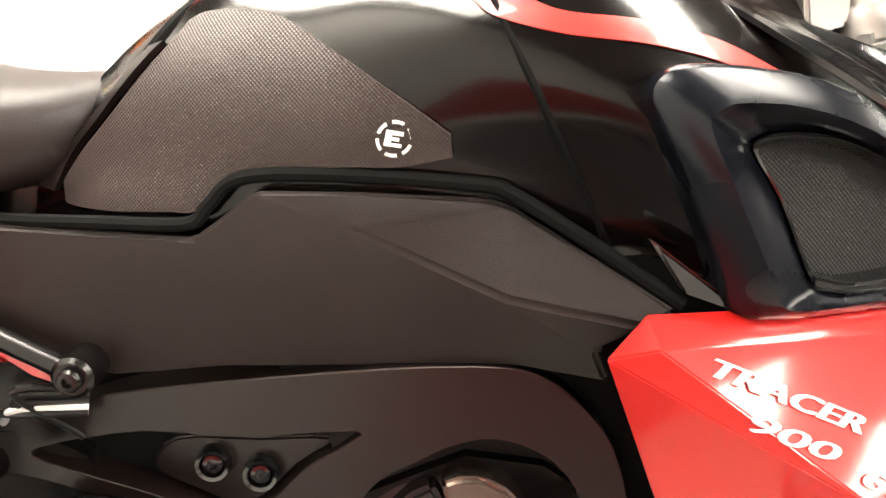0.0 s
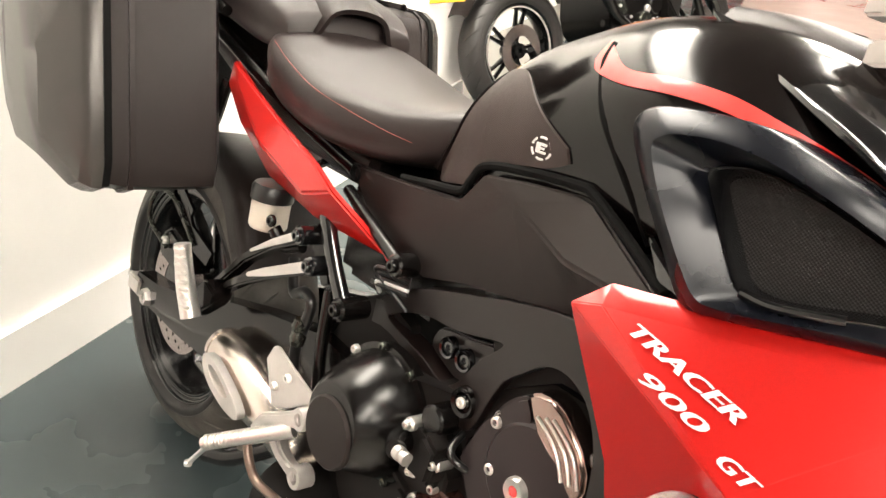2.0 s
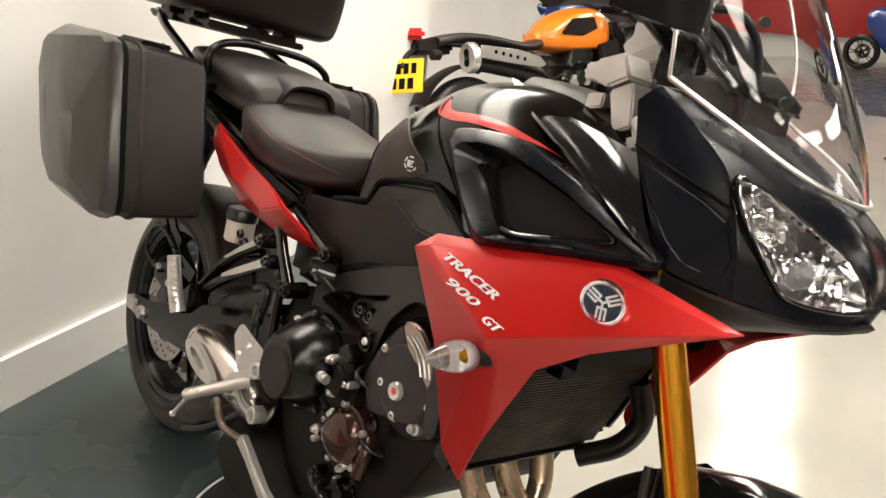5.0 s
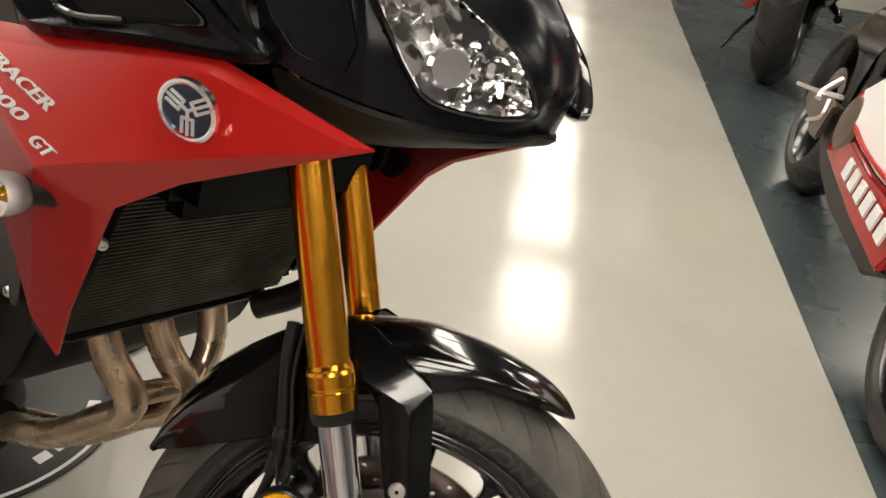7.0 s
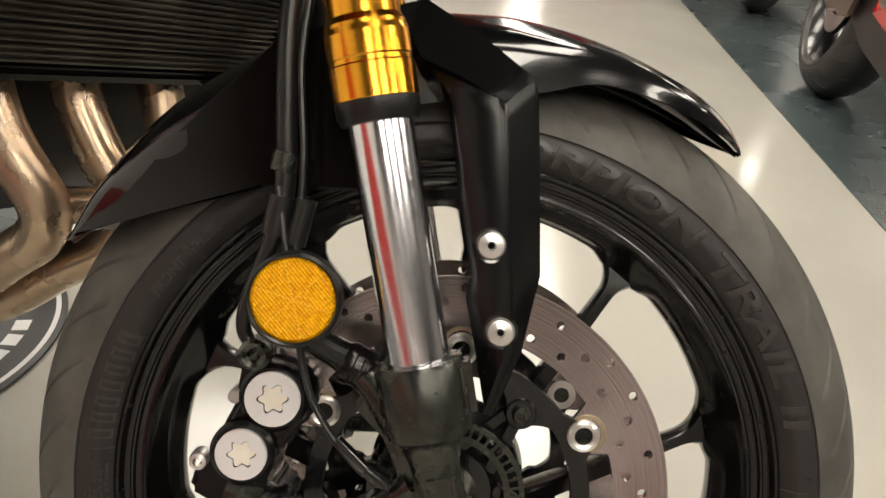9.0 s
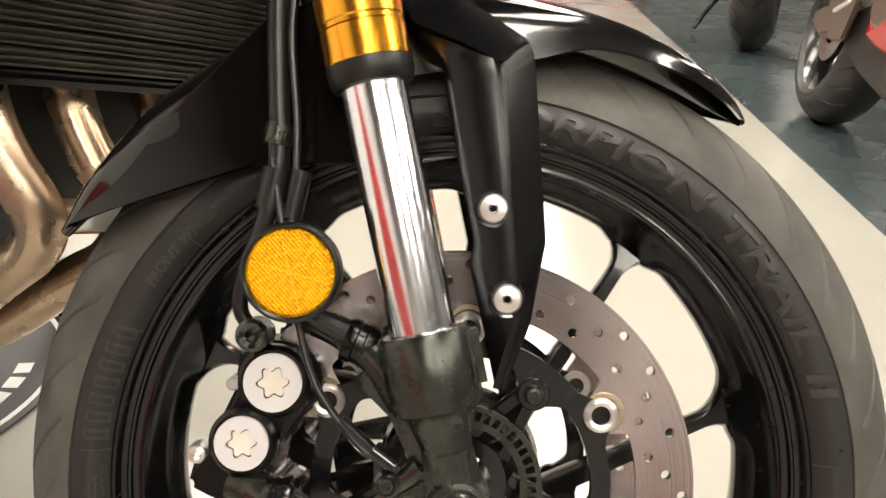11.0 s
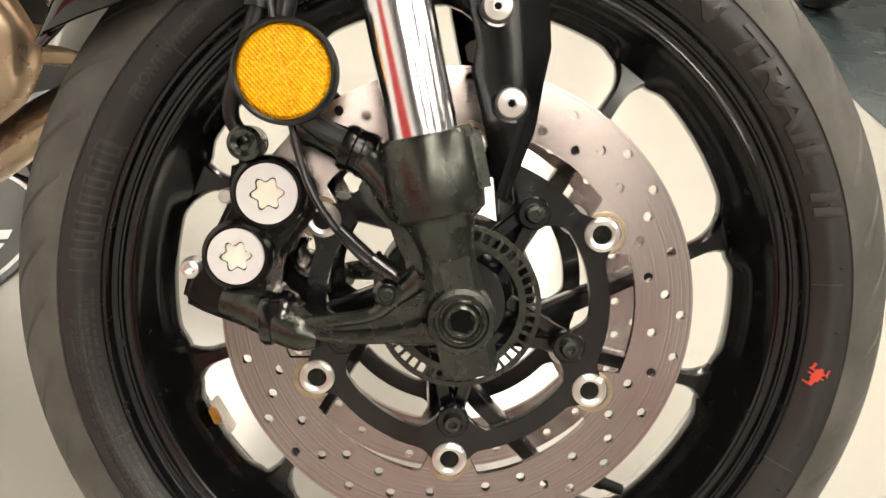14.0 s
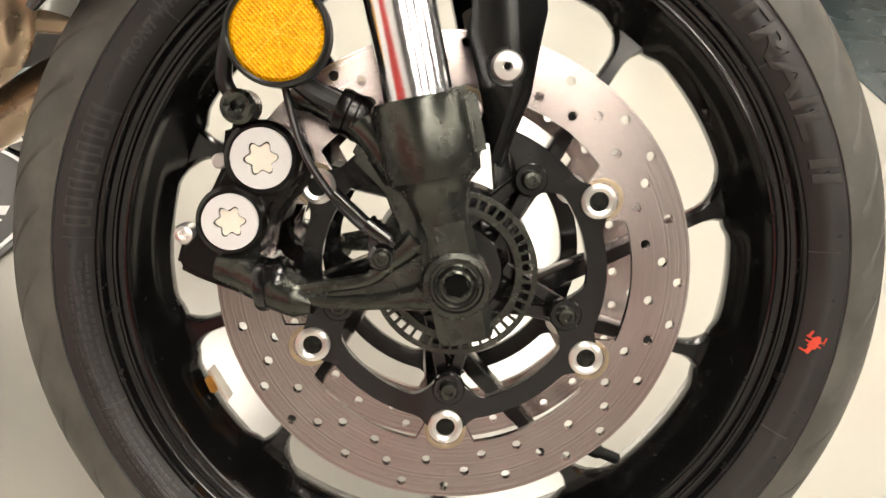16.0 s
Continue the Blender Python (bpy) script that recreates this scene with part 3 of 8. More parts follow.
part("valve_stem", merge(bar(tuple(polar(0.187, -38.0, -0.004)), tuple(polar(0.168, -40.5, -0.012)), 0.0042, 14), bar(tuple(polar(0.1715, -40.0, -0.011)), tuple(polar(0.159, -42.0, -0.016)), 0.0052, 12)), HOSE, front, "black rubber valve stem")

# brake discs
HOLE_R = (0.1383, 0.1209, 0.1315, 0.1420, 0.1249, 0.1418, 0.1316, 0.1214)


def disc_loops(tabs, phase):
    inner = []
    for k in range(tabs * 40):
        a = 360.0 / (tabs * 40) * k
        d = abs((a - phase + 180.0 / tabs) % (360.0 / tabs) - 180.0 / tabs)
        r = 0.1125 - 0.0175 * max(0.0, 1 - max(0.0, (d - 6.5)) / 3.2) if d < 9.7 else 0.1125
        inner.append((r * math.cos(radians(a)), r * math.sin(radians(a))))
    loops = [ring_points(0.149, 240), inner]
    for k in range(64):
        a, r = radians(-153 + 5.625 * k), HOLE_R[k % 8]
        loops.append(ring_points(0.0031, 12, r * math.cos(a), r * math.sin(a)))
    return loops


BOBBIN = 39.6


def carrier_loops():
    """The ring that bolts to the hub at five places and holds the disc at six lugs."""
    outer, inner = [], []
    for k in range(240):
        a = 1.5 * k
        d = abs((a - BOBBIN + 30) % 60 - 30)
        e = abs((a - 64.1 + 36) % 72 - 36)
        u, w = max(0.0, 1 - d / 12.0), max(0.0, 1 - e / 17.0)
        outer.append((0.0962 + 0.0125 * u * u * (3 - 2 * u), a))
        inner.append((0.0835 - 0.0180 * w * w * (3 - 2 * w), a))
    return [[(r * math.cos(radians(a)), r * math.sin(radians(a))) for r, a in loop] for loop in (outer, inner)]


for side in (-1, 1):
    disc = part("brake_disc", cut_plate(disc_loops(6, BOBBIN), side * 0.0535, side * 0.0485), STEEL, front, "drilled steel floating brake disc", angle=40)
    for k in range(6):
        p = polar(0.1005, BOBBIN + 60 * k)
        part("bobbin", lathe([(0.0062, side * 0.046), (0.0062, side * 0.0565), (0.0085, side * 0.0572), (0.0108, side * 0.0560), (0.0112, side * 0.0545), (0.0112, side * 0.046)], 28, "Y", True, (p.x, 0, p.z)), SILVER, front)
        part("bobbin_core", disc_part(0.0063, side * 0.0545, side * 0.0470, 0.0004, 20, "Y", (p.x, 0, p.z)), CAST, front)
    for k in range(6):
        p = polar(0.1030, BOBBIN + 60 * k)
        part("bobbin_plate", lathe([(0.0105, side * 0.0525), (0.0105, side * 0.0541), (0.0128, side * 0.0541), (0.0134, side * 0.0536), (0.0134, side * 0.0525)], 28, "Y", True, (p.x, 0, p.z)), TAN, front, "tan heat-stained plate round the bobbin")
    part("disc_carrier", soften(cut_plate(carrier_loops(), side * 0.0545, side * 0.0478), 0.0012, 1, 60), WHEEL, front, "black disc carrier with six lugs")
    for k in range(5):
        p = polar(0.0753, 64.1 - 72 * k)
        part("carrier_boss", lathe([(0.0001, side * 0.050), (0.0105, side * 0.050), (0.0105, side * 0.0555), (0.0095, side * 0.0568), (0.0001, side * 0.0568)], 24, "Y", False, (p.x, 0, p.z)), WHEEL, front)
    for k in range(5):
        p = polar(0.0753, 64.1 - 72 * k)
        if side < 0:
            part("bolt", hexbolt(0.0062, 0.0055, (p.x, -0.0568, p.z)), CAST, front)
# arms of the hub that carry the discs
for k in range(5):
    a = 64.1 - 72 * k
    part("hub_arm", moved(merge(spoke(a - 24, a - 2, 0.032, 0.0745, 0.005, 0.0045, 0.006, 0.0), spoke(a + 24, a + 2, 0.032, 0.0745, 0.005, 0.0045, 0.006, 0.0)), Matrix.Translation((0, -0.040, 0))), WHEEL, front)
# toothed sensor ring
ring = bmesh.new()
RR = (0.0385, 0.0430, 0.0492, 0.0525)
N_SLOT = 46
grid = {}
for k in range(N_SLOT * 2):
    a = math.pi * (k + (0.18 if k % 2 else -0.18)) / N_SLOT
    for i, r in enumerate(RR):
        for j, y in enumerate((-0.0545, -0.0525)):
            grid[k, i, j] = ring.verts.new((r * math.cos(a), y, r * math.sin(a)))
for k in range(N_SLOT * 2):
    q = (k + 1) % (N_SLOT * 2)
    for i in range(3):
        if i == 1 and k % 2 == 0:
            ring.faces.new((grid[k, i, 0], grid[k, i, 1], grid[k, i + 1, 1], grid[k, i + 1, 0]))
            ring.faces.new((grid[q, i, 0], grid[q, i + 1, 0], grid[q, i + 1, 1], grid[q, i, 1]))
            continue
        for j in (0, 1):
            ring.faces.new((grid[k, i, j], grid[k, i + 1, j], grid[q, i + 1, j], grid[q, i, j]))
for k in range(N_SLOT * 2):
    q = (k + 1) % (N_SLOT * 2)
    for i in (0, 3):
        ring.faces.new((grid[k, i, 0], grid[q, i, 0], grid[q, i, 1], grid[k, i, 1]))
part("sensor_ring", ring, CAST, front, "slotted wheel speed ring")
part("balance_weight", moved(box(-0.0015, 0.0015, -0.008, 0.006, -0.013, 0.013, 0.0006), Matrix.Translation(polar(0.1860, 221)) @ Matrix.Rotation(radians(-42), 4, "Y")), SILVER, front)
part("balance_weight", moved(box(-0.0025, 0.0025, -0.012, 0.0, -0.006, 0.006, 0.001), Matrix.Translation(polar(0.1885, 220)) @ Matrix.Rotation(radians(-36), 4, "Y")), mat("brass", (0.5, 0.25, 0.06), 0.4, metal=0.9, vary=0.3, vary_scale=80), front)

# ---- fork ----


FORK_M = Matrix(((F_AXIS.x, 0, S_AXIS.x, 0), (0, 1, 0, 0), (F_AXIS.z, 0, S_AXIS.z, 0), (0, 0, 0, 1)))
for side in (-1, 1):
    at = Matrix.Translation((0, side * 0.1165, 0)) @ FORK_M
    fork = part("fork_tube", moved(lathe([(0.0001, 0.095), (0.0187, 0.095), (0.0187, 0.262), (0.0001, 0.262)], 48, "Z", False), at), CHROME, bike, "polished chrome inner fork tube", STEERED)
    part("fork_sleeve", moved(lathe([(0.0175, 0.2590), (0.0240, 0.2595), (0.0246, 0.2605), (0.0246, 0.2790), (0.0240, 0.2800), (0.0240, 0.2825), (0.0246, 0.2835), (0.0246, 0.2965), (0.0240, 0.2985), (0.0236, 0.3000), (0.0236, 0.3020), (0.0214, 0.3060),
                                     (0.0212, 0.3110), (0.0213, 0.56), (0.0240, 0.575), (0.0240, 0.73), (0.0175, 0.735)], 48, "Z"), at), GOLD, fork, "gold anodised outer fork tube", angle=12)
    part("dust_seal", moved(lathe([(0.0187, 0.2470), (0.0225, 0.2475), (0.0245, 0.2520), (0.0245, 0.2600), (0.0187, 0.2605)], 40, "Z"), at), HOSE, fork)
    low = [lathe([(0.0001, 0.010), (0.0118, 0.012), (0.0130, 0.028), (0.0148, 0.046), (0.0175, 0.056), (0.0195, 0.061), (0.0255, 0.066), (0.0265, 0.074), (0.0262, 0.106), (0.0250, 0.1085), (0.0192, 0.1085), (0.0190, 0.1000), (0.0001, 0.1000)], 40, "Z", False)]
    low[0] = moved(low[0], at)
    low.append(lathe([(0.0001, side * 0.100), (0.0190, side * 0.100), (0.0190, side * 0.1290), (0.0178, side * 0.1320), (0.0150, side * 0.1325), (0.0140, side * 0.1305), (0.0001, side * 0.1305)], 40, "Y", False, (-0.003, 0, 0.007)))
    low.append(moved(box(-0.0085, 0.0105, -0.0150 if side < 0 else 0.0, 0.0 if side < 0 else 0.0150, 0.016, 0.044, 0.003), at))
    low.append(moved(box(0.008, 0.030, -0.012, 0.012, 0.070, 0.110, 0.005), at))
    low.append(moved(loft([[Vector((x * w, side * y, q)) for x, y in ((-0.0160, -0.010), (-0.0160, 0.004), (-0.0110, 0.0090), (0.0110, 0.0090), (0.0160, 0.004), (0.0160, -0.010))] for q, w in ((-0.026, 0.86), (-0.022, 0.98), (0.006, 1.0), (0.030, 0.95), (0.044, 0.88), (0.056, 0.92))]), at))
    part("fork_bottom", merge(*low), CAST, fork, "dark cast fork leg foot with axle clamp")
    part("axle_end", lathe([(0.0066, side * 0.118), (0.0066, side * 0.1335), (0.0074, side * 0.1345), (0.0086, side * 0.1335), (0.0090, side * 0.118)], 32, "Y", True, (-0.003, 0, 0.007)), CAST, fork)
    part("axle_ring", lathe([(0.0092, side * 0.122), (0.0094, side * 0.1315), (0.0112, side * 0.1328), (0.0124, side * 0.1315), (0.0127, side * 0.122)], 36, "Y", True, (-0.003, 0, 0.007)), CAST, fork)
    part("axle_hole", disc_part(0.0067, side * 0.1318, side * 0.118, 0.0003, 6, "Y", (-0.003, 0, 0.007)), DARK, fork)
part("axle", bar((0, -0.12, 0), (0, 0.12, 0), 0.0095, 20), CAST, bike, "", STEERED)
part("lower_yoke", moved(box(-0.03, 0.03, -0.14, 0.14, 0.555, 0.595, 0.01), FORK_M), GLOSS, bike, "black lower fork yoke", STEERED)
part("upper_yoke", moved(box(-0.03, 0.035, -0.14, 0.14, 0.735, 0.765, 0.008), FORK_M), ALLOY, bike, "alloy upper fork yoke", STEERED)

# ---- brake calipers ----
CAL = ((-0.150, 0.064), (-0.136, 0.067), (-0.122, 0.068), (-0.108, 0.062), (-0.101, 0.048), (-0.103, 0.032), (-0.111, 0.022), (-0.113, 0.008), (-0.118, -0.006),
       (-0.112, -0.016), (-0.098, -0.020), (-0.092, -0.036), (-0.098, -0.041), (-0.116, -0.037), (-0.150, -0.032), (-0.164, -0.028), (-0.163, -0.013), (-0.155, 0.002), (-0.152, 0.020), (-0.148, 0.036))
star = []
for k in range(48):
    a = 2 * math.pi * k / 48
    star.append((0.0086 + 0.0016 * math.cos(6 * a), a))
for side in (-1, 1):
    cal = part("brake_caliper", prism([p for p in CAL], side * 0.088, side * 0.030, 0.005, 3, 0.05), ENGINE, bike, "black four-piston brake caliper", STEERED)
    part("bridge", prism([(x * 0.97, z) for x, z in CAL[:8]] + [(-0.14, 0.0), (-0.15, 0.03)], side * 0.066, side * 0.03, 0.003), ENGINE, cal)
    for (x, z), r in (((-0.1235, 0.0475), 0.0172), ((-0.1338, 0.0085), 0.0160)):
        part("cap_boss", lathe([(0.0001, side * 0.084), (r + 0.0045, side * 0.084), (r + 0.0045, side * 0.0925), (r + 0.002, side * 0.0945), (0.0001, side * 0.0945)], 40, "Y", False, (x, 0, z)), ENGINE, cal)
        loops = [ring_points(r, 56, x, z), [(x + q * r / 0.0172 * math.cos(a + 0.3), z + q * r / 0.0172 * math.sin(a + 0.3)) for q, a in star]]
        part("piston_cap", cut_plate(loops, side * 0.0972, side * 0.0930), CAP, cal, "bright piston cap with a star recess")
        # dark outline painted in for the shade along the recess wall
        part("star_edge_shade", cut_plate([[(x + q * k * r / 0.0172 * math.cos(a + 0.3), z + q * k * r / 0.0172 * math.sin(a + 0.3)) for q, a in star] for k in (1.01, 0.91)], side * 0.0954, side * 0.0946), CAST, cal)
        part("cap_floor", disc_part(r - 0.001, side * 0.0949, side * 0.0935, 0.0003, 32, "Y", (x, 0, z)), RECESS, cal, "cream bottom of the star recess")
    part("bleed_bolt", lathe([(0.0042, side * 0.094), (0.0042, side * 0.103), (0.0075, side * 0.105), (0.0098, side * 0.103), (0.0100, side * 0.085), (0.0001, side * 0.085)], 24, "Y", False, (-0.140, 0, 0.073)), CAST, cal)
    part("bolt", hexbolt(0.0065, 0.012, (-0.160, side * 0.078, -0.006)) if side < 0 else disc_part(0.0065, 0.07, 0.09, 0.001, 16, "Y", (-0.16, 0, -0.006)), SILVER, cal)
    part("pin", disc_part(0.0045, side * 0.088, side * 0.07, 0.001, 20, "Y", (-0.148, 0, 0.040)), ALLOY, cal)
    part("bracket", merge(
        tube([(-0.112, side * 0.085, 0.087), (-0.090, side * 0.095, 0.085), (-0.066, side * 0.105, 0.076), (-0.044, side * 0.112, 0.058)], [0.0085, 0.0098, 0.0108, 0.012], 18, 5),
        tube([(-0.136, side * 0.082, -0.020), (-0.116, side * 0.088, -0.0205), (-0.098, side * 0.095, -0.0240), (-0.086, side * 0.100, -0.0260), (-0.077, side * 0.103, -0.0265)], [0.0110, 0.0132, 0.0130, 0.0110, 0.0055], 18, 5),
        tube([(-0.086, side * 0.102, -0.0235), (-0.066, side * 0.106, -0.0215), (-0.036, side * 0.109, -0.0135), (-0.012, side * 0.113, -0.004)], [0.0050, 0.0040, 0.0050, 0.0090], 14, 5),
        tube([(-0.086, side * 0.102, -0.0195), (-0.068, side * 0.107, -0.0120), (-0.050, side * 0.109, -0.0040), (-0.040, side * 0.111, 0.0080), (-0.028, side * 0.113, 0.0240)], [0.0045, 0.0040, 0.0042, 0.0050, 0.0080], 14, 5),
        prism([(-0.084, -0.020), (-0.066, -0.012), (-0.049, -0.004), (-0.040, 0.009), (-0.022, 0.012), (-0.013, -0.007), (-0.034, -0.015), (-0.065, -0.022)], side * 0.1075, side * 0.102, 0.0015),
        prism([(-0.070, 0.074), (-0.045, 0.064), (-0.024, 0.037), (-0.018, 0.012), (-0.031, 0.012), (-0.040, 0.030), (-0.052, 0.046), (-0.074, 0.060)], side * 0.112, side * 0.100, 0.003)), CAST, cal, "dark cast caliper bracket on the fork foot")
    for (x, z) in ((-0.104, -0.0225), (-0.078, 0.082)):
        part("collar", moved(lathe([(0.0146, -0.009), (0.0158, -0.007), (0.0158, -0.003), (0.0148, -0.002), (0.0148, 0.002), (0.0158, 0.003), (0.0158, 0.007), (0.0146, 0.009), (0.009, 0.009), (0.009, -0.009)], 28, "X"), Matrix.Translation((x, side * (0.091 if z < 0 else 0.100), z)) @ Matrix.Rotation(radians(-14 if z < 0 else 10), 4, "Y") @ Matrix.Diagonal((1, *(2 * (1.0 if z < 0 else 0.84,)), 1))), WHEEL if z < 0 else ENGINE, cal)
part("sensor_cable", tube([(-0.150, -0.105, 0.175), (-0.128, -0.108, 0.12), (-0.116, -0.104, 0.088), (-0.100, -0.106, 0.058), (-0.080, -0.110, 0.038), (-0.060, -0.114, 0.025), (-0.044, -0.114, 0.020)], 0.0022, 10), HOSE, bike, "thin black speed sensor cable", STEERED)
part("speed_sensor", merge(bar((-0.078, -0.114, 0.040), (-0.056, -0.1145, 0.0268), 0.0030), bar((-0.057, -0.1142, 0.0274), (-0.043, -0.1152, 0.0214), 0.0052), *[bar((-0.0565 + 0.0032 * k, -0.1143, 0.0272 - 0.0014 * k), (-0.0552 + 0.0032 * k, -0.1144, 0.0266 - 0.0014 * k), 0.0059) for k in range(4)], disc_part(0.0078, -0.1165, -0.100, 0.002, 24, "Y", (-0.0451, 0, 0.0103)), prism([(-0.056, 0.026), (-0.040, 0.022), (-0.037, 0.010), (-0.045, 0.002), (-0.053, 0.010)], -0.1145, -0.104, 0.002)), GLOSS, bike, "gloss black wheel speed sensor", STEERED)
part("sensor_bolt", hexbolt(0.0050, 0.004, (-0.0451, -0.1165, 0.0103)), CAST, bike, "", STEERED)

# amber reflector on the leg
refl = part("reflector", disc_part(0.0252, -0.1215, -0.114, 0.002, 56, "Y", (-0.123, 0, 0.115)), AMBER, bike, "round amber side reflector", STEERED)
for turn in range(3):
    part("seam", moved(merge(*[box(-0.0005, 0.0005, -0.0006, 0.001, -0.023 + 0.0023 * k, -0.0214 + 0.0023 * k, 0.0003) for k in range(20)]), Matrix.Translation((-0.123, -0.1215, 0.115)) @ Matrix.Rotation(radians(34 + 60 * turn), 4, "Y")), SEAM, refl)
part("rim", lathe([(0.0250, -0.112), (0.0250, -0.1222), (0.0262, -0.1232), (0.0280, -0.1215), (0.0282, -0.110), (0.026, -0.108)], 56, "Y", True, (-0.123, 0, 0.115)), HOSE, refl)
part("stay", tube([(-0.123, -0.109, 0.105), (-0.105, -0.105, 0.092), (-0.085, -0.102, 0.086)], 0.006, 10), HOSE, refl)
part("brake_hose", tube([(-0.172, -0.098, 0.300), (-0.167, -0.100, 0.263), (-0.156, -0.100, 0.215), (-0.150, -0.100, 0.190), (-0.146, -0.100, 0.165), (-0.147, -0.100, 0.140), (-0.152, -0.099, 0.105), (-0.151, -0.096, 0.085), (-0.140, -0.095, 0.074)], [0.0068, 0.0068, 0.0066, 0.0064, 0.0062, 0.0056, 0.0048, 0.0046, 0.0046], 14), HOSE, bike, "black rubber brake hose", STEERED)
part("hose_clamp", lathe([(0.0060, -0.006), (0.0084, -0.006), (0.0084, 0.006), (0.0060, 0.006)], 24, "Z", True, (-0.1505, -0.100, 0.190)), CAST, bike, "", STEERED)
part("hose_joint", merge(lathe([(0.0001, -0.012), (0.0082, -0.012), (0.0085, 0.012), (0.0001, 0.012)], 20, "Z", False, (-0.1465, -0.100, 0.158)), lathe([(0.0001, -0.014), (0.0058, -0.014), (0.0062, 0.014), (0.0001, 0.014)], 18, "Z", False, (-0.132, -0.104, 0.158))), HOSE, bike, "", STEERED)
part("thin_hose", tube([(-0.160, -0.104, 0.300), (-0.155, -0.104, 0.250), (-0.141, -0.105, 0.200), (-0.134, -0.105, 0.165), (-0.132, -0.105, 0.150), (-0.128, -0.107, 0.120)], 0.0024, 10), HOSE, bike, "", STEERED)

# ---- front mudguard ----


def guard_row(deg, r, half, drop, crest=0.006):
    c, t = polar(1, deg), Vector((0, 1, 0))
    return [c * (r - drop) + t * half, c * (r - drop * 0.35) + t * half * 0.93, c * (r - drop * 0.05) + t * half * 0.6, c * (r + crest) + t * half * 0.2, c * (r + crest) - t * half * 0.2,
            c * (r - drop * 0.05) - t * half * 0.6, c * (r - drop * 0.35) - t * half * 0.93, c * (r - drop) - t * half]


guard = part("mudguard", sheet([guard_row(160.5, 0.309, 0.050, 0.010, 0.002), guard_row(152, 0.314, 0.066, 0.030, 0.004), guard_row(140, 0.318, 0.072, 0.050), guard_row(125, 0.320, 0.073, 0.060), guard_row(112, 0.321, 0.072, 0.062),
                                 guard_row(100, 0.320, 0.071, 0.056), guard_row(93, 0.319, 0.069, 0.047), guard_row(86, 0.318, 0.065, 0.030), guard_row(79, 0.317, 0.058, 0.022), guard_row(72, 0.316, 0.045, 0.015, 0.007), guard_row(67, 0.314, 0.029, 0.009, 0.006), guard_row(64, 0.312, 0.013, 0.004, 0.003), guard_row(62.8, 0.311, 0.004, 0.001, 0.001)], 0.003, 4, 5), GLOSS, bike, "gloss black front mudguard", STEERED, 40)
for side in (-1, 1):
    left = [(-0.084, 0.104, 0.2650), (-0.075, 0.104, 0.2580), (-0.065, 0.104, 0.2470), (-0.0435, 0.104, 0.1928), (-0.0258, 0.104, 0.1536), (-0.0255, 0.104, 0.1403), (-0.0086, 0.104, 0.1043), (0.0048, 0.104, 0.074)]
    ridge = [(-0.0370, 0.1065, 0.2580), (-0.0345, 0.1075, 0.2540), (-0.0320, 0.108, 0.2480), (-0.0169, 0.108, 0.1984), (-0.004, 0.108, 0.1585), (0.0005, 0.108, 0.1431), (0.0090, 0.108, 0.1187), (0.0057, 0.106, 0.0749)]
    right = [(-0.0185, 0.0900, 0.2740), (-0.0165, 0.0900, 0.2700), (-0.0140, 0.0890, 0.2640), (0.0035, 0.088, 0.2046), (0.0154, 0.088, 0.1628), (0.0159, 0.088, 0.1424), (0.0169, 0.090, 0.1152), (0.0095, 0.098, 0.0723)]
    rows = [[Vector((p[0] + dx, side * (p[1] + dy), p[2])) for p in line] for line, dx, dy in ((left, 0, -0.014), (left, -0.001, -0.003), (left, 0.003, 0), (ridge, -0.004, 0.0004), (ridge, 0, 0), (ridge, 0.0025, -0.002), (right, -0.003, 0.002), (right, 0, -0.001), (right, -0.002, -0.014))]
    bm = loft(rows, False, False)
    bmesh.ops.recalc_face_normals(bm, faces=bm.faces)
    part("stay", bm, STAY, guard, "gloss black mudguard stay with a folded edge", angle=48)
    part("stay_top", panel([(-0.0890, side * 0.1040, 0.2685), (-0.0610, side * 0.1065, 0.2630), (-0.0340, side * 0.1080, 0.2560), (-0.0190, side * 0.0900, 0.2765), (-0.0560, side * 0.0740, 0.2955), (-0.0985, side * 0.0560, 0.3125), (-0.1140, side * 0.0680, 0.3010), (-0.1010, side * 0.0900, 0.2830)], -side * 0.004, 0.0018), GLOSS, guard, angle=30)
    for (x, z) in ((-0.0205, 0.1745), (-0.0015, 0.1262)):
        part("bolt", lathe([(0.0001, side * 0.1104), (0.0021, side * 0.1104), (0.0028, side * 0.1120), (0.0075, side * 0.1112), (0.0088, side * 0.1090), (0.0088, side * 0.105), (0.0001, side * 0.105)], 28, "Y", False, (x, 0, z)), SILVER, guard)
        part("bolt_socket", disc_part(0.0022, side * 0.1105, side * 0.1085, 0.0001, 6, "Y", (x, 0, z)), DARK, guard)
        part("bolt_ring", lathe([(0.0090, side * 0.104), (0.0090, side * 0.1078), (0.0106, side * 0.1080), (0.0112, side * 0.104)], 28, "Y", True, (x, 0, z)), GLOSS, guard)
    part("rear_flap", panel([(-0.283, side * 0.056, 0.104), (-0.250, side * 0.074, 0.124), (-0.165, side * 0.080, 0.170), (-0.100, side * 0.080, 0.185), (-0.110, side * 0.078, 0.300), (-0.178, side * 0.074, 0.262), (-0.235, side * 0.068, 0.180)], -side * 0.004, 0.002), SATIN, guard, "satin black lower flank of the mudguard")

# ---- tank and seat ----


def half_ring(x, pts):
    """A closed ring across the machine from its right half, (distance out, height) from the bottom up."""
    return [(x, -y, z) for y, z in pts] + [(x, y, z) for y, z in reversed(pts)]


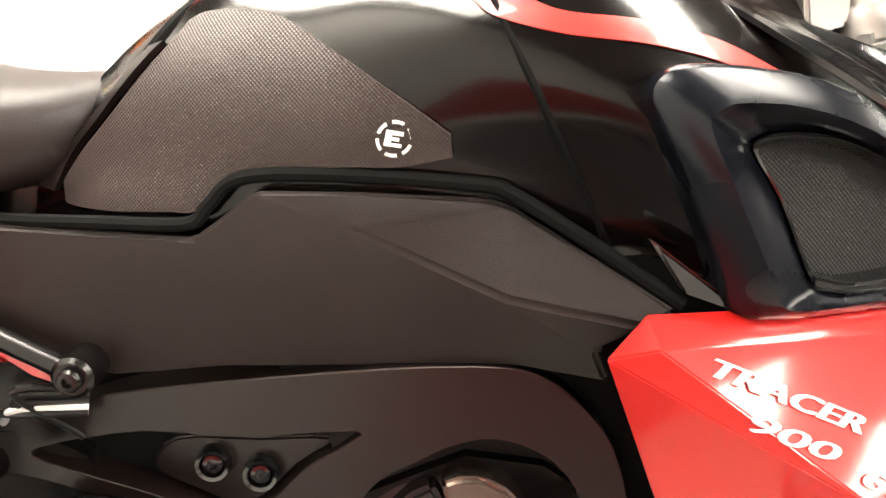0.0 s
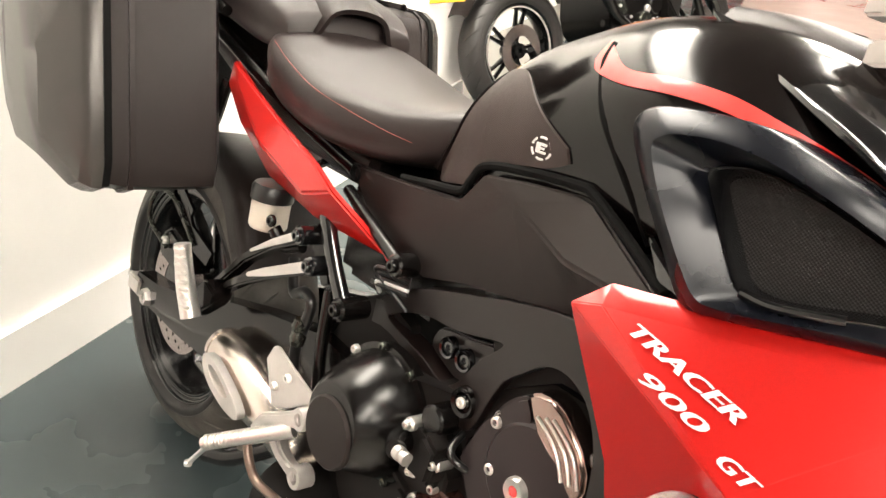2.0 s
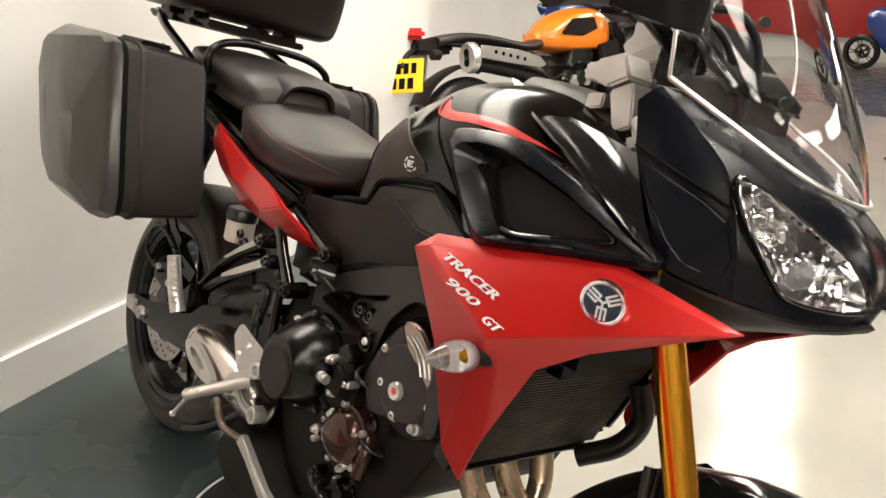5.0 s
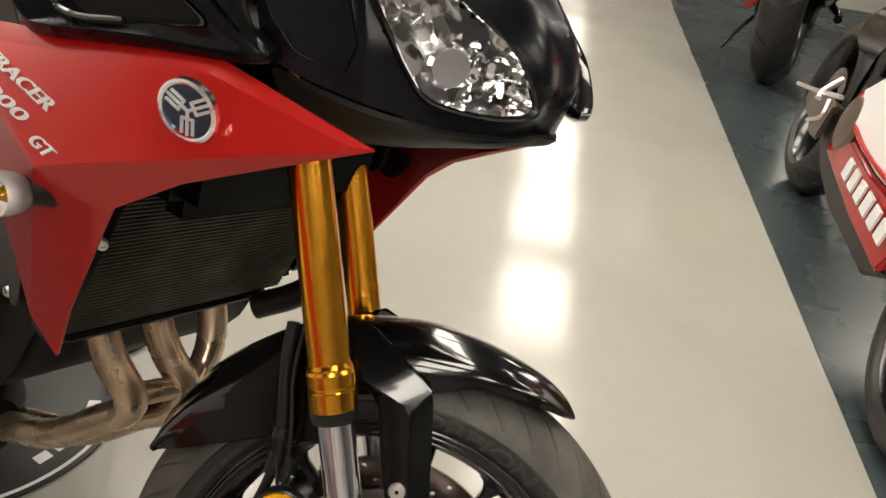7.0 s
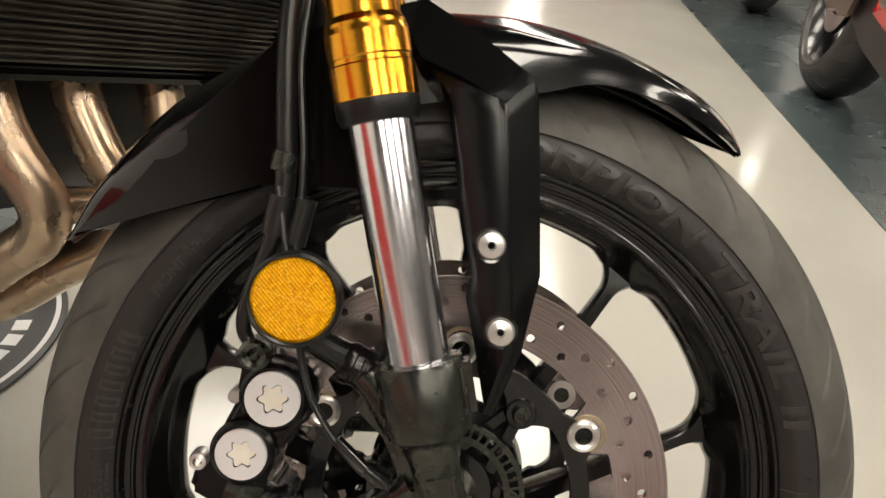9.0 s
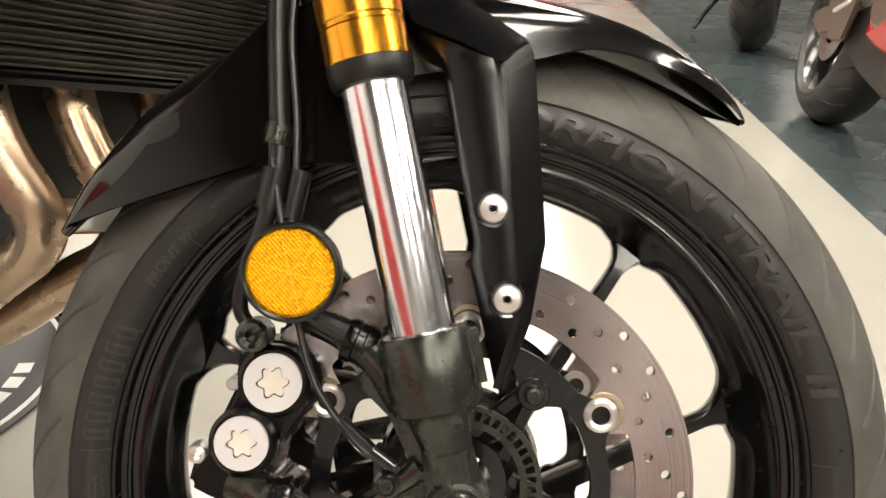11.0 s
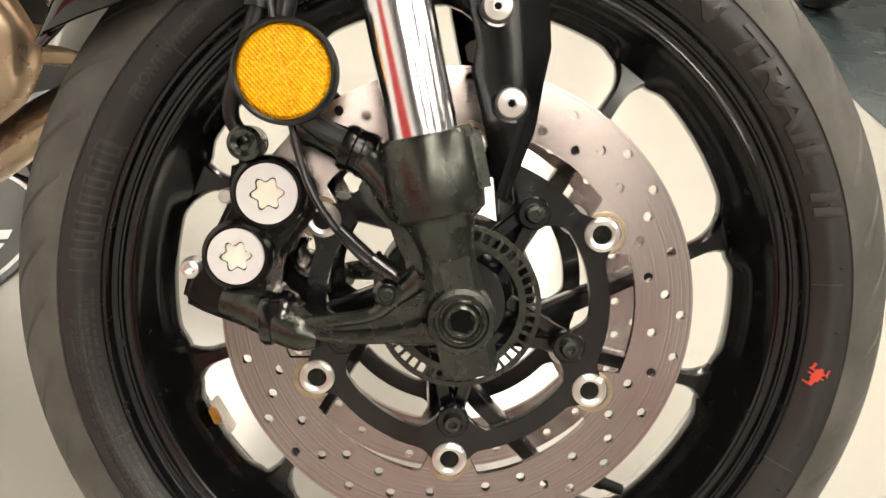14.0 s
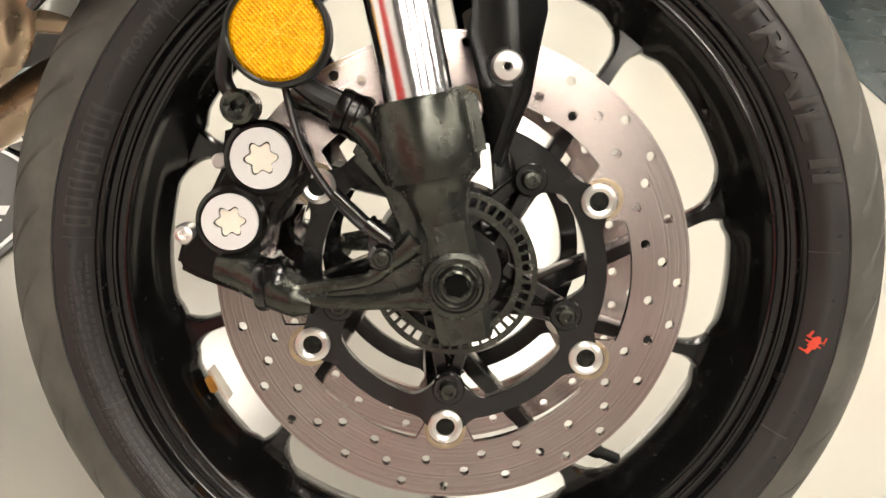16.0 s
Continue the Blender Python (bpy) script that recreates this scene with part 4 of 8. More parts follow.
TANK_ROWS = [
    half_ring(-0.850, [(0.060, 0.768), (0.072, 0.782), (0.070, 0.805), (0.050, 0.830), (0.015, 0.842)]),
    half_ring(-0.815, [(0.076, 0.772), (0.087, 0.800), (0.080, 0.850), (0.052, 0.885), (0.015, 0.896)]),
    half_ring(-0.775, [(0.100, 0.780), (0.112, 0.835), (0.105, 0.890), (0.070, 0.925), (0.022, 0.940)]),
    half_ring(-0.715, [(0.112, 0.780), (0.142, 0.850), (0.138, 0.915), (0.092, 0.965), (0.028, 0.984)]),
    half_ring(-0.640, [(0.120, 0.795), (0.163, 0.865), (0.162, 0.935), (0.112, 0.995), (0.035, 1.020)]),
    half_ring(-0.560, [(0.130, 0.800), (0.184, 0.890), (0.192, 0.965), (0.135, 1.022), (0.040, 1.046)]),
    half_ring(-0.480, [(0.140, 0.805), (0.203, 0.905), (0.210, 0.972), (0.150, 1.030), (0.045, 1.054)]),
    half_ring(-0.400, [(0.150, 0.815), (0.212, 0.905), (0.205, 0.968), (0.142, 1.026), (0.045, 1.050)]),
    half_ring(-0.320, [(0.180, 0.840), (0.205, 0.895), (0.192, 0.945), (0.120, 1.008), (0.040, 1.034)]),
    half_ring(-0.250, [(0.165, 0.850), (0.188, 0.885), (0.170, 0.925), (0.100, 0.985), (0.035, 1.010)]),
    half_ring(-0.215, [(0.130, 0.860), (0.150, 0.882), (0.140, 0.910), (0.080, 0.960), (0.030, 0.985)])]
from mathutils.bvhtree import BVHTree
tank_bm = skin(TANK_ROWS, 5, 5)
TANK_TREE = BVHTree.FromBMesh(tank_bm)
tank = part("fuel_tank", tank_bm, SATIN, bike, "satin black fuel tank with a red stripe", angle=60)


def flank(tree, x, z, lift, guess=-0.2, side=-1):
    """The place on the right flank at (x, z), lifted off it."""
    hit = tree.ray_cast(Vector((x, -0.6, z)), Vector((0, 1, 0)))
    y = hit[0].y if hit[0] else guess
    return Vector((x, (y - lift) * (-side), z))


def draped(tree, a, b, lift, thick, steps=10, rows=3):
    """A strip between two lines of (x, z) laid on the flank."""
    la, lb = catmull([(x, 0, z) for x, z in a], steps), catmull([(x, 0, z) for x, z in b], steps)
    grid_ = [[flank(tree, p.lerp(q, k / rows).x, p.lerp(q, k / rows).z, lift) for p, q in zip(la, lb)] for k in range(rows + 1)]
    bm = loft(grid_, False, False)
    bmesh.ops.recalc_face_normals(bm, faces=bm.faces)
    bmesh.ops.solidify(bm, geom=bm.faces[:], thickness=thick)
    return bm


def both(name, make, material, parent, label="", angle=35.0):
    """The same part on the right and, mirrored, on the left flank."""
    return part(name, make(), material, parent, label, angle=angle), part(name, flipped(make()), material, parent, label, angle=angle)


both("stripe", lambda: draped(TANK_TREE, [(-0.556, 0.985), (-0.540, 0.976), (-0.500, 0.973), (-0.451, 0.976), (-0.403, 0.974), (-0.352, 0.963), (-0.305, 0.949), (-0.262, 0.934), (-0.225, 0.918)], [(-0.560, 1.006), (-0.540, 0.998), (-0.506, 0.986), (-0.456, 0.989), (-0.409, 0.987), (-0.365, 0.977), (-0.320, 0.964), (-0.272, 0.947), (-0.228, 0.930)], 0.002, 0.0012), RED_DARK, tank, "red stripe along the tank")
pad_top = [(-0.826, 0.806), (-0.812, 0.832), (-0.786, 0.868), (-0.750, 0.922), (-0.737, 0.942), (-0.715, 0.950), (-0.678, 0.954), (-0.640, 0.941), (-0.609, 0.928), (-0.580, 0.915), (-0.553, 0.902)]
pad_low = [(-0.824, 0.796), (-0.818, 0.790), (-0.775, 0.799), (-0.735, 0.809), (-0.712, 0.815), (-0.697, 0.834), (-0.682, 0.850), (-0.650, 0.859), (-0.612, 0.868), (-0.580, 0.875), (-0.549, 0.888)]
both("knee_pad", lambda: draped(TANK_TREE, pad_top, pad_low, 0.003, 0.003, 6, 8), PAD, tank, "dark brown textured rubber knee pad", 50)
both("badge_ring", lambda: moved(merge(*[loft([[polar(r, a, y) for r, y in ((0.0098, -0.0006), (0.0118, -0.0006), (0.0118, 0.0006), (0.0098, 0.0006))] for a in range(60 * q + 8, 60 * q + 53, 5)]) for q in range(6)]), Matrix.Translation(flank(TANK_TREE, -0.586, 0.893, 0.0068)) @ Matrix.Rotation(radians(14), 4, "Z") @ Matrix.Rotation(radians(8), 4, "X")), WHITE, tank)
both("badge", lambda: moved(merge(box(-0.006, 0.005, -0.0008, 0.0008, 0.0025, 0.005), box(-0.006, -0.002, -0.0008, 0.0008, -0.005, 0.0025), box(-0.002, 0.005, -0.0008, 0.0008, -0.005, -0.003), box(-0.002, 0.003, -0.0008, 0.0008, -0.0012, 0.0008)), Matrix.Translation(flank(TANK_TREE, -0.586, 0.893, 0.0068)) @ Matrix.Rotation(radians(14), 4, "Z") @ Matrix.Rotation(radians(8), 4, "X")), WHITE, tank, "small round white maker's mark")
part("filler_cap", lathe([(0.0001, 1.060), (0.030, 1.060), (0.034, 1.056), (0.036, 1.048), (0.0001, 1.048)], 36, "Z", False, (-0.44, 0, 0.0)), CAST, tank, "round dark fuel filler cap")
part("tank_crown", skin([half_ring(-0.520, [(0.050, 1.045), (0.052, 1.056), (0.030, 1.064)]), half_ring(-0.44, [(0.075, 1.040), (0.078, 1.054), (0.045, 1.062)]), half_ring(-0.34, [(0.085, 1.015), (0.088, 1.034), (0.050, 1.044)]), half_ring(-0.26, [(0.080, 0.980), (0.084, 1.005), (0.048, 1.016)])], 4, 4), PLASTIC, tank, "matt black plastic cover over the tank top", angle=50)

both("tank_seam", lambda: tube([flank(TANK_TREE, x, z, -0.0012) for x, z in ((-0.552, 1.002), (-0.540, 0.982), (-0.514, 0.946), (-0.488, 0.912), (-0.462, 0.880), (-0.440, 0.850))], 0.0032, 8), DARK, tank)
both("pad_border", lambda: tube([flank(TANK_TREE, x, z, -0.001, -0.07) for x, z in ((-0.846, 0.800), (-0.830, 0.822), (-0.800, 0.862), (-0.774, 0.900), (-0.757, 0.932), (-0.748, 0.956), (-0.742, 0.972))], 0.0045, 8), DARK, tank)
both("pad_frame", lambda: draped(TANK_TREE, [(-0.846, 0.798), (-0.834, 0.818), (-0.812, 0.850), (-0.794, 0.876), (-0.778, 0.902), (-0.768, 0.916)], [(-0.832, 0.797), (-0.819, 0.830), (-0.800, 0.858), (-0.780, 0.888), (-0.764, 0.912), (-0.756, 0.922)], 0.007, 0.006, 5, 4), SPAR, tank, "smooth black frame beside the knee pad", 40)
# dark filler tube: the shade between tank and cover is its colour
both("cover_gap", lambda: tube([(-0.878, -0.100, 0.772), (-0.845, -0.122, 0.780), (-0.780, -0.140, 0.794), (-0.716, -0.152, 0.807), (-0.702, -0.154, 0.823), (-0.682, -0.158, 0.846), (-0.620, -0.170, 0.861), (-0.530, -0.188, 0.874), (-0.506, -0.193, 0.872), (-0.450, -0.206, 0.851), (-0.395, -0.222, 0.828)], 0.0050, 8), DARK, tank)
part("battery_tray", box(-0.985, -0.600, -0.104, 0.104, 0.595, 0.768, 0.02, 3), ENGINE, bike, "black inner tray under the seat")
part("inner_frame", box(-0.66, -0.24, -0.150, 0.150, 0.68, 0.87, 0.02), ENGINE, bike, "black inner frame")
# near-black sheet standing in for the shade inside the flank
both("inner_shade_panel", lambda: panel([(-0.52, -0.170, 0.86), (-0.40, -0.195, 0.850), (-0.22, -0.165, 0.87), (-0.25, -0.175, 0.72), (-0.38, -0.190, 0.66), (-0.47, -0.180, 0.72)], 0.02, 0.004), DARK, bike)

# air intake shrouds beside the tank


S_OUT = [(-0.372, -0.238, 0.833), (-0.394, -0.246, 0.866), (-0.430, -0.251, 0.915), (-0.451, -0.248, 0.946), (-0.447, -0.246, 0.961), (-0.430, -0.243, 0.969), (-0.385, -0.238, 0.974), (-0.335, -0.231, 0.970), (-0.255, -0.214, 0.942), (-0.172, -0.193, 0.902), (-0.135, -0.181, 0.880), (-0.152, -0.187, 0.865), (-0.232, -0.207, 0.853), (-0.305, -0.227, 0.840), (-0.345, -0.237, 0.833)]
S_CREST = [(-0.352, -0.257, 0.847), (-0.368, -0.263, 0.866), (-0.398, -0.266, 0.905), (-0.421, -0.262, 0.938), (-0.416, -0.260, 0.949), (-0.402, -0.257, 0.954), (-0.370, -0.253, 0.957), (-0.325, -0.247, 0.951), (-0.252, -0.229, 0.926), (-0.180, -0.207, 0.892), (-0.154, -0.195, 0.879), (-0.168, -0.200, 0.872), (-0.237, -0.219, 0.863), (-0.305, -0.242, 0.850), (-0.335, -0.252, 0.845)]
S_IN = [(-0.328, -0.238, 0.858), (-0.338, -0.241, 0.866), (-0.366, -0.241, 0.905), (-0.386, -0.234, 0.929), (-0.381, -0.232, 0.938), (-0.37, -0.231, 0.942), (-0.35, -0.231, 0.945), (-0.318, -0.229, 0.942), (-0.252, -0.219, 0.922), (-0.2, -0.208, 0.898), (-0.184, -0.204, 0.889), (-0.19, -0.206, 0.882), (-0.24, -0.216, 0.872), (-0.3, -0.231, 0.857), (-0.318, -0.235, 0.856)]


def inward(loop, share, dy):
    c = sum((Vector(p) for p in loop), Vector()) / len(loop)
    return [Vector((p[0] + (c.x - p[0]) * share, p[1] + dy, p[2] + (c.z - p[2]) * share)) for p in loop]


def looped(rows, steps=3):
    fine = [catmull(r, steps, True) for r in rows]
    n = len(fine[0])
    return build([tuple(p) for r in fine for p in r], [(k * n + i, k * n + (i + 1) % n, (k + 1) * n + (i + 1) % n, (k + 1) * n + i) for k in range(len(fine) - 1) for i in range(n)])


def between(a, b, t, bulge):
    return [Vector(p).lerp(Vector(q), t) + Vector((0, -bulge, 0)) for p, q in zip(a, b)]


both("intake_shroud", lambda: looped([inward(S_OUT, 0.05, 0.060), inward(S_OUT, 0.0, 0.012), S_OUT, between(S_OUT, S_CREST, 0.12, 0.002), between(S_OUT, S_CREST, 0.5, 0.002), between(S_OUT, S_CREST, 0.9, 0.0008), S_CREST, between(S_CREST, S_IN, 0.2, -0.001), between(S_CREST, S_IN, 0.6, -0.001), S_IN, inward(S_IN, 0.02, 0.010)]), NIGHT, tank, "satin black air intake shroud, blue reflection put into its colour", 38)
both("inlet_frame", lambda: looped([inward(S_IN, 0.015, 0.008), inward(S_IN, 0.02, -0.002), inward(S_IN, 0.05, -0.003), inward(S_IN, 0.10, 0.004), inward(S_IN, 0.16, 0.016)]), GLOSS, tank, "black air inlet surround", 40)


def inlet_mesh():
    bm = build([tuple(p) for p in inward(S_IN, 0.13, 0.014)], [tuple(range(len(S_IN)))])
    bmesh.ops.recalc_face_normals(bm, faces=bm.faces)
    bmesh.ops.triangulate(bm, faces=bm.faces)
    bmesh.ops.solidify(bm, geom=bm.faces[:], thickness=0.003)
    return bm


both("inlet_mesh", inlet_mesh, MESH, tank, "fine black mesh in the air inlet")
both("inlet_trim", lambda: tube([(-0.330, -0.238, 0.860), (-0.305, -0.233, 0.859), (-0.262, -0.222, 0.868)], 0.0042, 10), GLOSS, tank)
both("trim_wedge", lambda: panel([(-0.426, -0.222, 0.866), (-0.400, -0.232, 0.838), (-0.372, -0.236, 0.834), (-0.378, -0.236, 0.842)], 0.01, 0.002), GLOSS, tank)

# side covers below the tank


def side_cover():
    v = [(-0.852, -0.132, 0.777), (-0.710, -0.157, 0.799), (-0.692, -0.162, 0.818), (-0.672, -0.167, 0.841), (-0.602, -0.179, 0.855), (-0.523, -0.189, 0.867), (-0.507, -0.191, 0.866), (-0.399, -0.228, 0.826), (-0.417, -0.232, 0.813), (-0.441, -0.222, 0.789),
         (-0.427, -0.217, 0.767), (-0.487, -0.194, 0.759), (-0.560, -0.175, 0.738), (-0.679, -0.154, 0.708), (-0.763, -0.137, 0.679), (-0.860, -0.129, 0.695), (-0.922, -0.121, 0.719), (-0.976, -0.117, 0.762),
         (-0.606, -0.186, 0.832), (-0.502, -0.219, 0.812), (-0.700, -0.161, 0.770), (-0.830, -0.141, 0.735)]
    f = [(3, 4, 18), (4, 5, 6, 18), (6, 19, 18), (6, 7, 8, 19), (8, 9, 19), (9, 10, 11, 19), (11, 12, 18, 19), (12, 13, 20, 18), (2, 3, 18, 20), (1, 2, 20), (0, 1, 20, 21), (13, 14, 21, 20), (14, 15, 21), (15, 16, 21), (16, 17, 0, 21)]
    bm = build(v, f)
    bmesh.ops.recalc_face_normals(bm, faces=bm.faces)
    bmesh.ops.triangulate(bm, faces=[q for q in bm.faces if len(q.verts) > 4])
    bmesh.ops.solidify(bm, geom=bm.faces[:], thickness=0.012)
    return soften(bm, 0.005, 3, 8)


both("side_cover", side_cover, PLASTIC, bike, "textured black plastic side cover", 40)
both("grommet", lambda: lathe([(0.005, -0.1175), (0.010, -0.1225), (0.012, -0.1215), (0.012, -0.11)], 24, "Y", True, (-0.955, 0, 0.752)), DARK, bike)
both("frame_tube", lambda: tube([(-0.955, -0.126, 0.728), (-0.88, -0.142, 0.712), (-0.784, -0.158, 0.690)], 0.0085, 14), ENGINE, bike, "dark frame rail")
both("frame_bolt", lambda: merge(disc_part(0.015, -0.172, -0.14, 0.003, 28, "Y", (-0.777, 0, 0.690)), hexbolt(0.0085, 0.006, (-0.777, -0.172, 0.690))), ENGINE, bike)
def on_spar(x):
    """How far out the frame's flank stands at a place along the machine."""
    return -0.3106 - 0.2316 * x


def spar_plate(loops, depth, lift=0.0, bevel=0.0, steps=3):
    """A plate that follows the frame's flank, from smooth loops of (x, z)."""
    fine_ = [[(q.x, q.z) for q in catmull([(x, 0, z) for x, z in lp], steps, True)] for lp in loops]
    bm = soften(cut_plate(fine_, 0.0, depth), bevel, 3, 60)
    for v in bm.verts:
        v.co.y += on_spar(v.co.x) - lift
    return bm


SPAR_EDGE = [(-0.930, 0.560), (-0.834, 0.622), (-0.770, 0.660), (-0.681, 0.696), (-0.562, 0.739), (-0.491, 0.759), (-0.462, 0.758), (-0.436, 0.745), (-0.410, 0.720), (-0.388, 0.670), (-0.372, 0.620), (-0.366, 0.560), (-0.390, 0.545), (-0.405, 0.580), (-0.408, 0.630),
             (-0.416, 0.667), (-0.436, 0.695), (-0.461, 0.707), (-0.488, 0.707), (-0.512, 0.695), (-0.534, 0.676), (-0.557, 0.654), (-0.571, 0.626), (-0.582, 0.593), (-0.594, 0.570), (-0.612, 0.563), (-0.634, 0.568), (-0.681, 0.574), (-0.757, 0.577), (-0.841, 0.574), (-0.905, 0.552)]
SPAR_POCKET = [(-0.822, 0.594), (-0.806, 0.609), (-0.735, 0.641), (-0.663, 0.657), (-0.580, 0.686), (-0.584, 0.674), (-0.609, 0.649), (-0.632, 0.612), (-0.650, 0.594), (-0.669, 0.587), (-0.719, 0.592), (-0.771, 0.592)]
both("frame_spar", lambda: spar_plate([SPAR_EDGE, SPAR_POCKET], 0.045, 0.0, 0.0075), SPAR, bike, "satin black cast aluminium frame spar with a triangular window", 30)
# near-black sheet behind the window, coloured as the shade in there
both("spar_window_shade", lambda: spar_plate([[(-0.83, 0.585), (-0.74, 0.660), (-0.56, 0.700), (-0.60, 0.600), (-0.67, 0.575)]], 0.010, -0.030), DARK, bike)
both("pocket_plate", lambda: spar_plate([[(-0.726, 0.604), (-0.712, 0.634), (-0.650, 0.652), (-0.596, 0.668), (-0.618, 0.640), (-0.640, 0.606), (-0.660, 0.594), (-0.690, 0.596)]], 0.008, -0.016, 0.002), SPAR, bike, "flat plate inside the frame window")
for x, z in ((-0.680, 0.625), (-0.643, 0.628)):
    both("frame_bolt", lambda x=x, z=z: merge(lathe([(0.0098, on_spar(x) + 0.016), (0.0098, on_spar(x) + 0.006), (0.0125, on_spar(x) + 0.005), (0.0135, on_spar(x) + 0.008), (0.0135, on_spar(x) + 0.018)], 28, "Y", True, (x, 0, z)), hexbolt(0.0090, 0.006, (x, on_spar(x) + 0.014, z))), GLOSS, bike)
both("pivot_bolt", lambda: merge(lathe([(0.012, -0.165), (0.012, -0.176), (0.0165, -0.178), (0.0185, -0.173), (0.0185, -0.160)], 28, "Y", True, (-0.610, 0, 0.597)), hexbolt(0.0085, 0.006, (-0.610, -0.171, 0.597))), SATIN, bike)
both("pivot_cap", lambda: hexbolt(0.0065, 0.004, (-0.610, -0.1765, 0.597)), SILVER, bike)

seat = part("rider_seat", skin([
    half_ring(-0.790, [(0.040, 0.840), (0.062, 0.858), (0.055, 0.884), (0.020, 0.898)]), half_ring(-0.84, [(0.070, 0.800), (0.098, 0.830), (0.088, 0.866), (0.030, 0.880)]),
    half_ring(-0.92, [(0.100, 0.780), (0.128, 0.808), (0.122, 0.850), (0.045, 0.868)]), half_ring(-1.02, [(0.120, 0.780), (0.152, 0.805), (0.148, 0.852), (0.055, 0.872)]),
    half_ring(-1.12, [(0.120, 0.795), (0.155, 0.822), (0.150, 0.872), (0.055, 0.890)]), half_ring(-1.20, [(0.110, 0.820), (0.140, 0.845), (0.135, 0.892), (0.050, 0.912)]),
    half_ring(-1.235, [(0.090, 0.835), (0.115, 0.855), (0.110, 0.890), (0.040, 0.905)])], 5, 5), SEAT, bike, "dark brown-black vinyl rider seat with red stitching", angle=60)
SEAT_TREE = BVHTree.FromObject(seat, bpy.context.evaluated_depsgraph_get())
both("stitching", lambda: tube([flank(SEAT_TREE, x, z, 0.0003, -0.13) for x, z in ((-1.215, 0.888), (-1.18, 0.884), (-1.12, 0.868), (-1.04, 0.848), (-0.96, 0.835), (-0.90, 0.826), (-0.865, 0.822))], 0.0006, 6), STITCH, seat)
pillion = part("pillion_seat", skin([
    half_ring(-1.195, [(0.100, 0.870), (0.118, 0.895), (0.112, 0.925), (0.045, 0.936)]), half_ring(-1.25, [(0.115, 0.872), (0.140, 0.905), (0.132, 0.950), (0.050, 0.965)]),
    half_ring(-1.36, [(0.118, 0.890), (0.142, 0.925), (0.135, 0.970), (0.050, 0.985)]), half_ring(-1.48, [(0.108, 0.905), (0.130, 0.940), (0.122, 0.980), (0.045, 0.993)]), half_ring(-1.58, [(0.080, 0.930), (0.100, 0.950), (0.095, 0.980), (0.035, 0.990)])], 5, 5), SEAT, bike, "dark vinyl pillion seat", angle=60)
part("seat_bridge", sheet([[(-1.185, -0.075, 0.905), (-1.180, -0.05, 0.945), (-1.178, 0.0, 0.955), (-1.180, 0.05, 0.945), (-1.185, 0.075, 0.905)], [(-1.235, -0.080, 0.920), (-1.235, -0.055, 0.965), (-1.235, 0.0, 0.975), (-1.235, 0.055, 0.965), (-1.235, 0.080, 0.920)]], 0.008, 5, 3), PLASTIC, pillion)
both("seat_rail", lambda: tube([(-0.95, -0.10, 0.745), (-1.15, -0.11, 0.790), (-1.35, -0.12, 0.850), (-1.60, -0.10, 0.900)], 0.014, 12), ENGINE, bike, "black rear subframe rail")
part("tail_tray", skin([half_ring(-0.95, [(0.07, 0.72), (0.10, 0.74), (0.10, 0.775), (0.04, 0.785)]), half_ring(-1.25, [(0.08, 0.76), (0.12, 0.78), (0.12, 0.82), (0.04, 0.84)]), half_ring(-1.62, [(0.06, 0.87), (0.10, 0.89), (0.10, 0.93), (0.04, 0.94)])], 4, 4), PLASTIC, bike, "black plastic tail undertray")


def tail_side():
    v = [(-1.272, -0.160, 0.838), (-1.180, -0.172, 0.816), (-1.060, -0.186, 0.790), (-0.946, -0.196, 0.766), (-0.900, -0.194, 0.742), (-0.826, -0.140, 0.678), (-0.945, -0.176, 0.688), (-1.096, -0.168, 0.700), (-1.225, -0.158, 0.748), (-1.300, -0.150, 0.795)]
    crease = [(-1.225, -0.172, 0.805), (-1.090, -0.198, 0.752), (-0.955, -0.204, 0.722)]
    bm = build(v + crease, [(0, 1, 10), (1, 2, 11, 10), (2, 3, 12, 11), (3, 4, 12), (4, 5, 12), (5, 6, 12), (6, 7, 11, 12), (7, 8, 10, 11), (8, 9, 10), (9, 0, 10)])
    bmesh.ops.recalc_face_normals(bm, faces=bm.faces)
    bmesh.ops.solidify(bm, geom=bm.faces[:], thickness=0.012)
    return soften(bm, 0.003, 2, 18)


both("tail_panel", tail_side, RED, bike, "glossy red tail side panel", 22)
both("tail_reflector", lambda: panel([(-0.842, -0.148, 0.690), (-0.812, -0.152, 0.678), (-0.790, -0.150, 0.672), (-0.815, -0.148, 0.690)], 0.006, 0.001), RED_REFLECTOR, bike)

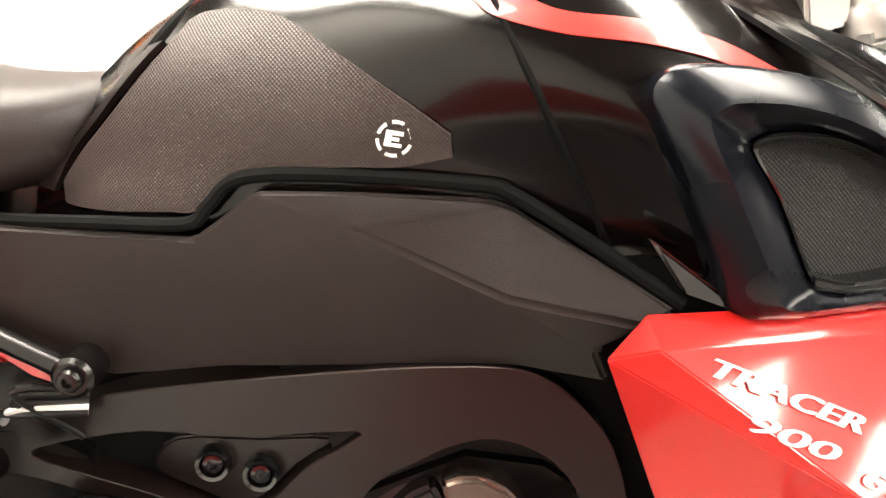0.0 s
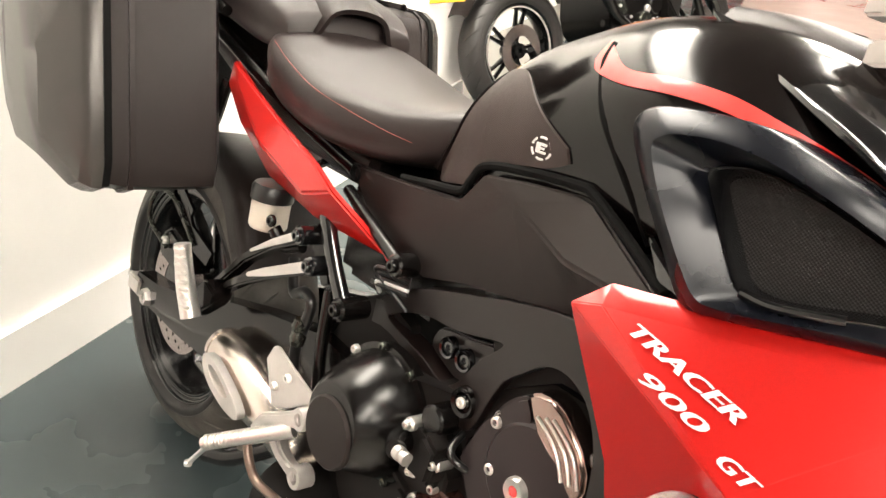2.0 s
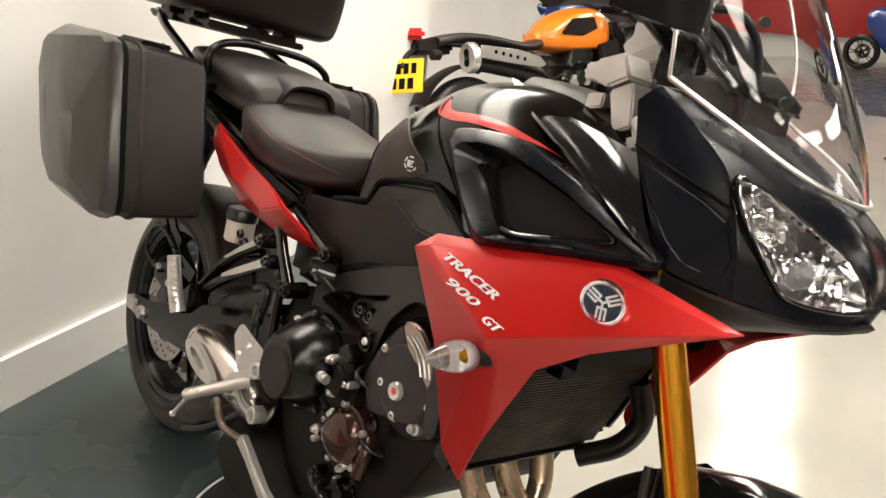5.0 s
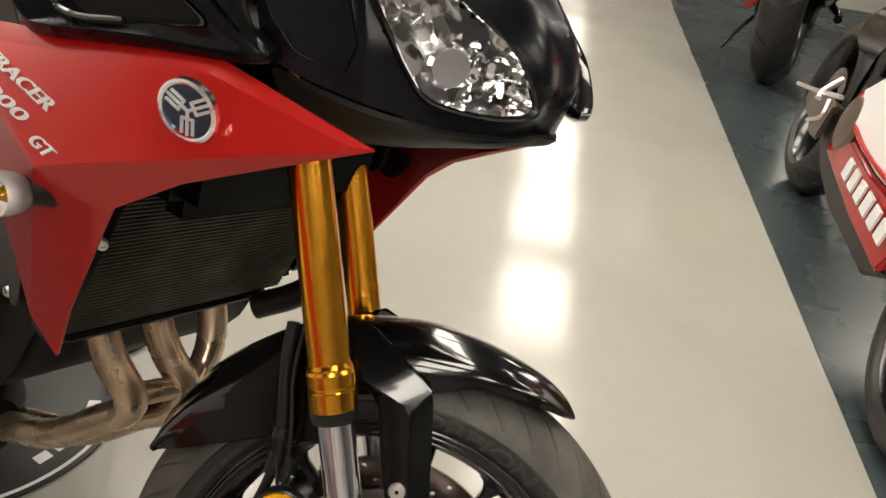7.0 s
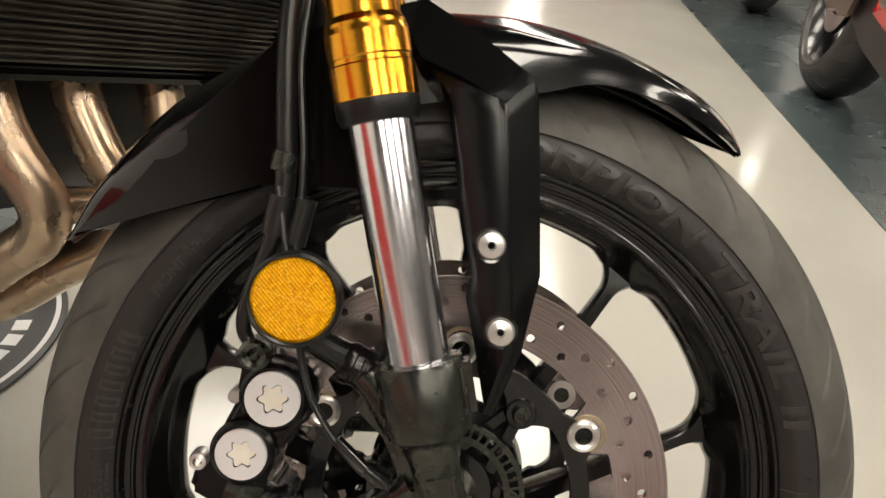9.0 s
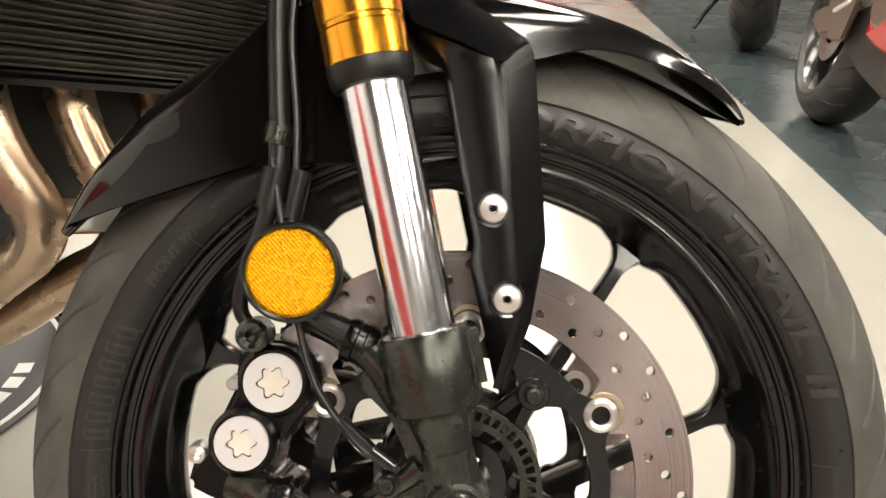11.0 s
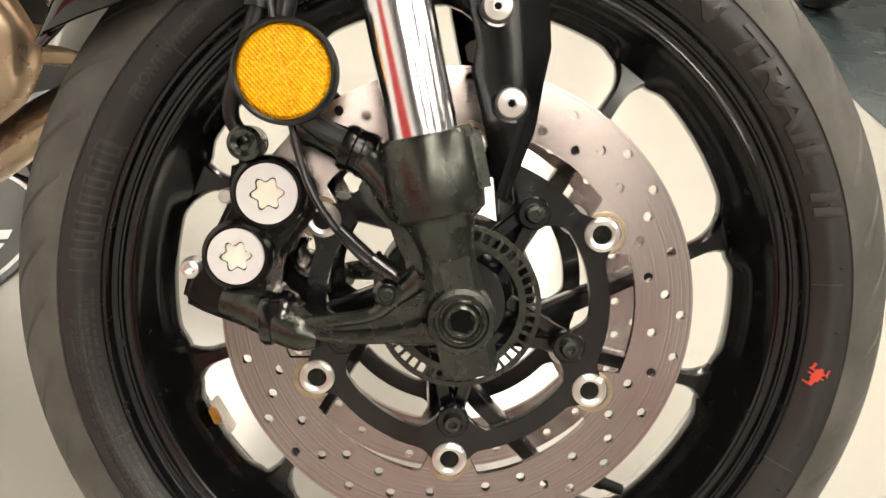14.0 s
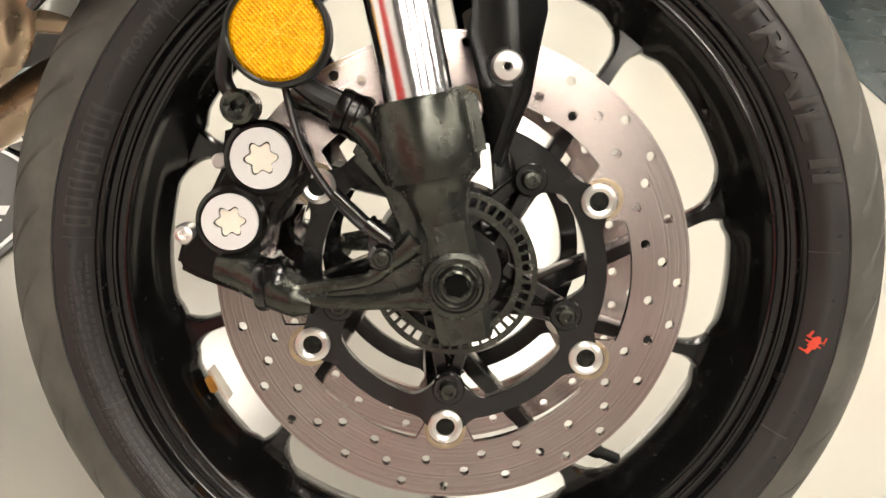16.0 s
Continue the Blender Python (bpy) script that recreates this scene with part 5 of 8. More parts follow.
# ---- front fairing ----


def side_fairing():
    v = [(-0.447, -0.268, 0.802), (-0.425, -0.250, 0.827), (-0.170, -0.192, 0.863), (-0.030, -0.154, 0.832), (-0.269, -0.284, 0.740), (-0.114, -0.186, 0.787), (-0.173, -0.212, 0.755), (-0.222, -0.238, 0.716), (-0.298, -0.216, 0.575), (-0.322, -0.207, 0.511), (-0.356, -0.218, 0.545), (-0.380, -0.256, 0.691), (-0.300, -0.262, 0.690),
         (-0.418, -0.267, 0.812), (-0.171, -0.206, 0.850), (-0.050, -0.164, 0.829)]
    f = [(0, 1, 13), (1, 2, 14, 13), (2, 3, 15, 14), (0, 13, 4), (13, 14, 4), (14, 15, 4), (15, 3, 4), (4, 3, 5, 6), (4, 6, 7, 12), (12, 7, 8), (12, 8, 9, 10), (12, 10, 11), (4, 12, 11), (0, 4, 11)]
    bm = build(v, f)
    bmesh.ops.recalc_face_normals(bm, faces=bm.faces)
    bmesh.ops.solidify(bm, geom=bm.faces[:], thickness=0.006)
    return soften(bm, 0.0022, 2, 14)


fairing, _ = both("side_fairing", side_fairing, RED, bike, "glossy red side fairing with white lettering", 20)


def on_plane(a, b, c, bm, lift, origin, right, squash=1.0):
    """Lays letters from x and z on the plane of three corners, from an origin, with their feet along a line."""
    a, b, c = Vector(a), Vector(b), Vector(c)
    n = (b - a).cross(c - a).normalized()
    if n.y > 0:
        n = -n
    x = (Vector(right) - n * Vector(right).dot(n)).normalized()
    z = n.cross(x)
    if z.z < 0 and abs(z.z) > 0.2:
        z = -z
    o = Vector(origin)
    o = o - n * (o - a).dot(n)
    for v in bm.verts:
        p = v.co.copy()
        v.co = o + x * (p.x * squash) + z * p.z + n * (lift - p.y)
    return bm


FACE = ((-0.418, -0.267, 0.812), (-0.171, -0.206, 0.850), (-0.269, -0.284, 0.740))


def slanted(text, size, shear):
    bm = lettering(text, size)
    for v in bm.verts:
        v.co.x += v.co.z * shear
    return bm


def bold(text, size, shear, widen=0.075):
    bm = slanted(text, size, shear)
    extra = slanted(text, size, shear)
    for v in extra.verts:
        v.co.x += size * widen
    return merge(bm, extra)


def shell(rings):
    """A thin closed lens."""
    bm = skin(rings, 2, 3)
    bmesh.ops.recalc_face_normals(bm, faces=bm.faces)
    bmesh.ops.solidify(bm, geom=bm.faces[:], thickness=0.0014)
    return bm


LINE = Vector((0.111, 0.012, -0.030))
part("lettering", on_plane(*FACE, bold("TRACER", 0.0158, 0.34), 0.0012, (-0.3925, -0.27, 0.8050), LINE, 1.80), WHITE, fairing, "white model lettering")
part("lettering", on_plane(*FACE, bold("900", 0.0150, 0.26, 0.035), 0.0012, (-0.3690, -0.27, 0.7745), LINE, 2.75), WHITE, fairing)
part("lettering", on_plane(*FACE, bold("GT", 0.0150, 0.36), 0.0012, (-0.2905, -0.28, 0.7565), LINE, 1.45), WHITE, fairing)
for side in (-1, 1):
    at = Matrix.Translation((-0.166, side * 0.2225, 0.822)) @ Matrix.Rotation(radians(-side * 18), 4, "Z") @ Matrix.Rotation(radians(-side * 14), 4, "X")
    emblem = part("emblem", moved(lathe([(0.0001, side * -0.002), (0.0255, side * -0.002), (0.0255, side * 0.003), (0.0001, side * 0.003)], 48, "Y", False), at), BADGE, bike, "round chrome emblem with three crossed forks")
    part("emblem_ring", moved(lathe([(0.0225, side * 0.002), (0.0225, side * 0.005), (0.0245, side * 0.0060), (0.0268, side * 0.005), (0.0270, side * -0.001)], 48), at), CHROME, emblem)
    for k in range(3):
        arms = []
        t = Matrix.Rotation(radians(90 + 120 * k), 4, "Y")
        for w, r0, r1 in ((0.0, 0.0, 0.0220), (-0.0050, 0.0065, 0.0205), (0.0050, 0.0065, 0.0205)):
            arms.append(moved(box(r0, r1, side * 0.0035 - 0.0012, side * 0.0035 + 0.0012, w - 0.0013, w + 0.0013, 0.0005), at @ t))
        arms.append(moved(box(0.0055, 0.0080, side * 0.0035 - 0.0012, side * 0.0035 + 0.0012, -0.0063, 0.0063, 0.0005), at @ t))
        part("emblem_fork", merge(*arms), CAP, emblem)

    ind = part("indicator", shell([[Vector((-0.290 - (d - 0.27) * 0.12 + 0.0215 * r * math.cos(a), side * d, 0.709 - (d - 0.27) * 0.05 + 0.0195 * r * math.sin(a))) for a in (2 * math.pi * k / 14 for k in range(14))] for r, d in ((0.45, 0.272), (0.85, 0.280), (1.0, 0.292), (0.96, 0.306), (0.75, 0.322), (0.45, 0.336), (0.10, 0.345))]), LENS, bike, "clear-lens front indicator with an amber bulb")
    part("bulb", lathe([(0.0001, side * 0.284), (0.0035, side * 0.286), (0.0042, side * 0.293), (0.0025, side * 0.300), (0.0001, side * 0.301)], 18, "Y", False, (-0.291, 0, 0.708)), AMBER, ind)
    part("reflector_bowl", skin([[Vector((-0.291 + 0.0192 * r * math.cos(a), side * d, 0.708 + 0.0172 * r * math.sin(a))) for a in (2 * math.pi * k / 14 for k in range(14))] for r, d in ((0.3, 0.2755), (0.88, 0.284), (1.02, 0.298), (0.96, 0.300), (0.78, 0.289), (0.25, 0.281))], 2, 2), PEARL, ind)
    part("stem", tube([(-0.286, side * 0.238, 0.714), (-0.287, side * 0.256, 0.713), (-0.289, side * 0.276, 0.711)], [0.021, 0.018, 0.013], 14), PLASTIC, ind, "black rubber stem")

cowl_rows = [
    [(0.046, 0.0, 0.862), (0.038, -0.045, 0.860), (0.000, -0.105, 0.858), (-0.060, -0.150, 0.862), (-0.110, -0.170, 0.868), (-0.150, -0.178, 0.876)],
    [(0.060, 0.0, 0.905), (0.050, -0.042, 0.905), (-0.004, -0.110, 0.905), (-0.068, -0.153, 0.910), (-0.120, -0.173, 0.912), (-0.165, -0.182, 0.918)],
    [(0.045, 0.0, 0.945), (0.034, -0.046, 0.945), (-0.028, -0.108, 0.950), (-0.086, -0.153, 0.956), (-0.135, -0.172, 0.955), (-0.188, -0.182, 0.955)],
    [(0.010, 0.0, 0.978), (-0.006, -0.050, 0.982), (-0.062, -0.106, 0.992), (-0.112, -0.149, 0.997), (-0.158, -0.170, 0.990), (-0.212, -0.178, 0.992)],
    [(-0.055, 0.0, 1.015), (-0.069, -0.058, 1.019), (-0.114, -0.110, 1.029), (-0.163, -0.151, 1.036), (-0.192, -0.166, 1.026), (-0.224, -0.173, 1.020)],
    [(-0.120, 0.0, 1.050), (-0.134, -0.064, 1.054), (-0.174, -0.112, 1.062), (-0.222, -0.149, 1.073), (-0.230, -0.160, 1.062), (-0.236, -0.168, 1.050)]]
cowl_rows = [r[:3] + [tuple(Vector(r[2]).lerp(Vector(r[3]), 0.88)), tuple(Vector(r[3]).lerp(Vector(r[4]), 0.14))] + r[4:] for r in cowl_rows]
cowl_rows = [[(x - 0.026 * max(0.0, 1 + y / 0.14), y * 0.975, z) for x, y, z in r] for r in cowl_rows]
both("cowl_seam", lambda: tube([(-0.214, -0.1755, 1.000), (-0.160, -0.1700, 0.982), (-0.117, -0.1620, 0.968), (-0.092, -0.1520, 0.958)], 0.0020, 8), DARK, bike)
both("cowl_flank", lambda: panel([(-0.208, -0.1800, 0.990), (-0.160, -0.1770, 0.974), (-0.114, -0.1680, 0.958), (-0.084, -0.1575, 0.942), (-0.068, -0.1530, 0.905), (-0.074, -0.1540, 0.876), (-0.115, -0.1750, 0.884), (-0.140, -0.1830, 0.905), (-0.180, -0.1840, 0.950)], 0.010, 0.004, 3), NIGHT, bike, "satin black lower flank of the nose", 30)
both("tank_wing", lambda: sheet([[(-0.508, -0.100, 1.052), (-0.432, -0.116, 1.034), (-0.359, -0.132, 1.016), (-0.278, -0.152, 1.002), (-0.215, -0.168, 0.990)], [(-0.450, -0.136, 1.026), (-0.372, -0.156, 1.008), (-0.290, -0.178, 0.982), (-0.216, -0.190, 0.950), (-0.165, -0.192, 0.922)], [(-0.387, -0.168, 1.008), (-0.294, -0.196, 0.970), (-0.217, -0.207, 0.932), (-0.170, -0.204, 0.903), (-0.132, -0.194, 0.880)]], 0.004, 4, 5), GLOSS, bike, "black infill panel between tank and nose", 40)
both("cowl_chin", lambda: sheet([[(0.020, 0.0, 0.862), (0.020, -0.044, 0.860), (-0.008, -0.102, 0.858), (-0.060, -0.146, 0.860), (-0.140, -0.166, 0.868)], [(0.012, 0.0, 0.852), (0.008, -0.04, 0.850), (-0.025, -0.086, 0.846), (-0.080, -0.118, 0.842), (-0.150, -0.135, 0.832)], [(-0.100, 0.0, 0.812), (-0.110, -0.04, 0.812), (-0.130, -0.075, 0.812), (-0.160, -0.10, 0.806), (-0.200, -0.11, 0.796)]], 0.005, 4, 4), CASTBLACK, bike, "black underside of the nose")

HL = [(-0.092, -0.146, 0.989), (-0.059, -0.117, 0.975), (-0.018, -0.086, 0.950), (0.013, -0.065, 0.930), (0.034, -0.055, 0.902), (0.038, -0.052, 0.885), (0.017, -0.082, 0.876), (-0.017, -0.119, 0.878), (-0.034, -0.134, 0.896), (-0.047, -0.143, 0.915), (-0.077, -0.156, 0.957)]


LAMP_WAY = Vector((0.75, -0.62, 0.2)).normalized()
LAMP_U = LAMP_WAY.cross(Vector((0, 0, 1))).normalized()
LAMP_V = LAMP_U.cross(LAMP_WAY)


def in_loop(p, loop):
    x, z, hit = p.dot(LAMP_U), p.dot(LAMP_V), False
    q = [(Vector(a).dot(LAMP_U), Vector(a).dot(LAMP_V)) for a in loop]
    for (x0, z0), (x1, z1) in zip(q, q[1:] + q[:1]):
        if (z0 > z) != (z1 > z) and x < x0 + (x1 - x0) * (z - z0) / (z1 - z0):
            hit = not hit
    return hit


def cowl():
    bm = skin(cowl_rows, 10, 10, False, False)
    loop = catmull(HL, 4, True)
    bmesh.ops.delete(bm, geom=[f for f in bm.faces if in_loop(f.calc_center_median(), loop)], context="FACES")
    bmesh.ops.recalc_face_normals(bm, faces=bm.faces)
    bmesh.ops.solidify(bm, geom=bm.faces[:], thickness=0.005)
    return bm


both("cowl", cowl, NIGHT, bike, "satin black nose cowl", 40)


def pushed(pts, d, shrink=0.0):
    c = sum((Vector(p) for p in pts), Vector()) / len(pts)
    way = Vector((0.75, -0.62, 0.2)).normalized()
    return [Vector(p).lerp(c, shrink) + way * (d + 0.004) for p in pts]


def ring_band(rows):
    n = len(rows[0])
    bm = build([tuple(p) for r in rows for p in r], [(k * n + i, k * n + (i + 1) % n, (k + 1) * n + (i + 1) % n, (k + 1) * n + i) for k in range(len(rows) - 1) for i in range(n)])
    return bm


def smooth_loop(pts, steps=4):
    return catmull(pts, steps, True)


for side in (-1, 1):
    fix = (lambda b: b) if side < 0 else flipped
    lamp = part("headlight", fix(ring_band([smooth_loop(pushed(HL, -0.030, 0.25)), smooth_loop(pushed(HL, -0.006, -0.06)), smooth_loop(pushed(HL, 0.003, -0.055)), smooth_loop(pushed(HL, 0.005, -0.02)), smooth_loop(pushed(HL, 0.004, 0.02)), smooth_loop(pushed(HL, -0.002, 0.03))])), GLOSS, bike, "clear-lens headlight with chrome reflectors")
    face = smooth_loop(pushed(HL, 0.0020, 0.020))
    mid = smooth_loop(pushed(HL, 0.0070, 0.35))
    bm = ring_band([face, mid])
    vs = [v for v in bm.verts][len(face):]
    bm.faces.new(vs)
    bmesh.ops.recalc_face_normals(bm, faces=bm.faces)
    bmesh.ops.solidify(bm, geom=bm.faces[:], thickness=0.003)
    part("lens", fix(bm), LENS, lamp, "clear headlight lens")
    bm = ring_band([smooth_loop(pushed(HL, -0.002, 0.03)), smooth_loop(pushed(HL, -0.024, 0.18)), smooth_loop(pushed(HL, -0.040, 0.60))])
    bm.verts.ensure_lookup_table()
    bm.faces.new([bm.verts[i] for i in range(2 * len(face), 3 * len(face))])
    part("bowl", fix(bm), LAMP, lamp, "chrome headlight bowl")
    facets = []
    random.seed(5)
    for k in range(34):
        t, w = random.random(), random.uniform(-0.5, 0.5)
        p = Vector((-0.075, -0.142, 0.962)).lerp(Vector((0.016, -0.074, 0.892)), t) + Vector((0.45, 0.55, 0.5)) * w * 0.035
        q = Matrix.Translation(p + Vector((-0.012, 0.010, 0))) @ Euler((random.uniform(-0.9, 0.9), random.uniform(-0.9, 0.9), random.uniform(0, 3))).to_matrix().to_4x4()
        facets.append(moved(box(-0.009, 0.009, -0.003, 0.003, -0.006, 0.006, 0.001), q))
    part("facet", fix(merge(*facets)), LAMP, lamp)
    part("projector", fix(moved(lathe([(0.0001, -0.004), (0.016, -0.004), (0.019, 0.0), (0.019, 0.012), (0.0001, 0.012)], 28, "Y", False), Matrix.Translation((-0.022, -0.094, 0.905)) @ Matrix.Rotation(radians(50), 4, "Z"))), CHROME, lamp)

scr_rows = [
    [(-0.012, 0.0, 0.990), (-0.024, -0.045, 0.994), (-0.062, -0.095, 1.012), (-0.125, -0.130, 1.044), (-0.205, -0.160, 1.082)],
    [(-0.042, 0.0, 1.060), (-0.054, -0.052, 1.064), (-0.085, -0.104, 1.078), (-0.135, -0.138, 1.100), (-0.210, -0.162, 1.120)],
    [(-0.095, 0.0, 1.150), (-0.108, -0.055, 1.153), (-0.140, -0.106, 1.162), (-0.178, -0.138, 1.172), (-0.224, -0.158, 1.180)],
    [(-0.165, 0.0, 1.255), (-0.175, -0.052, 1.257), (-0.198, -0.096, 1.259), (-0.222, -0.122, 1.257), (-0.248, -0.140, 1.250)],
    [(-0.232, 0.0, 1.350), (-0.238, -0.045, 1.350), (-0.252, -0.080, 1.346), (-0.266, -0.100, 1.338), (-0.282, -0.114, 1.320)]]
screen_rows = [[(x, -y, z) for x, y, z in reversed(r[1:])] + r for r in scr_rows]
screen = part("windscreen", sheet(screen_rows, 0.004, 4, 4), SCREEN, bike, "clear lightly smoked windscreen", angle=50)
screen.visible_shadow = False
part("screen_edge", tube([(x, y, z) for x, y, z in screen_rows[0]], 0.0034, 8), SILVER, screen)
both("screen_edge", lambda: tube([r[-1] for r in scr_rows], 0.0025, 8), SILVER, screen)
for x, y, z in ((-0.090, -0.104, 1.080), (-0.140, -0.107, 1.163)):
    part("screen_bolt", moved(disc_part(0.0065, -0.004, 0.004, 0.001, 18, "X"), Matrix.Translation((x, y, z)) @ Matrix.Rotation(radians(-40), 4, "Z")), HOSE, screen)
part("instrument_cover", skin([half_ring(-0.230, [(0.06, 1.02), (0.085, 1.04), (0.080, 1.09), (0.03, 1.105)]), half_ring(-0.16, [(0.05, 1.03), (0.07, 1.05), (0.065, 1.09), (0.03, 1.10)])], 4, 3), PLASTIC, bike, "black instrument cover")
# handlebar and grips
BARS = Matrix.Translation((-0.27, 0, 0)) @ Matrix.Rotation(radians(24), 4, "Z") @ Matrix.Translation((0.27, 0, 0.045))
part("handlebar", tube([(-0.36, -0.40, 1.075), (-0.335, -0.25, 1.110), (-0.30, -0.10, 1.085), (-0.29, 0.0, 1.080), (-0.30, 0.10, 1.085), (-0.335, 0.25, 1.110), (-0.36, 0.40, 1.075)], 0.011, 14), GLOSS, bike, "black handlebar", Matrix.Translation((-0.27, 0, 0)) @ Matrix.Rotation(radians(24), 4, "Z") @ Matrix.Translation((0.27, 0, 0.045)))

for side in (-1, 1):
    grip = part("grip", tube([(-0.341, side * 0.275, 1.104), (-0.350, side * 0.33, 1.094), (-0.360, side * 0.41, 1.074)], 0.0175, 16), HOSE, bike, "black rubber handlebar grip", BARS)
    part("switch_housing", merge(moved(box(-0.024, 0.024, -0.030, 0.030, -0.026, 0.030, 0.008, 3), Matrix.Translation((-0.336, side * 0.235, 1.108))), box(-0.318, -0.300, side * 0.235 - 0.016, side * 0.235 + 0.016, 1.088, 1.125, 0.004)), PLASTIC, bike, "black switch housing", BARS)
    part("lever", tube([(-0.315, side * 0.190, 1.105), (-0.290, side * 0.225, 1.104), (-0.288, side * 0.30, 1.092), (-0.300, side * 0.385, 1.074)], [0.010, 0.009, 0.007, 0.008], 10), ENGINE, bike, "black hand lever", BARS)
    part("hand_guard", sheet([[(-0.30, side * 0.19, 1.140), (-0.258, side * 0.22, 1.142), (-0.236, side * 0.28, 1.132), (-0.246, side * 0.36, 1.112), (-0.300, side * 0.42, 1.096)], [(-0.30, side * 0.19, 1.100), (-0.254, side * 0.22, 1.092), (-0.232, side * 0.28, 1.076), (-0.242, side * 0.36, 1.064), (-0.300, side * 0.42, 1.066)]], 0.004, 4, 2), GLOSS, bike, "black plastic hand guard", BARS)
    part("perch", merge(moved(box(-0.020, 0.020, -0.022, 0.022, -0.018, 0.022, 0.006), Matrix.Translation((-0.318, side * 0.180, 1.110))), lathe([(0.0001, 1.128), (0.020, 1.128), (0.022, 1.132), (0.022, 1.160), (0.0001, 1.165)], 20, "Z", False, (-0.315, side * 0.165, 0))), ENGINE, bike, "black lever perch", BARS)
    part("mirror_stalk", tube([(-0.322, side * 0.180, 1.125), (-0.300, side * 0.215, 1.200), (-0.290, side * 0.265, 1.260)], 0.007, 10), ENGINE, bike, "black mirror stalk", BARS)
    part("control_cable", tube([(-0.300, side * 0.160, 1.105), (-0.250, side * 0.110, 1.110), (-0.215, side * 0.080, 1.060), (-0.225, side * 0.075, 0.98), (-0.240, side * 0.080, 0.90)], 0.0055, 10), HOSE, bike, "black control cable", BARS)
    part("brake_hose", tube([(-0.290, side * 0.170, 1.110), (-0.225, side * 0.135, 1.125), (-0.190, side * 0.100, 1.070), (-0.205, side * 0.090, 0.96)], 0.0055, 10), HOSE, bike, "", BARS)
    part("bar_clamp", merge(box(-0.315, -0.268, side * 0.050 - 0.018, side * 0.050 + 0.018, 1.035, 1.100, 0.006), hexbolt(0.006, 0.004, (-0.29, side * 0.05, 1.1))), CAST, bike, "dark handlebar clamp", BARS)
    part("fork_cap", moved(lathe([(0.0001, 0.790), (0.012, 0.790), (0.013, 0.785), (0.021, 0.783), (0.023, 0.778), (0.023, 0.760), (0.0001, 0.760)], 28, "Z", False), Matrix.Translation((0, side * 0.1165, 0)) @ FORK_M), ALLOY, bike, "alloy fork cap", STEERED)
part("handlebar_riser", merge(prism([(-0.309, 1.005), (-0.282, 1.019), (-0.290, 1.060), (-0.296, 1.076), (-0.330, 1.060)], -0.100, -0.050, 0.003), prism([(-0.330, 1.062), (-0.297, 1.079), (-0.314, 1.111), (-0.358, 1.096), (-0.367, 1.074)], -0.108, -0.050, 0.004), prism([(-0.378, 1.068), (-0.352, 1.072), (-0.352, 1.094), (-0.378, 1.092)], -0.100, -0.060, 0.003), prism([(-0.366, 1.030), (-0.336, 1.036), (-0.336, 1.056), (-0.366, 1.052)], -0.098, -0.060, 0.003)), ALLOY, bike, "pale cast alloy handlebar riser")
part("instrument_panel", moved(box(-0.075, 0.075, -0.095, 0.095, -0.010, 0.010, 0.008, 3), Matrix.Translation((-0.215, 0, 1.130)) @ Matrix.Rotation(radians(38), 4, "Y")), GLOSS, bike, "black digital instrument panel")

# ---- radiator and exhaust ----
RAD = Matrix.Translation((-0.298, -0.020, 0.628)) @ Matrix.Rotation(radians(22), 4, "Y")
rad = part("radiator", moved(box(-0.045, -0.012, -0.165, 0.165, -0.132, 0.118, 0.004), RAD), FIN, bike, "black block added to hide the front wheel with fine horizontal fins")
for k in range(42):
    part("fin", moved(box(-0.013, -0.0085, -0.160, 0.160, -0.0008, 0.0008), RAD @ Matrix.Translation((0, 0, -0.126 + 0.0058 * k))), FIN, rad)
for x0, x1, y0, y1, z0, z1, bev in ((-0.045, -0.004, -0.158, 0.140, -0.142, -0.130, 0.004), (-0.045, -0.004, -0.178, -0.160, -0.140, 0.120, 0.005), (-0.045, -0.004, 0.160, 0.178, -0.100, 0.120, 0.005)):
    part("tank_bar", moved(box(x0, x1, y0, y1, z0, z1, bev), RAD), ENGINE, rad)
part("bolt", moved(hexbolt(0.006, 0.006, (0, 0, 0)), Matrix.Translation((-0.285, -0.198, 0.652)) @ Matrix.Rotation(radians(60), 4, "Z")), SILVER, rad)
part("radiator_hose", tube([(-0.30, 0.135, 0.640), (-0.285, 0.150, 0.580), (-0.300, 0.130, 0.530), (-0.350, 0.100, 0.490)], 0.018, 14), HOSE, bike, "black block added to hide the front wheel hose")
def header(points, radii):
    return part("header_pipe", tube(points, radii, 20, 6), HEADER, bike, "heat-tinted steel exhaust header")


header([(-0.455, -0.105, 0.555), (-0.425, -0.102, 0.530), (-0.402, -0.098, 0.476), (-0.385, -0.090, 0.440), (-0.361, -0.074, 0.398), (-0.374, -0.068, 0.367), (-0.412, -0.070, 0.334), (-0.507, -0.072, 0.256), (-0.62, -0.075, 0.205)], [0.021, 0.021, 0.0205, 0.0205, 0.0205, 0.0205, 0.0205, 0.021, 0.022])
header([(-0.450, -0.030, 0.555), (-0.420, -0.026, 0.530), (-0.400, -0.022, 0.476), (-0.378, -0.014, 0.436), (-0.350, 0.000, 0.392), (-0.366, 0.000, 0.352), (-0.412, -0.010, 0.318), (-0.500, -0.028, 0.248), (-0.62, -0.045, 0.200)], [0.021, 0.021, 0.0205, 0.0205, 0.0205, 0.0205, 0.0205, 0.021, 0.022])
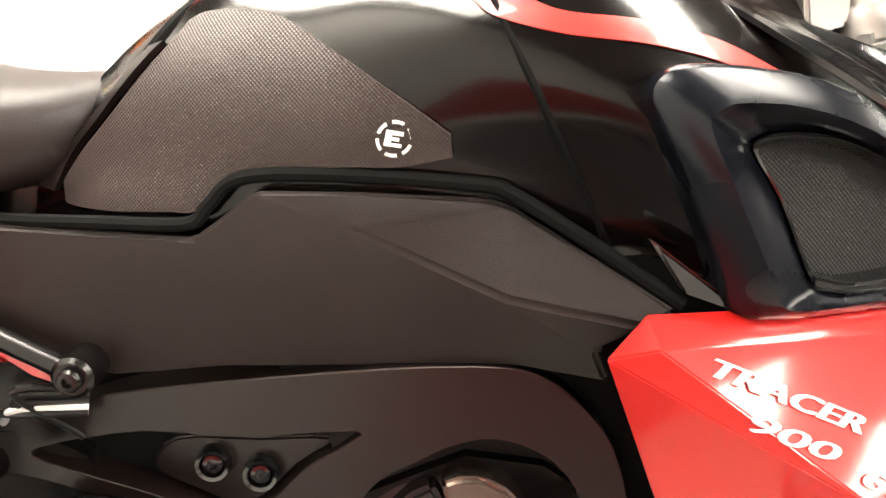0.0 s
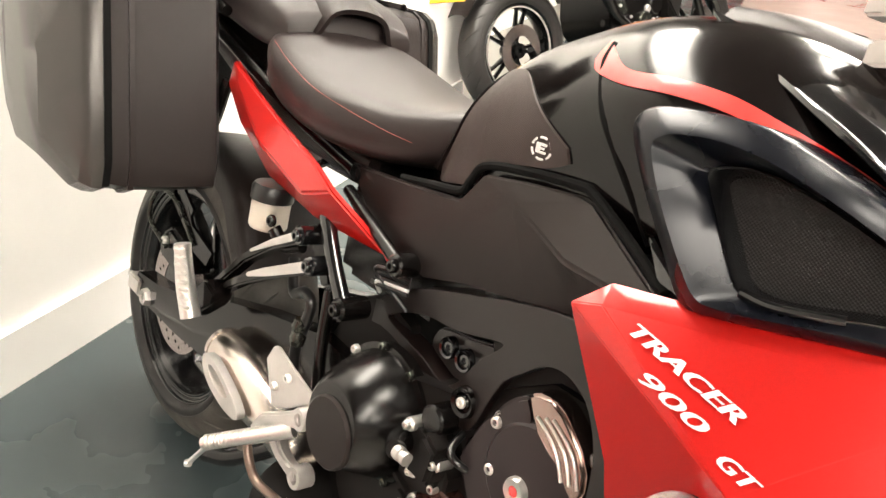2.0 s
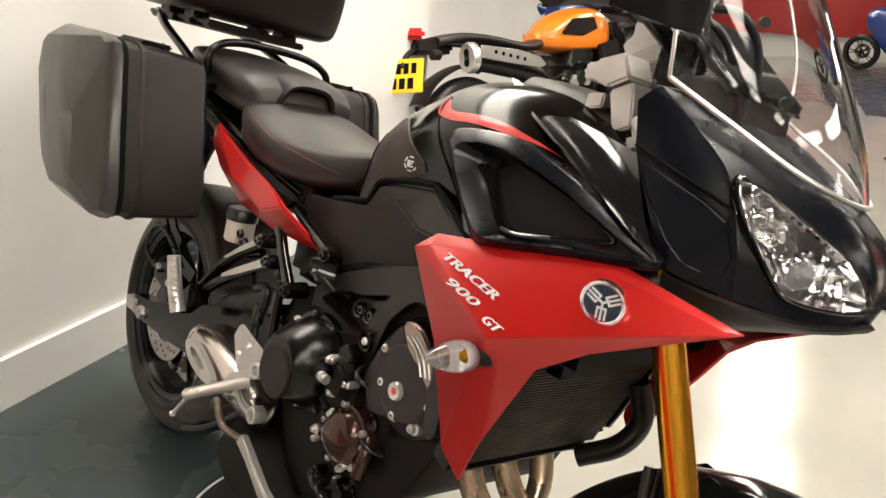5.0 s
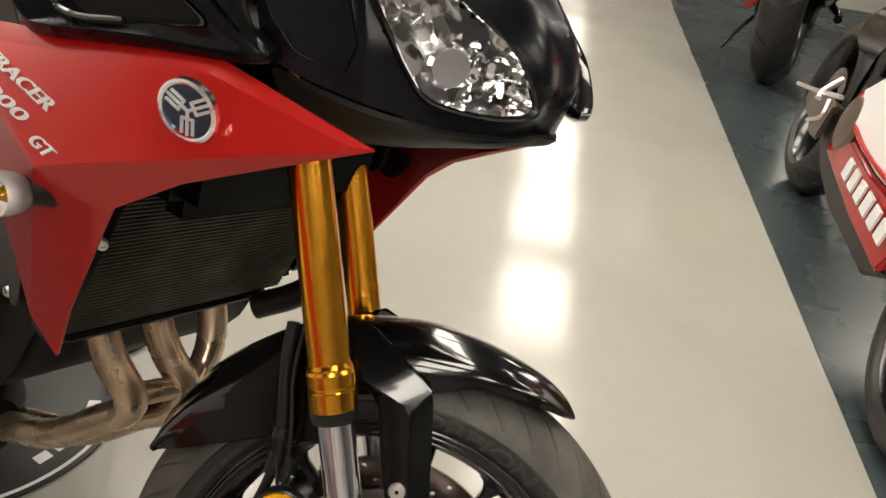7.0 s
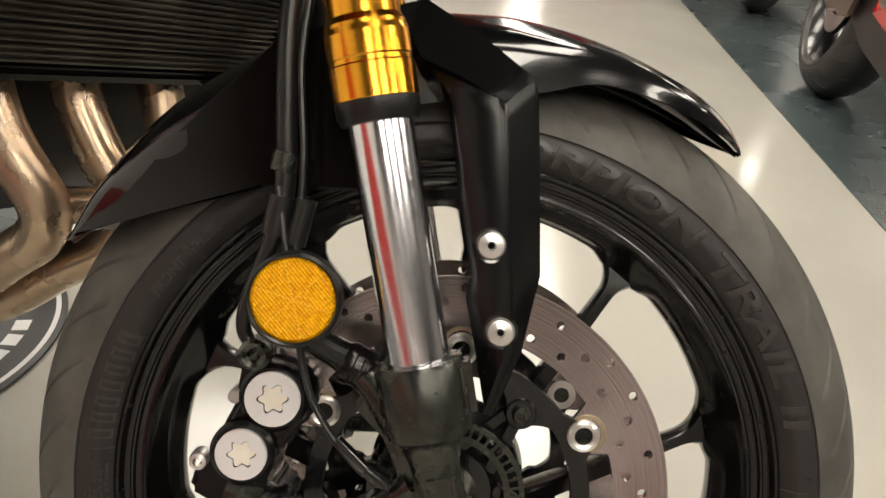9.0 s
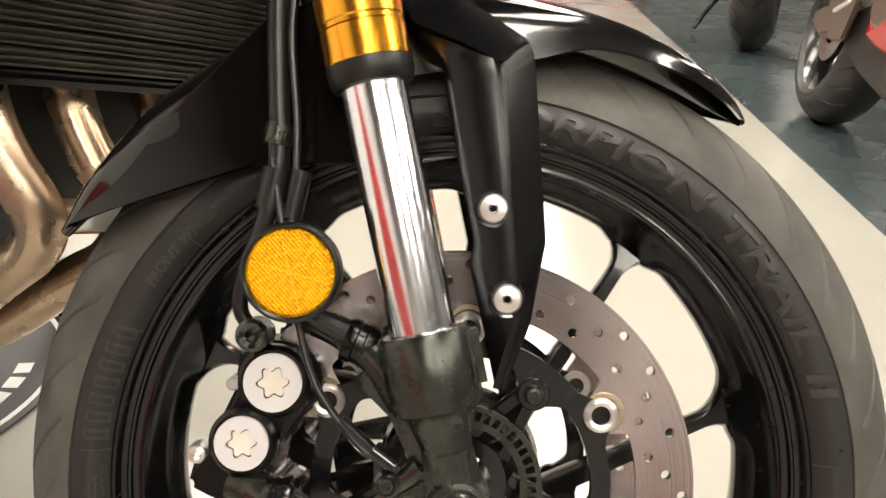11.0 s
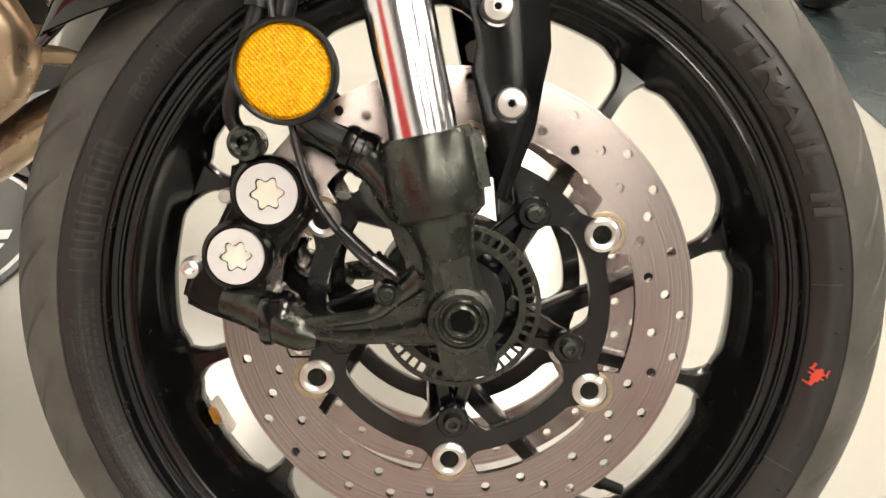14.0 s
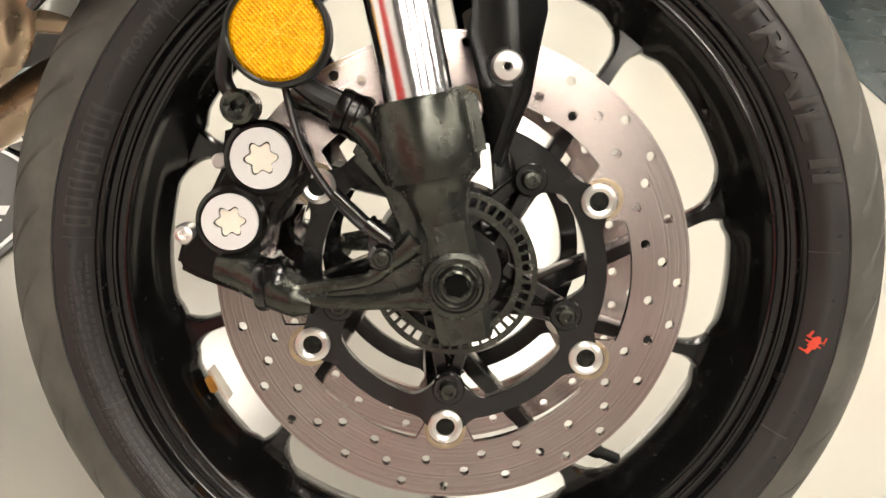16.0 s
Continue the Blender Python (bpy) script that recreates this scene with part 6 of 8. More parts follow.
header([(-0.450, 0.050, 0.555), (-0.418, 0.054, 0.530), (-0.392, 0.060, 0.480), (-0.376, 0.056, 0.440), (-0.366, 0.040, 0.408), (-0.352, 0.012, 0.390)], [0.021, 0.021, 0.0205, 0.0200, 0.0190, 0.0150])
part("header_link", tube([(-0.362, -0.074, 0.398), (-0.352, 0.000, 0.394)], 0.0155, 16, 2), HEADER, bike)
part("silencer", skin([[Vector((x, -0.10 + w * math.cos(a), z + h * math.sin(a))) for a in (2 * math.pi * k / 14 for k in range(14))] for x, z, w, h in ((-0.62, 0.205, 0.05, 0.05), (-0.70, 0.205, 0.10, 0.065), (-0.86, 0.215, 0.11, 0.075), (-0.95, 0.24, 0.10, 0.075))], 2, 4), CASTBLACK, bike, "dark exhaust box under the engine")
muf = part("end_can", skin([[Vector((x, y + w * math.cos(a), z + h * math.sin(a))) for a in (2 * math.pi * k / 18 for k in range(18))] for x, y, z, w, h in ((-0.900, -0.150, 0.330, 0.030, 0.030), (-0.945, -0.155, 0.352, 0.040, 0.040), (-1.010, -0.160, 0.368, 0.045, 0.046), (-1.075, -0.162, 0.380, 0.045, 0.046), (-1.125, -0.163, 0.386, 0.040, 0.040), (-1.148, -0.163, 0.388, 0.034, 0.034))], 2, 4), CAN, bike, "brushed steel exhaust end can", angle=60)
part("can_end", moved(lathe([(0.0001, 0.010), (0.024, 0.010), (0.028, -0.004), (0.032, -0.010), (0.037, -0.008), (0.039, 0.002), (0.0001, 0.012)], 32, "X", False), Matrix.Translation((-1.148, -0.163, 0.388)) @ Matrix.Diagonal((1, 0.92, 0.92, 1))), CAN, muf, "rounded end ring of the can")
part("can_mouth", disc_part(0.023, 0.0, 0.008, 0.001, 28, "X", (-1.148, -0.163, 0.388)), BRONZE, muf)
shield_loops = [[(q.x, q.z) for q in catmull([(x, 0, z) for x, z in lp], 4, True)] for lp in ([(-1.112, 0.404), (-1.088, 0.412), (-1.050, 0.403), (-1.008, 0.386), (-0.985, 0.368), (-0.995, 0.355), (-1.035, 0.354), (-1.082, 0.366), (-1.108, 0.384)], [(-1.088, 0.398), (-1.066, 0.397), (-1.036, 0.386), (-1.022, 0.376), (-1.040, 0.371), (-1.070, 0.378), (-1.087, 0.388)])]
part("heat_shield", soften(cut_plate(shield_loops, -0.222, -0.208), 0.003, 2, 60), ALLOY, muf, "bright alloy heat shield with a long slot")

# ---- engine ----
part("crankcase", skin([[Vector((x, y, z)) for x, z in ((-0.84, 0.50), (-0.80, 0.36), (-0.70, 0.27), (-0.58, 0.330), (-0.47, 0.385), (-0.43, 0.45), (-0.385, 0.56), (-0.40, 0.66), (-0.50, 0.68), (-0.62, 0.60), (-0.74, 0.57))] for y in (-0.165, -0.150, 0.150, 0.165)], 2, 2), CASTBLACK, bike, "black engine crankcase", angle=40)
part("cylinder_block", moved(box(-0.11, 0.09, -0.165, 0.165, -0.13, 0.15, 0.012), Matrix.Translation((-0.47, 0, 0.62)) @ Matrix.Rotation(radians(-22), 4, "Y")), CASTBLACK, bike, "black cylinder block")
part("gearbox", skin([[Vector((x, y, z)) for x, z in ((-0.95, 0.50), (-0.93, 0.38), (-0.86, 0.32), (-0.76, 0.34), (-0.74, 0.48), (-0.78, 0.60), (-0.88, 0.60))] for y in (-0.110, -0.100, 0.10, 0.11)], 2, 2), CASTBLACK, bike, "black gearbox housing")


def case_cover(name, cx, cz, r, y0, y1, material, label, flat=0.62):
    return part(name, lathe([(0.0001, y1), (r * flat, y1), (r * flat + 0.004, y1 + 0.003), (r * 0.82, y1 + (y0 - y1) * 0.30), (r * 0.95, y1 + (y0 - y1) * 0.65), (r, y0 - 0.006), (r + 0.008, y0 - 0.005), (r + 0.008, y0 + 0.01), (0.0001, y0 + 0.01)], 56, "Y", False, (cx, 0, cz)), material, bike, label)


clutch = case_cover("clutch_cover", -0.744, 0.506, 0.080, -0.165, -0.243, ENGINE, "black domed clutch cover", 0.60)
part("cover_plate", disc_part(0.046, -0.2475, -0.240, 0.003, 48, "Y", (-0.744, 0, 0.492)), PLASTIC, clutch, "flat brown-black round cap")
for k in range(9):
    a = radians(20 + 40 * k)
    part("bolt", hexbolt(0.0062, 0.008, (-0.744 + 0.086 * math.cos(a), -0.171, 0.506 + 0.086 * math.sin(a))), SILVER if k % 3 == 0 else CAST, clutch)
gen = case_cover("crank_cover", -0.492, 0.575, 0.076, -0.160, -0.186, PURPLE, "dark purple-brown crank cover", 0.75)
part("filler_plug", merge(lathe([(0.006, -0.186), (0.006, -0.193), (0.0125, -0.194), (0.0145, -0.190), (0.0145, -0.18)], 24, "Y", True, (-0.500, 0, 0.561))), SILVER, gen, "bright ring of a red sight plug")
part("plug_core", disc_part(0.0085, -0.1925, -0.185, 0.001, 20, "Y", (-0.500, 0, 0.561)), RED_REFLECTOR, gen)
for x, z in ((-0.542, 0.558), (-0.501, 0.520), (-0.455, 0.520), (-0.43, 0.565), (-0.550, 0.610), (-0.44, 0.630)):
    part("bolt", merge(disc_part(0.011, -0.180, -0.150, 0.002, 20, "Y", (x, 0, z)), hexbolt(0.0072, 0.008, (x, -0.180, z))), SILVER, gen)
part("engine_side_plate", prism([(-0.570, 0.596), (-0.553, 0.622), (-0.534, 0.648), (-0.520, 0.658), (-0.510, 0.646), (-0.503, 0.628), (-0.490, 0.613), (-0.466, 0.605), (-0.449, 0.586), (-0.452, 0.550), (-0.470, 0.520), (-0.560, 0.500), (-0.590, 0.545)], -0.184, -0.150, 0.004, 2), PURPLE, bike, "dark purple-brown satin engine side plate")
crescent = part("cam_cover", prism([(-0.516, 0.664), (-0.504, 0.671), (-0.487, 0.674), (-0.470, 0.668), (-0.455, 0.657), (-0.440, 0.644), (-0.428, 0.626), (-0.424, 0.606), (-0.432, 0.590), (-0.446, 0.600), (-0.460, 0.614), (-0.478, 0.622), (-0.494, 0.632), (-0.505, 0.646)], -0.193, -0.160, 0.004, 3), CRESCENT, bike, "polished brown-silver crescent engine cover")
for k, (dx, dz) in enumerate(((0.0, 0.0), (0.010, 0.004), (0.019, 0.007))):
    part("cover_step", tube([(-0.497 + dx, -0.1935, 0.650 + dz), (-0.478 + dx, -0.194, 0.640 + dz), (-0.462 + dx, -0.194, 0.626 + dz), (-0.450 + dx, -0.194, 0.606 + 0.5 * dz)], 0.0018, 10), SILVER, crescent, "bright step in the cover")
part("water_pump", lathe([(0.0001, -0.216), (0.020, -0.215), (0.036, -0.209), (0.046, -0.199), (0.049, -0.188), (0.053, -0.186), (0.053, -0.15), (0.0001, -0.15)], 48, "Y", False, (-0.594, 0, 0.440)), PUMP, bike, "glossy red-brown water pump cover")
part("pump_outlet", merge(tube([(-0.552, -0.175, 0.455), (-0.540, -0.185, 0.430), (-0.545, -0.185, 0.395)], 0.012, 14), lathe([(0.012, -0.006), (0.0142, -0.006), (0.0142, 0.006), (0.012, 0.006)], 20, "Z", True, (-0.543, -0.185, 0.415))), PUMP, bike)
for k in range(5):
    a = radians(72 * k + 30)
    part("bolt", hexbolt(0.006, 0.010, (-0.594 + 0.053 * math.cos(a), -0.188, 0.440 + 0.053 * math.sin(a))), SILVER, bike)
random.seed(11)
for k in range(42):
    x, z = random.uniform(-0.665, -0.545), random.uniform(0.33, 0.565)
    y = -random.uniform(0.165, 0.195)
    kind_ = (0, 1, 1, 2, 1, 0)[k % 6]
    if kind_ == 0:
        part("bolt", hexbolt(0.0062, 0.012, (x, y, z)), SILVER if k % 2 else CAST, bike)
    elif kind_ == 1:
        part("engine_boss", merge(disc_part(random.uniform(0.010, 0.020), y, -0.13, 0.003, 20, "Y", (x, 0, z))), ENGINE, bike)
    else:
        part("engine_line", tube([(x, y + 0.02, z), (x + 0.012, y - 0.012, z - 0.012), (x + 0.030, y - 0.014, z - 0.020), (x + 0.042, y + 0.01, z - 0.030)], 0.0045, 10), HOSE, bike)
part("sensor_plug", tube([(-0.668, -0.190, 0.520), (-0.655, -0.212, 0.524), (-0.642, -0.226, 0.528)], [0.017, 0.015, 0.012], 16), ENGINE, bike, "black oil line union with a bright tip")
part("plug_tip", merge(lathe([(0.0001, 0.0), (0.0075, 0.0), (0.0085, 0.003), (0.0085, 0.009), (0.0060, 0.010), (0.0060, 0.013), (0.0080, 0.014), (0.0080, 0.020), (0.0001, 0.021)], 20, "X", False, (-0.640, -0.228, 0.529))), ALLOY, bike)
housing = part("clutch_housing", merge(prism([(-0.664, 0.420), (-0.610, 0.415), (-0.590, 0.450), (-0.592, 0.520), (-0.618, 0.552), (-0.655, 0.560), (-0.676, 0.530)], -0.196, -0.150, 0.010, 3), prism([(-0.640, 0.500), (-0.600, 0.500), (-0.596, 0.545), (-0.625, 0.560)], -0.212, -0.180, 0.006, 2)), CASTBLACK, bike, "black ribbed engine side housing")
for x, z in ((-0.655, 0.548), (-0.602, 0.528), (-0.600, 0.440), (-0.655, 0.425), (-0.622, 0.468), (-0.634, 0.500)):
    part("bolt", merge(disc_part(0.0085, -0.204, -0.18, 0.002, 18, "Y", (x, 0, z)), hexbolt(0.0055, 0.006, (x, -0.204, z))), SILVER, housing)
for k in range(4):
    part("rib", prism(ribbon([(-0.662 + 0.012 * k, 0.478 - 0.016 * k), (-0.636 + 0.012 * k, 0.470 - 0.016 * k)], [0.0030, 0.0030]), -0.203, -0.190, 0.001), CASTBLACK, housing)

# ---- foot controls ----


rest = part("footrest_hanger", merge(
    prism(ribbon([(-0.935, 0.372), (-0.910, 0.398), (-0.880, 0.420), (-0.850, 0.442), (-0.828, 0.456)], [0.012, 0.017, 0.013, 0.011, 0.013]), -0.226, -0.208, 0.004),
    prism(ribbon([(-0.908, 0.402), (-0.886, 0.396), (-0.862, 0.380), (-0.838, 0.374), (-0.812, 0.377)], [0.012, 0.013, 0.010, 0.009, 0.011]), -0.226, -0.208, 0.004),
    *[lathe([(0.009, -0.230), (0.0150, -0.230), (0.0160, -0.226), (0.0160, -0.206), (0.009, -0.206)], 28, "Y", True, (x, 0, z)) for x, z in ((-0.826, 0.457), (-0.812, 0.377))]), ALLOY, bike, "satin alloy rider footrest hanger")
part("heel_guard", panel([(-0.956, -0.2005, 0.494), (-0.942, -0.2005, 0.501), (-0.890, -0.2005, 0.488), (-0.838, -0.2005, 0.477), (-0.846, -0.2005, 0.462), (-0.896, -0.2005, 0.427), (-0.936, -0.2005, 0.408), (-0.969, -0.2005, 0.469)], 0.004, 0.002), ALLOY, rest, "pinkish alloy heel guard")
for x, z in ((-0.931, 0.444), (-0.902, 0.472)):
    part("bolt", hexbolt(0.007, 0.006, (x, -0.202 if x < -0.85 else -0.217, z)), SILVER, rest)
part("footpeg", tube([(-0.850, -0.215, 0.425), (-0.895, -0.255, 0.395), (-0.945, -0.292, 0.362)], [0.0115, 0.0100, 0.0085], 12, 4), SILVER, rest, "ribbed alloy footpeg")
for k in range(16):
    p = Vector((-0.880, -0.241, 0.406)).lerp(Vector((-0.940, -0.289, 0.366)), k / 15)
    part("peg_rib", moved(lathe([(0.0080, -0.0012), (0.0113, -0.0006), (0.0113, 0.0006), (0.0080, 0.0012)], 12, "X"), Matrix.Translation(p) @ Matrix.Rotation(radians(38), 4, "Z") @ Matrix.Rotation(radians(-28), 4, "Y")), SILVER, rest)
part("peg_feeler", merge(bar((-0.938, -0.288, 0.362), (-0.975, -0.292, 0.312), 0.0038), lathe([(0.0001, -0.006), (0.006, -0.003), (0.006, 0.003), (0.0001, 0.006)], 14, "Z", False, (-0.977, -0.292, 0.309))), SILVER, rest)
part("brake_pedal", tube([(-0.975, -0.212, 0.320), (-0.950, -0.220, 0.342), (-0.930, -0.222, 0.322), (-0.905, -0.222, 0.308), (-0.868, -0.220, 0.310), (-0.820, -0.220, 0.318)], 0.0068, 12), BRONZE, bike, "curved brown-grey rear brake pedal")
part("pedal_arm", prism(ribbon([(-0.835, 0.322), (-0.790, 0.300), (-0.735, 0.268), (-0.690, 0.252)], [0.012, 0.010, 0.011, 0.014]), -0.232, -0.214, 0.004), ALLOY, bike, "alloy rear brake pedal arm")
part("pedal_pad", box(-0.705, -0.650, -0.272, -0.212, 0.240, 0.254, 0.004), SILVER, bike, "alloy brake pedal pad")
for side in (-1, 1):
    def s(p, side=side):
        return (p[0], p[1] * -side, p[2])
    flip_ = (lambda b: b) if side > 0 else flipped
    hang = part("pillion_hanger", flip_(merge(
        prism(ribbon([(-1.195, 0.466), (-1.150, 0.512), (-1.085, 0.576), (-1.020, 0.622), (-0.945, 0.664)], [0.010, 0.006, 0.0065, 0.007, 0.009]), -0.198, -0.172, 0.003),
        prism(ribbon([(-1.200, 0.452), (-1.155, 0.490), (-1.090, 0.536), (-1.020, 0.578), (-0.910, 0.634)], [0.010, 0.0065, 0.007, 0.0085, 0.010]), -0.200, -0.174, 0.003),
        prism([(-1.215, 0.430), (-1.190, 0.430), (-1.130, 0.478), (-1.120, 0.500), (-1.160, 0.510), (-1.205, 0.468)], -0.214, -0.180, 0.004),
        prism([(-0.962, 0.672), (-0.936, 0.686), (-0.905, 0.668), (-0.880, 0.618), (-0.900, 0.606), (-0.925, 0.640)], -0.182, -0.160, 0.004))), SATIN, bike, "black pillion footrest hanger with polished arms")
    part("hanger_face", flip_(prism(ribbon([(-1.065, 0.596), (-1.010, 0.630), (-0.955, 0.661)], [0.0022, 0.0050, 0.0058]), -0.1995, -0.196, 0.0012)), ALLOY, hang, "polished alloy face")
    part("hanger_face", flip_(prism(ribbon([(-1.060, 0.560), (-1.010, 0.585), (-0.920, 0.630)], [0.0030, 0.0065, 0.0075]), -0.2015, -0.198, 0.0012)), ALLOY, hang, "polished alloy face")
    for x, z in ((-0.943, 0.666), (-0.908, 0.636)):
        part("bolt", flip_(merge(disc_part(0.0135, -0.203, -0.18, 0.002, 24, "Y", (x, 0, z)), hexbolt(0.0085, 0.006, (x, -0.203, z)))), GLOSS, hang)
    part("pillion_peg", merge(tube([s((-1.150, -0.232, 0.450)), s((-1.172, -0.238, 0.500)), s((-1.188, -0.244, 0.560))], [0.016, 0.015, 0.013], 12, 4)), SILVER, hang, "folded alloy pillion peg")
    for k in range(8):
        p = Vector(s((-1.148, -0.246, 0.470))).lerp(Vector(s((-1.176, -0.254, 0.556))), k / 7)
        part("peg_rib", moved(lathe([(0.004, -0.003), (0.0085, -0.0015), (0.0085, 0.0015), (0.004, 0.003)], 10, "Z"), Matrix.Translation(p)), SILVER, hang)
both("frame_strut", lambda: tube([(-0.935, -0.170, 0.705), (-0.890, -0.178, 0.655), (-0.842, -0.182, 0.606)], 0.0110, 14), GLOSS, bike, "dark frame strut")
both("strut_bolt", lambda: merge(disc_part(0.0155, -0.196, -0.15, 0.004, 24, "Y", (-0.840, 0, 0.604)), hexbolt(0.009, 0.006, (-0.840, -0.196, 0.604))), ENGINE, bike)
resv = part("brake_reservoir", lathe([(0.0001, 0.628), (0.026, 0.628), (0.029, 0.632), (0.029, 0.672), (0.0001, 0.672)], 28, "Z", False, (-1.075, -0.170, 0)), RESERVOIR, bike, "milky white rear brake fluid reservoir with a black cap")
part("cap", lathe([(0.0001, 0.672), (0.032, 0.672), (0.032, 0.690), (0.028, 0.696), (0.0001, 0.696)], 28, "Z", False, (-1.075, -0.170, 0)), HOSE, resv)
part("clip", merge(hexbolt(0.009, 0.008, (-1.030, -0.190, 0.655)), tube([(-1.04, -0.180, 0.640), (-1.02, -0.170, 0.620), (-0.99, -0.16, 0.630)], 0.010, 12)), ENGINE, resv)
part("brake_line", tube([(-1.02, -0.15, 0.60), (-0.99, -0.16, 0.56), (-0.955, -0.165, 0.575), (-0.935, -0.165, 0.560), (-0.945, -0.170, 0.50), (-0.935, -0.175, 0.46)], 0.0085, 12), HOSE, bike, "black rubber brake line")
part("brake_line", tube([(-0.905, -0.16, 0.60), (-0.895, -0.165, 0.53), (-0.885, -0.165, 0.46)], 0.009, 12), ENGINE, bike)
part("line_fitting", merge(lathe([(0.0001, -0.02), (0.010, -0.02), (0.012, -0.008), (0.009, 0.0), (0.012, 0.008), (0.009, 0.02), (0.0001, 0.02)], 16, "Z", False, (-0.943, -0.172, 0.520)), hexbolt(0.010, 0.01, (-0.925, -0.18, 0.465))), CAST, bike)
random.seed(4)
for k in range(5):
    part("wire", tube([(-0.86 + 0.02 * k, -0.13, 0.64 + random.uniform(-0.02, 0.03)), (-0.82, -0.15 - 0.003 * k, 0.645 + 0.006 * k), (-0.775, -0.14, 0.650 + 0.005 * k)], 0.003, 8), WHITE if k == 1 else HOSE, bike)

# ---- swingarm and rear wheel ----
REAR = Matrix.Translation((-1.508, 0, 0.317))
rear = wheel_parts(bike, REAR, 0.316, 0.0900, 0.0720, 36, 40.0, "black rear wheel")
part("brake_disc", cut_plate([ring_points(0.1225, 120), ring_points(0.075, 80)] + [ring_points(0.004, 10, r * math.cos(a), r * math.sin(a)) for k in range(40) for r, a in (((0.090, 0.1, 0.110)[k % 3] if k % 3 != 1 else 0.100, 2 * math.pi * k / 40),)], -0.083, -0.078), STEEL, rear, "drilled rear brake disc")
part("disc_carrier", lathe([(0.030, -0.080), (0.078, -0.082), (0.078, -0.079), (0.030, -0.076)], 48), WHEEL, rear)
both("swingarm", lambda: loft([[Vector((x, y0, z - h)), Vector((x, y0 - 0.006, z)), Vector((x, y0, z + h)), Vector((x, y0 + 0.035, z + h)), Vector((x, y0 + 0.04, z)), Vector((x, y0 + 0.035, z - h))] for x, y0, z, h in ((-0.86, -0.130, 0.430, 0.075), (-0.95, -0.135, 0.425, 0.085), (-1.10, -0.138, 0.400, 0.075), (-1.25, -0.140, 0.370, 0.060), (-1.38, -0.142, 0.340, 0.042), (-1.48, -0.142, 0.325, 0.030), (-1.575, -0.142, 0.317, 0.026))]), SATIN, bike, "satin black aluminium swingarm", 30)
part("swingarm_brace", box(-1.02, -0.88, -0.12, 0.12, 0.36, 0.50, 0.02), SATIN, bike)
both("axle_nut", lambda: merge(lathe([(0.008, -0.158), (0.016, -0.158), (0.018, -0.150), (0.018, -0.14), (0.008, -0.14)], 6, "Y", True, (-1.508, 0, 0.317)), box(-1.60, -1.545, -0.152, -0.120, 0.300, 0.335, 0.004), bar((-1.60, -0.135, 0.317), (-1.63, -0.135, 0.317), 0.006)), ALLOY, bike)
part("rear_caliper", panel([(-1.50, -0.125, 0.47), (-1.42, -0.125, 0.455), (-1.40, -0.125, 0.41), (-1.45, -0.125, 0.385), (-1.53, -0.125, 0.400), (-1.54, -0.125, 0.44)], 0.06, 0.008), ENGINE, bike, "dark rear brake caliper")
part("caliper_pin", hexbolt(0.009, 0.01, (-1.50, -0.126, 0.44)), SILVER, bike)
part("caliper_pin", hexbolt(0.009, 0.01, (-1.43, -0.126, 0.42)), SILVER, bike)
part("caliper_pipe", tube([(-1.49, -0.13, 0.43), (-1.56, -0.14, 0.47), (-1.55, -0.13, 0.53), (-1.48, -0.12, 0.52), (-1.40, -0.12, 0.47)], 0.005, 10), CAST, bike)
REARP = Vector((-1.508, 0, 0.317))
hug_rows = []
for deg in (112, 95, 78, 62, 46, 30):
    c = polar(1, deg)
    r, w = 0.335, 0.088 + (0.012 if deg < 60 else 0)
    hug_rows.append([REARP + c * (r - 0.055) + Vector((0, -w, 0)), REARP + c * (r - 0.012) + Vector((0, -w * 0.92, 0)), REARP + c * r + Vector((0, -w * 0.5, 0)), REARP + c * r + Vector((0, w * 0.5, 0)), REARP + c * (r - 0.012) + Vector((0, w * 0.92, 0)), REARP + c * (r - 0.055) + Vector((0, w, 0))])
part("rear_mudguard", sheet(hug_rows, 0.004, 3, 3), PLASTIC, bike, "black rear tyre hugger", angle=40)
part("plate_bracket", cut_plate([[(-1.570, 0.545), (-1.540, 0.585), (-1.490, 0.575), (-1.420, 0.500), (-1.330, 0.480), (-1.345, 0.450), (-1.400, 0.455), (-1.440, 0.480)], [(-1.535, 0.560), (-1.510, 0.562), (-1.455, 0.505), (-1.47, 0.495)], [(-1.495, 0.565), (-1.475, 0.555), (-1.43, 0.515), (-1.425, 0.530)]], -0.118, -0.112), ENGINE, bike, "slotted black bracket beside the rear tyre")
part("rear_guard_tail", sheet([[(-1.60, -0.09, 0.88), (-1.60, 0.0, 0.89), (-1.60, 0.09, 0.88)], [(-1.75, -0.09, 0.72), (-1.76, 0.0, 0.73), (-1.75, 0.09, 0.72)], [(-1.86, -0.08, 0.50), (-1.87, 0.0, 0.50), (-1.86, 0.08, 0.50)]], 0.006, 4, 4), PLASTIC, bike, "black rear number plate hanger")
part("side_stand", tube([(-0.82, 0.14, 0.32), (-0.86, 0.26, 0.20), (-0.90, 0.335, 0.090)], 0.011, 12), ENGINE, bike, "black side stand, folded out")
part("stand_foot", moved(box(-0.045, 0.03, -0.03, 0.03, -0.006, 0.006, 0.003), Matrix.Translation((-0.903, 0.345, 0.087)) @ Matrix.Rotation(radians(13), 4, "X")), ENGINE, bike)
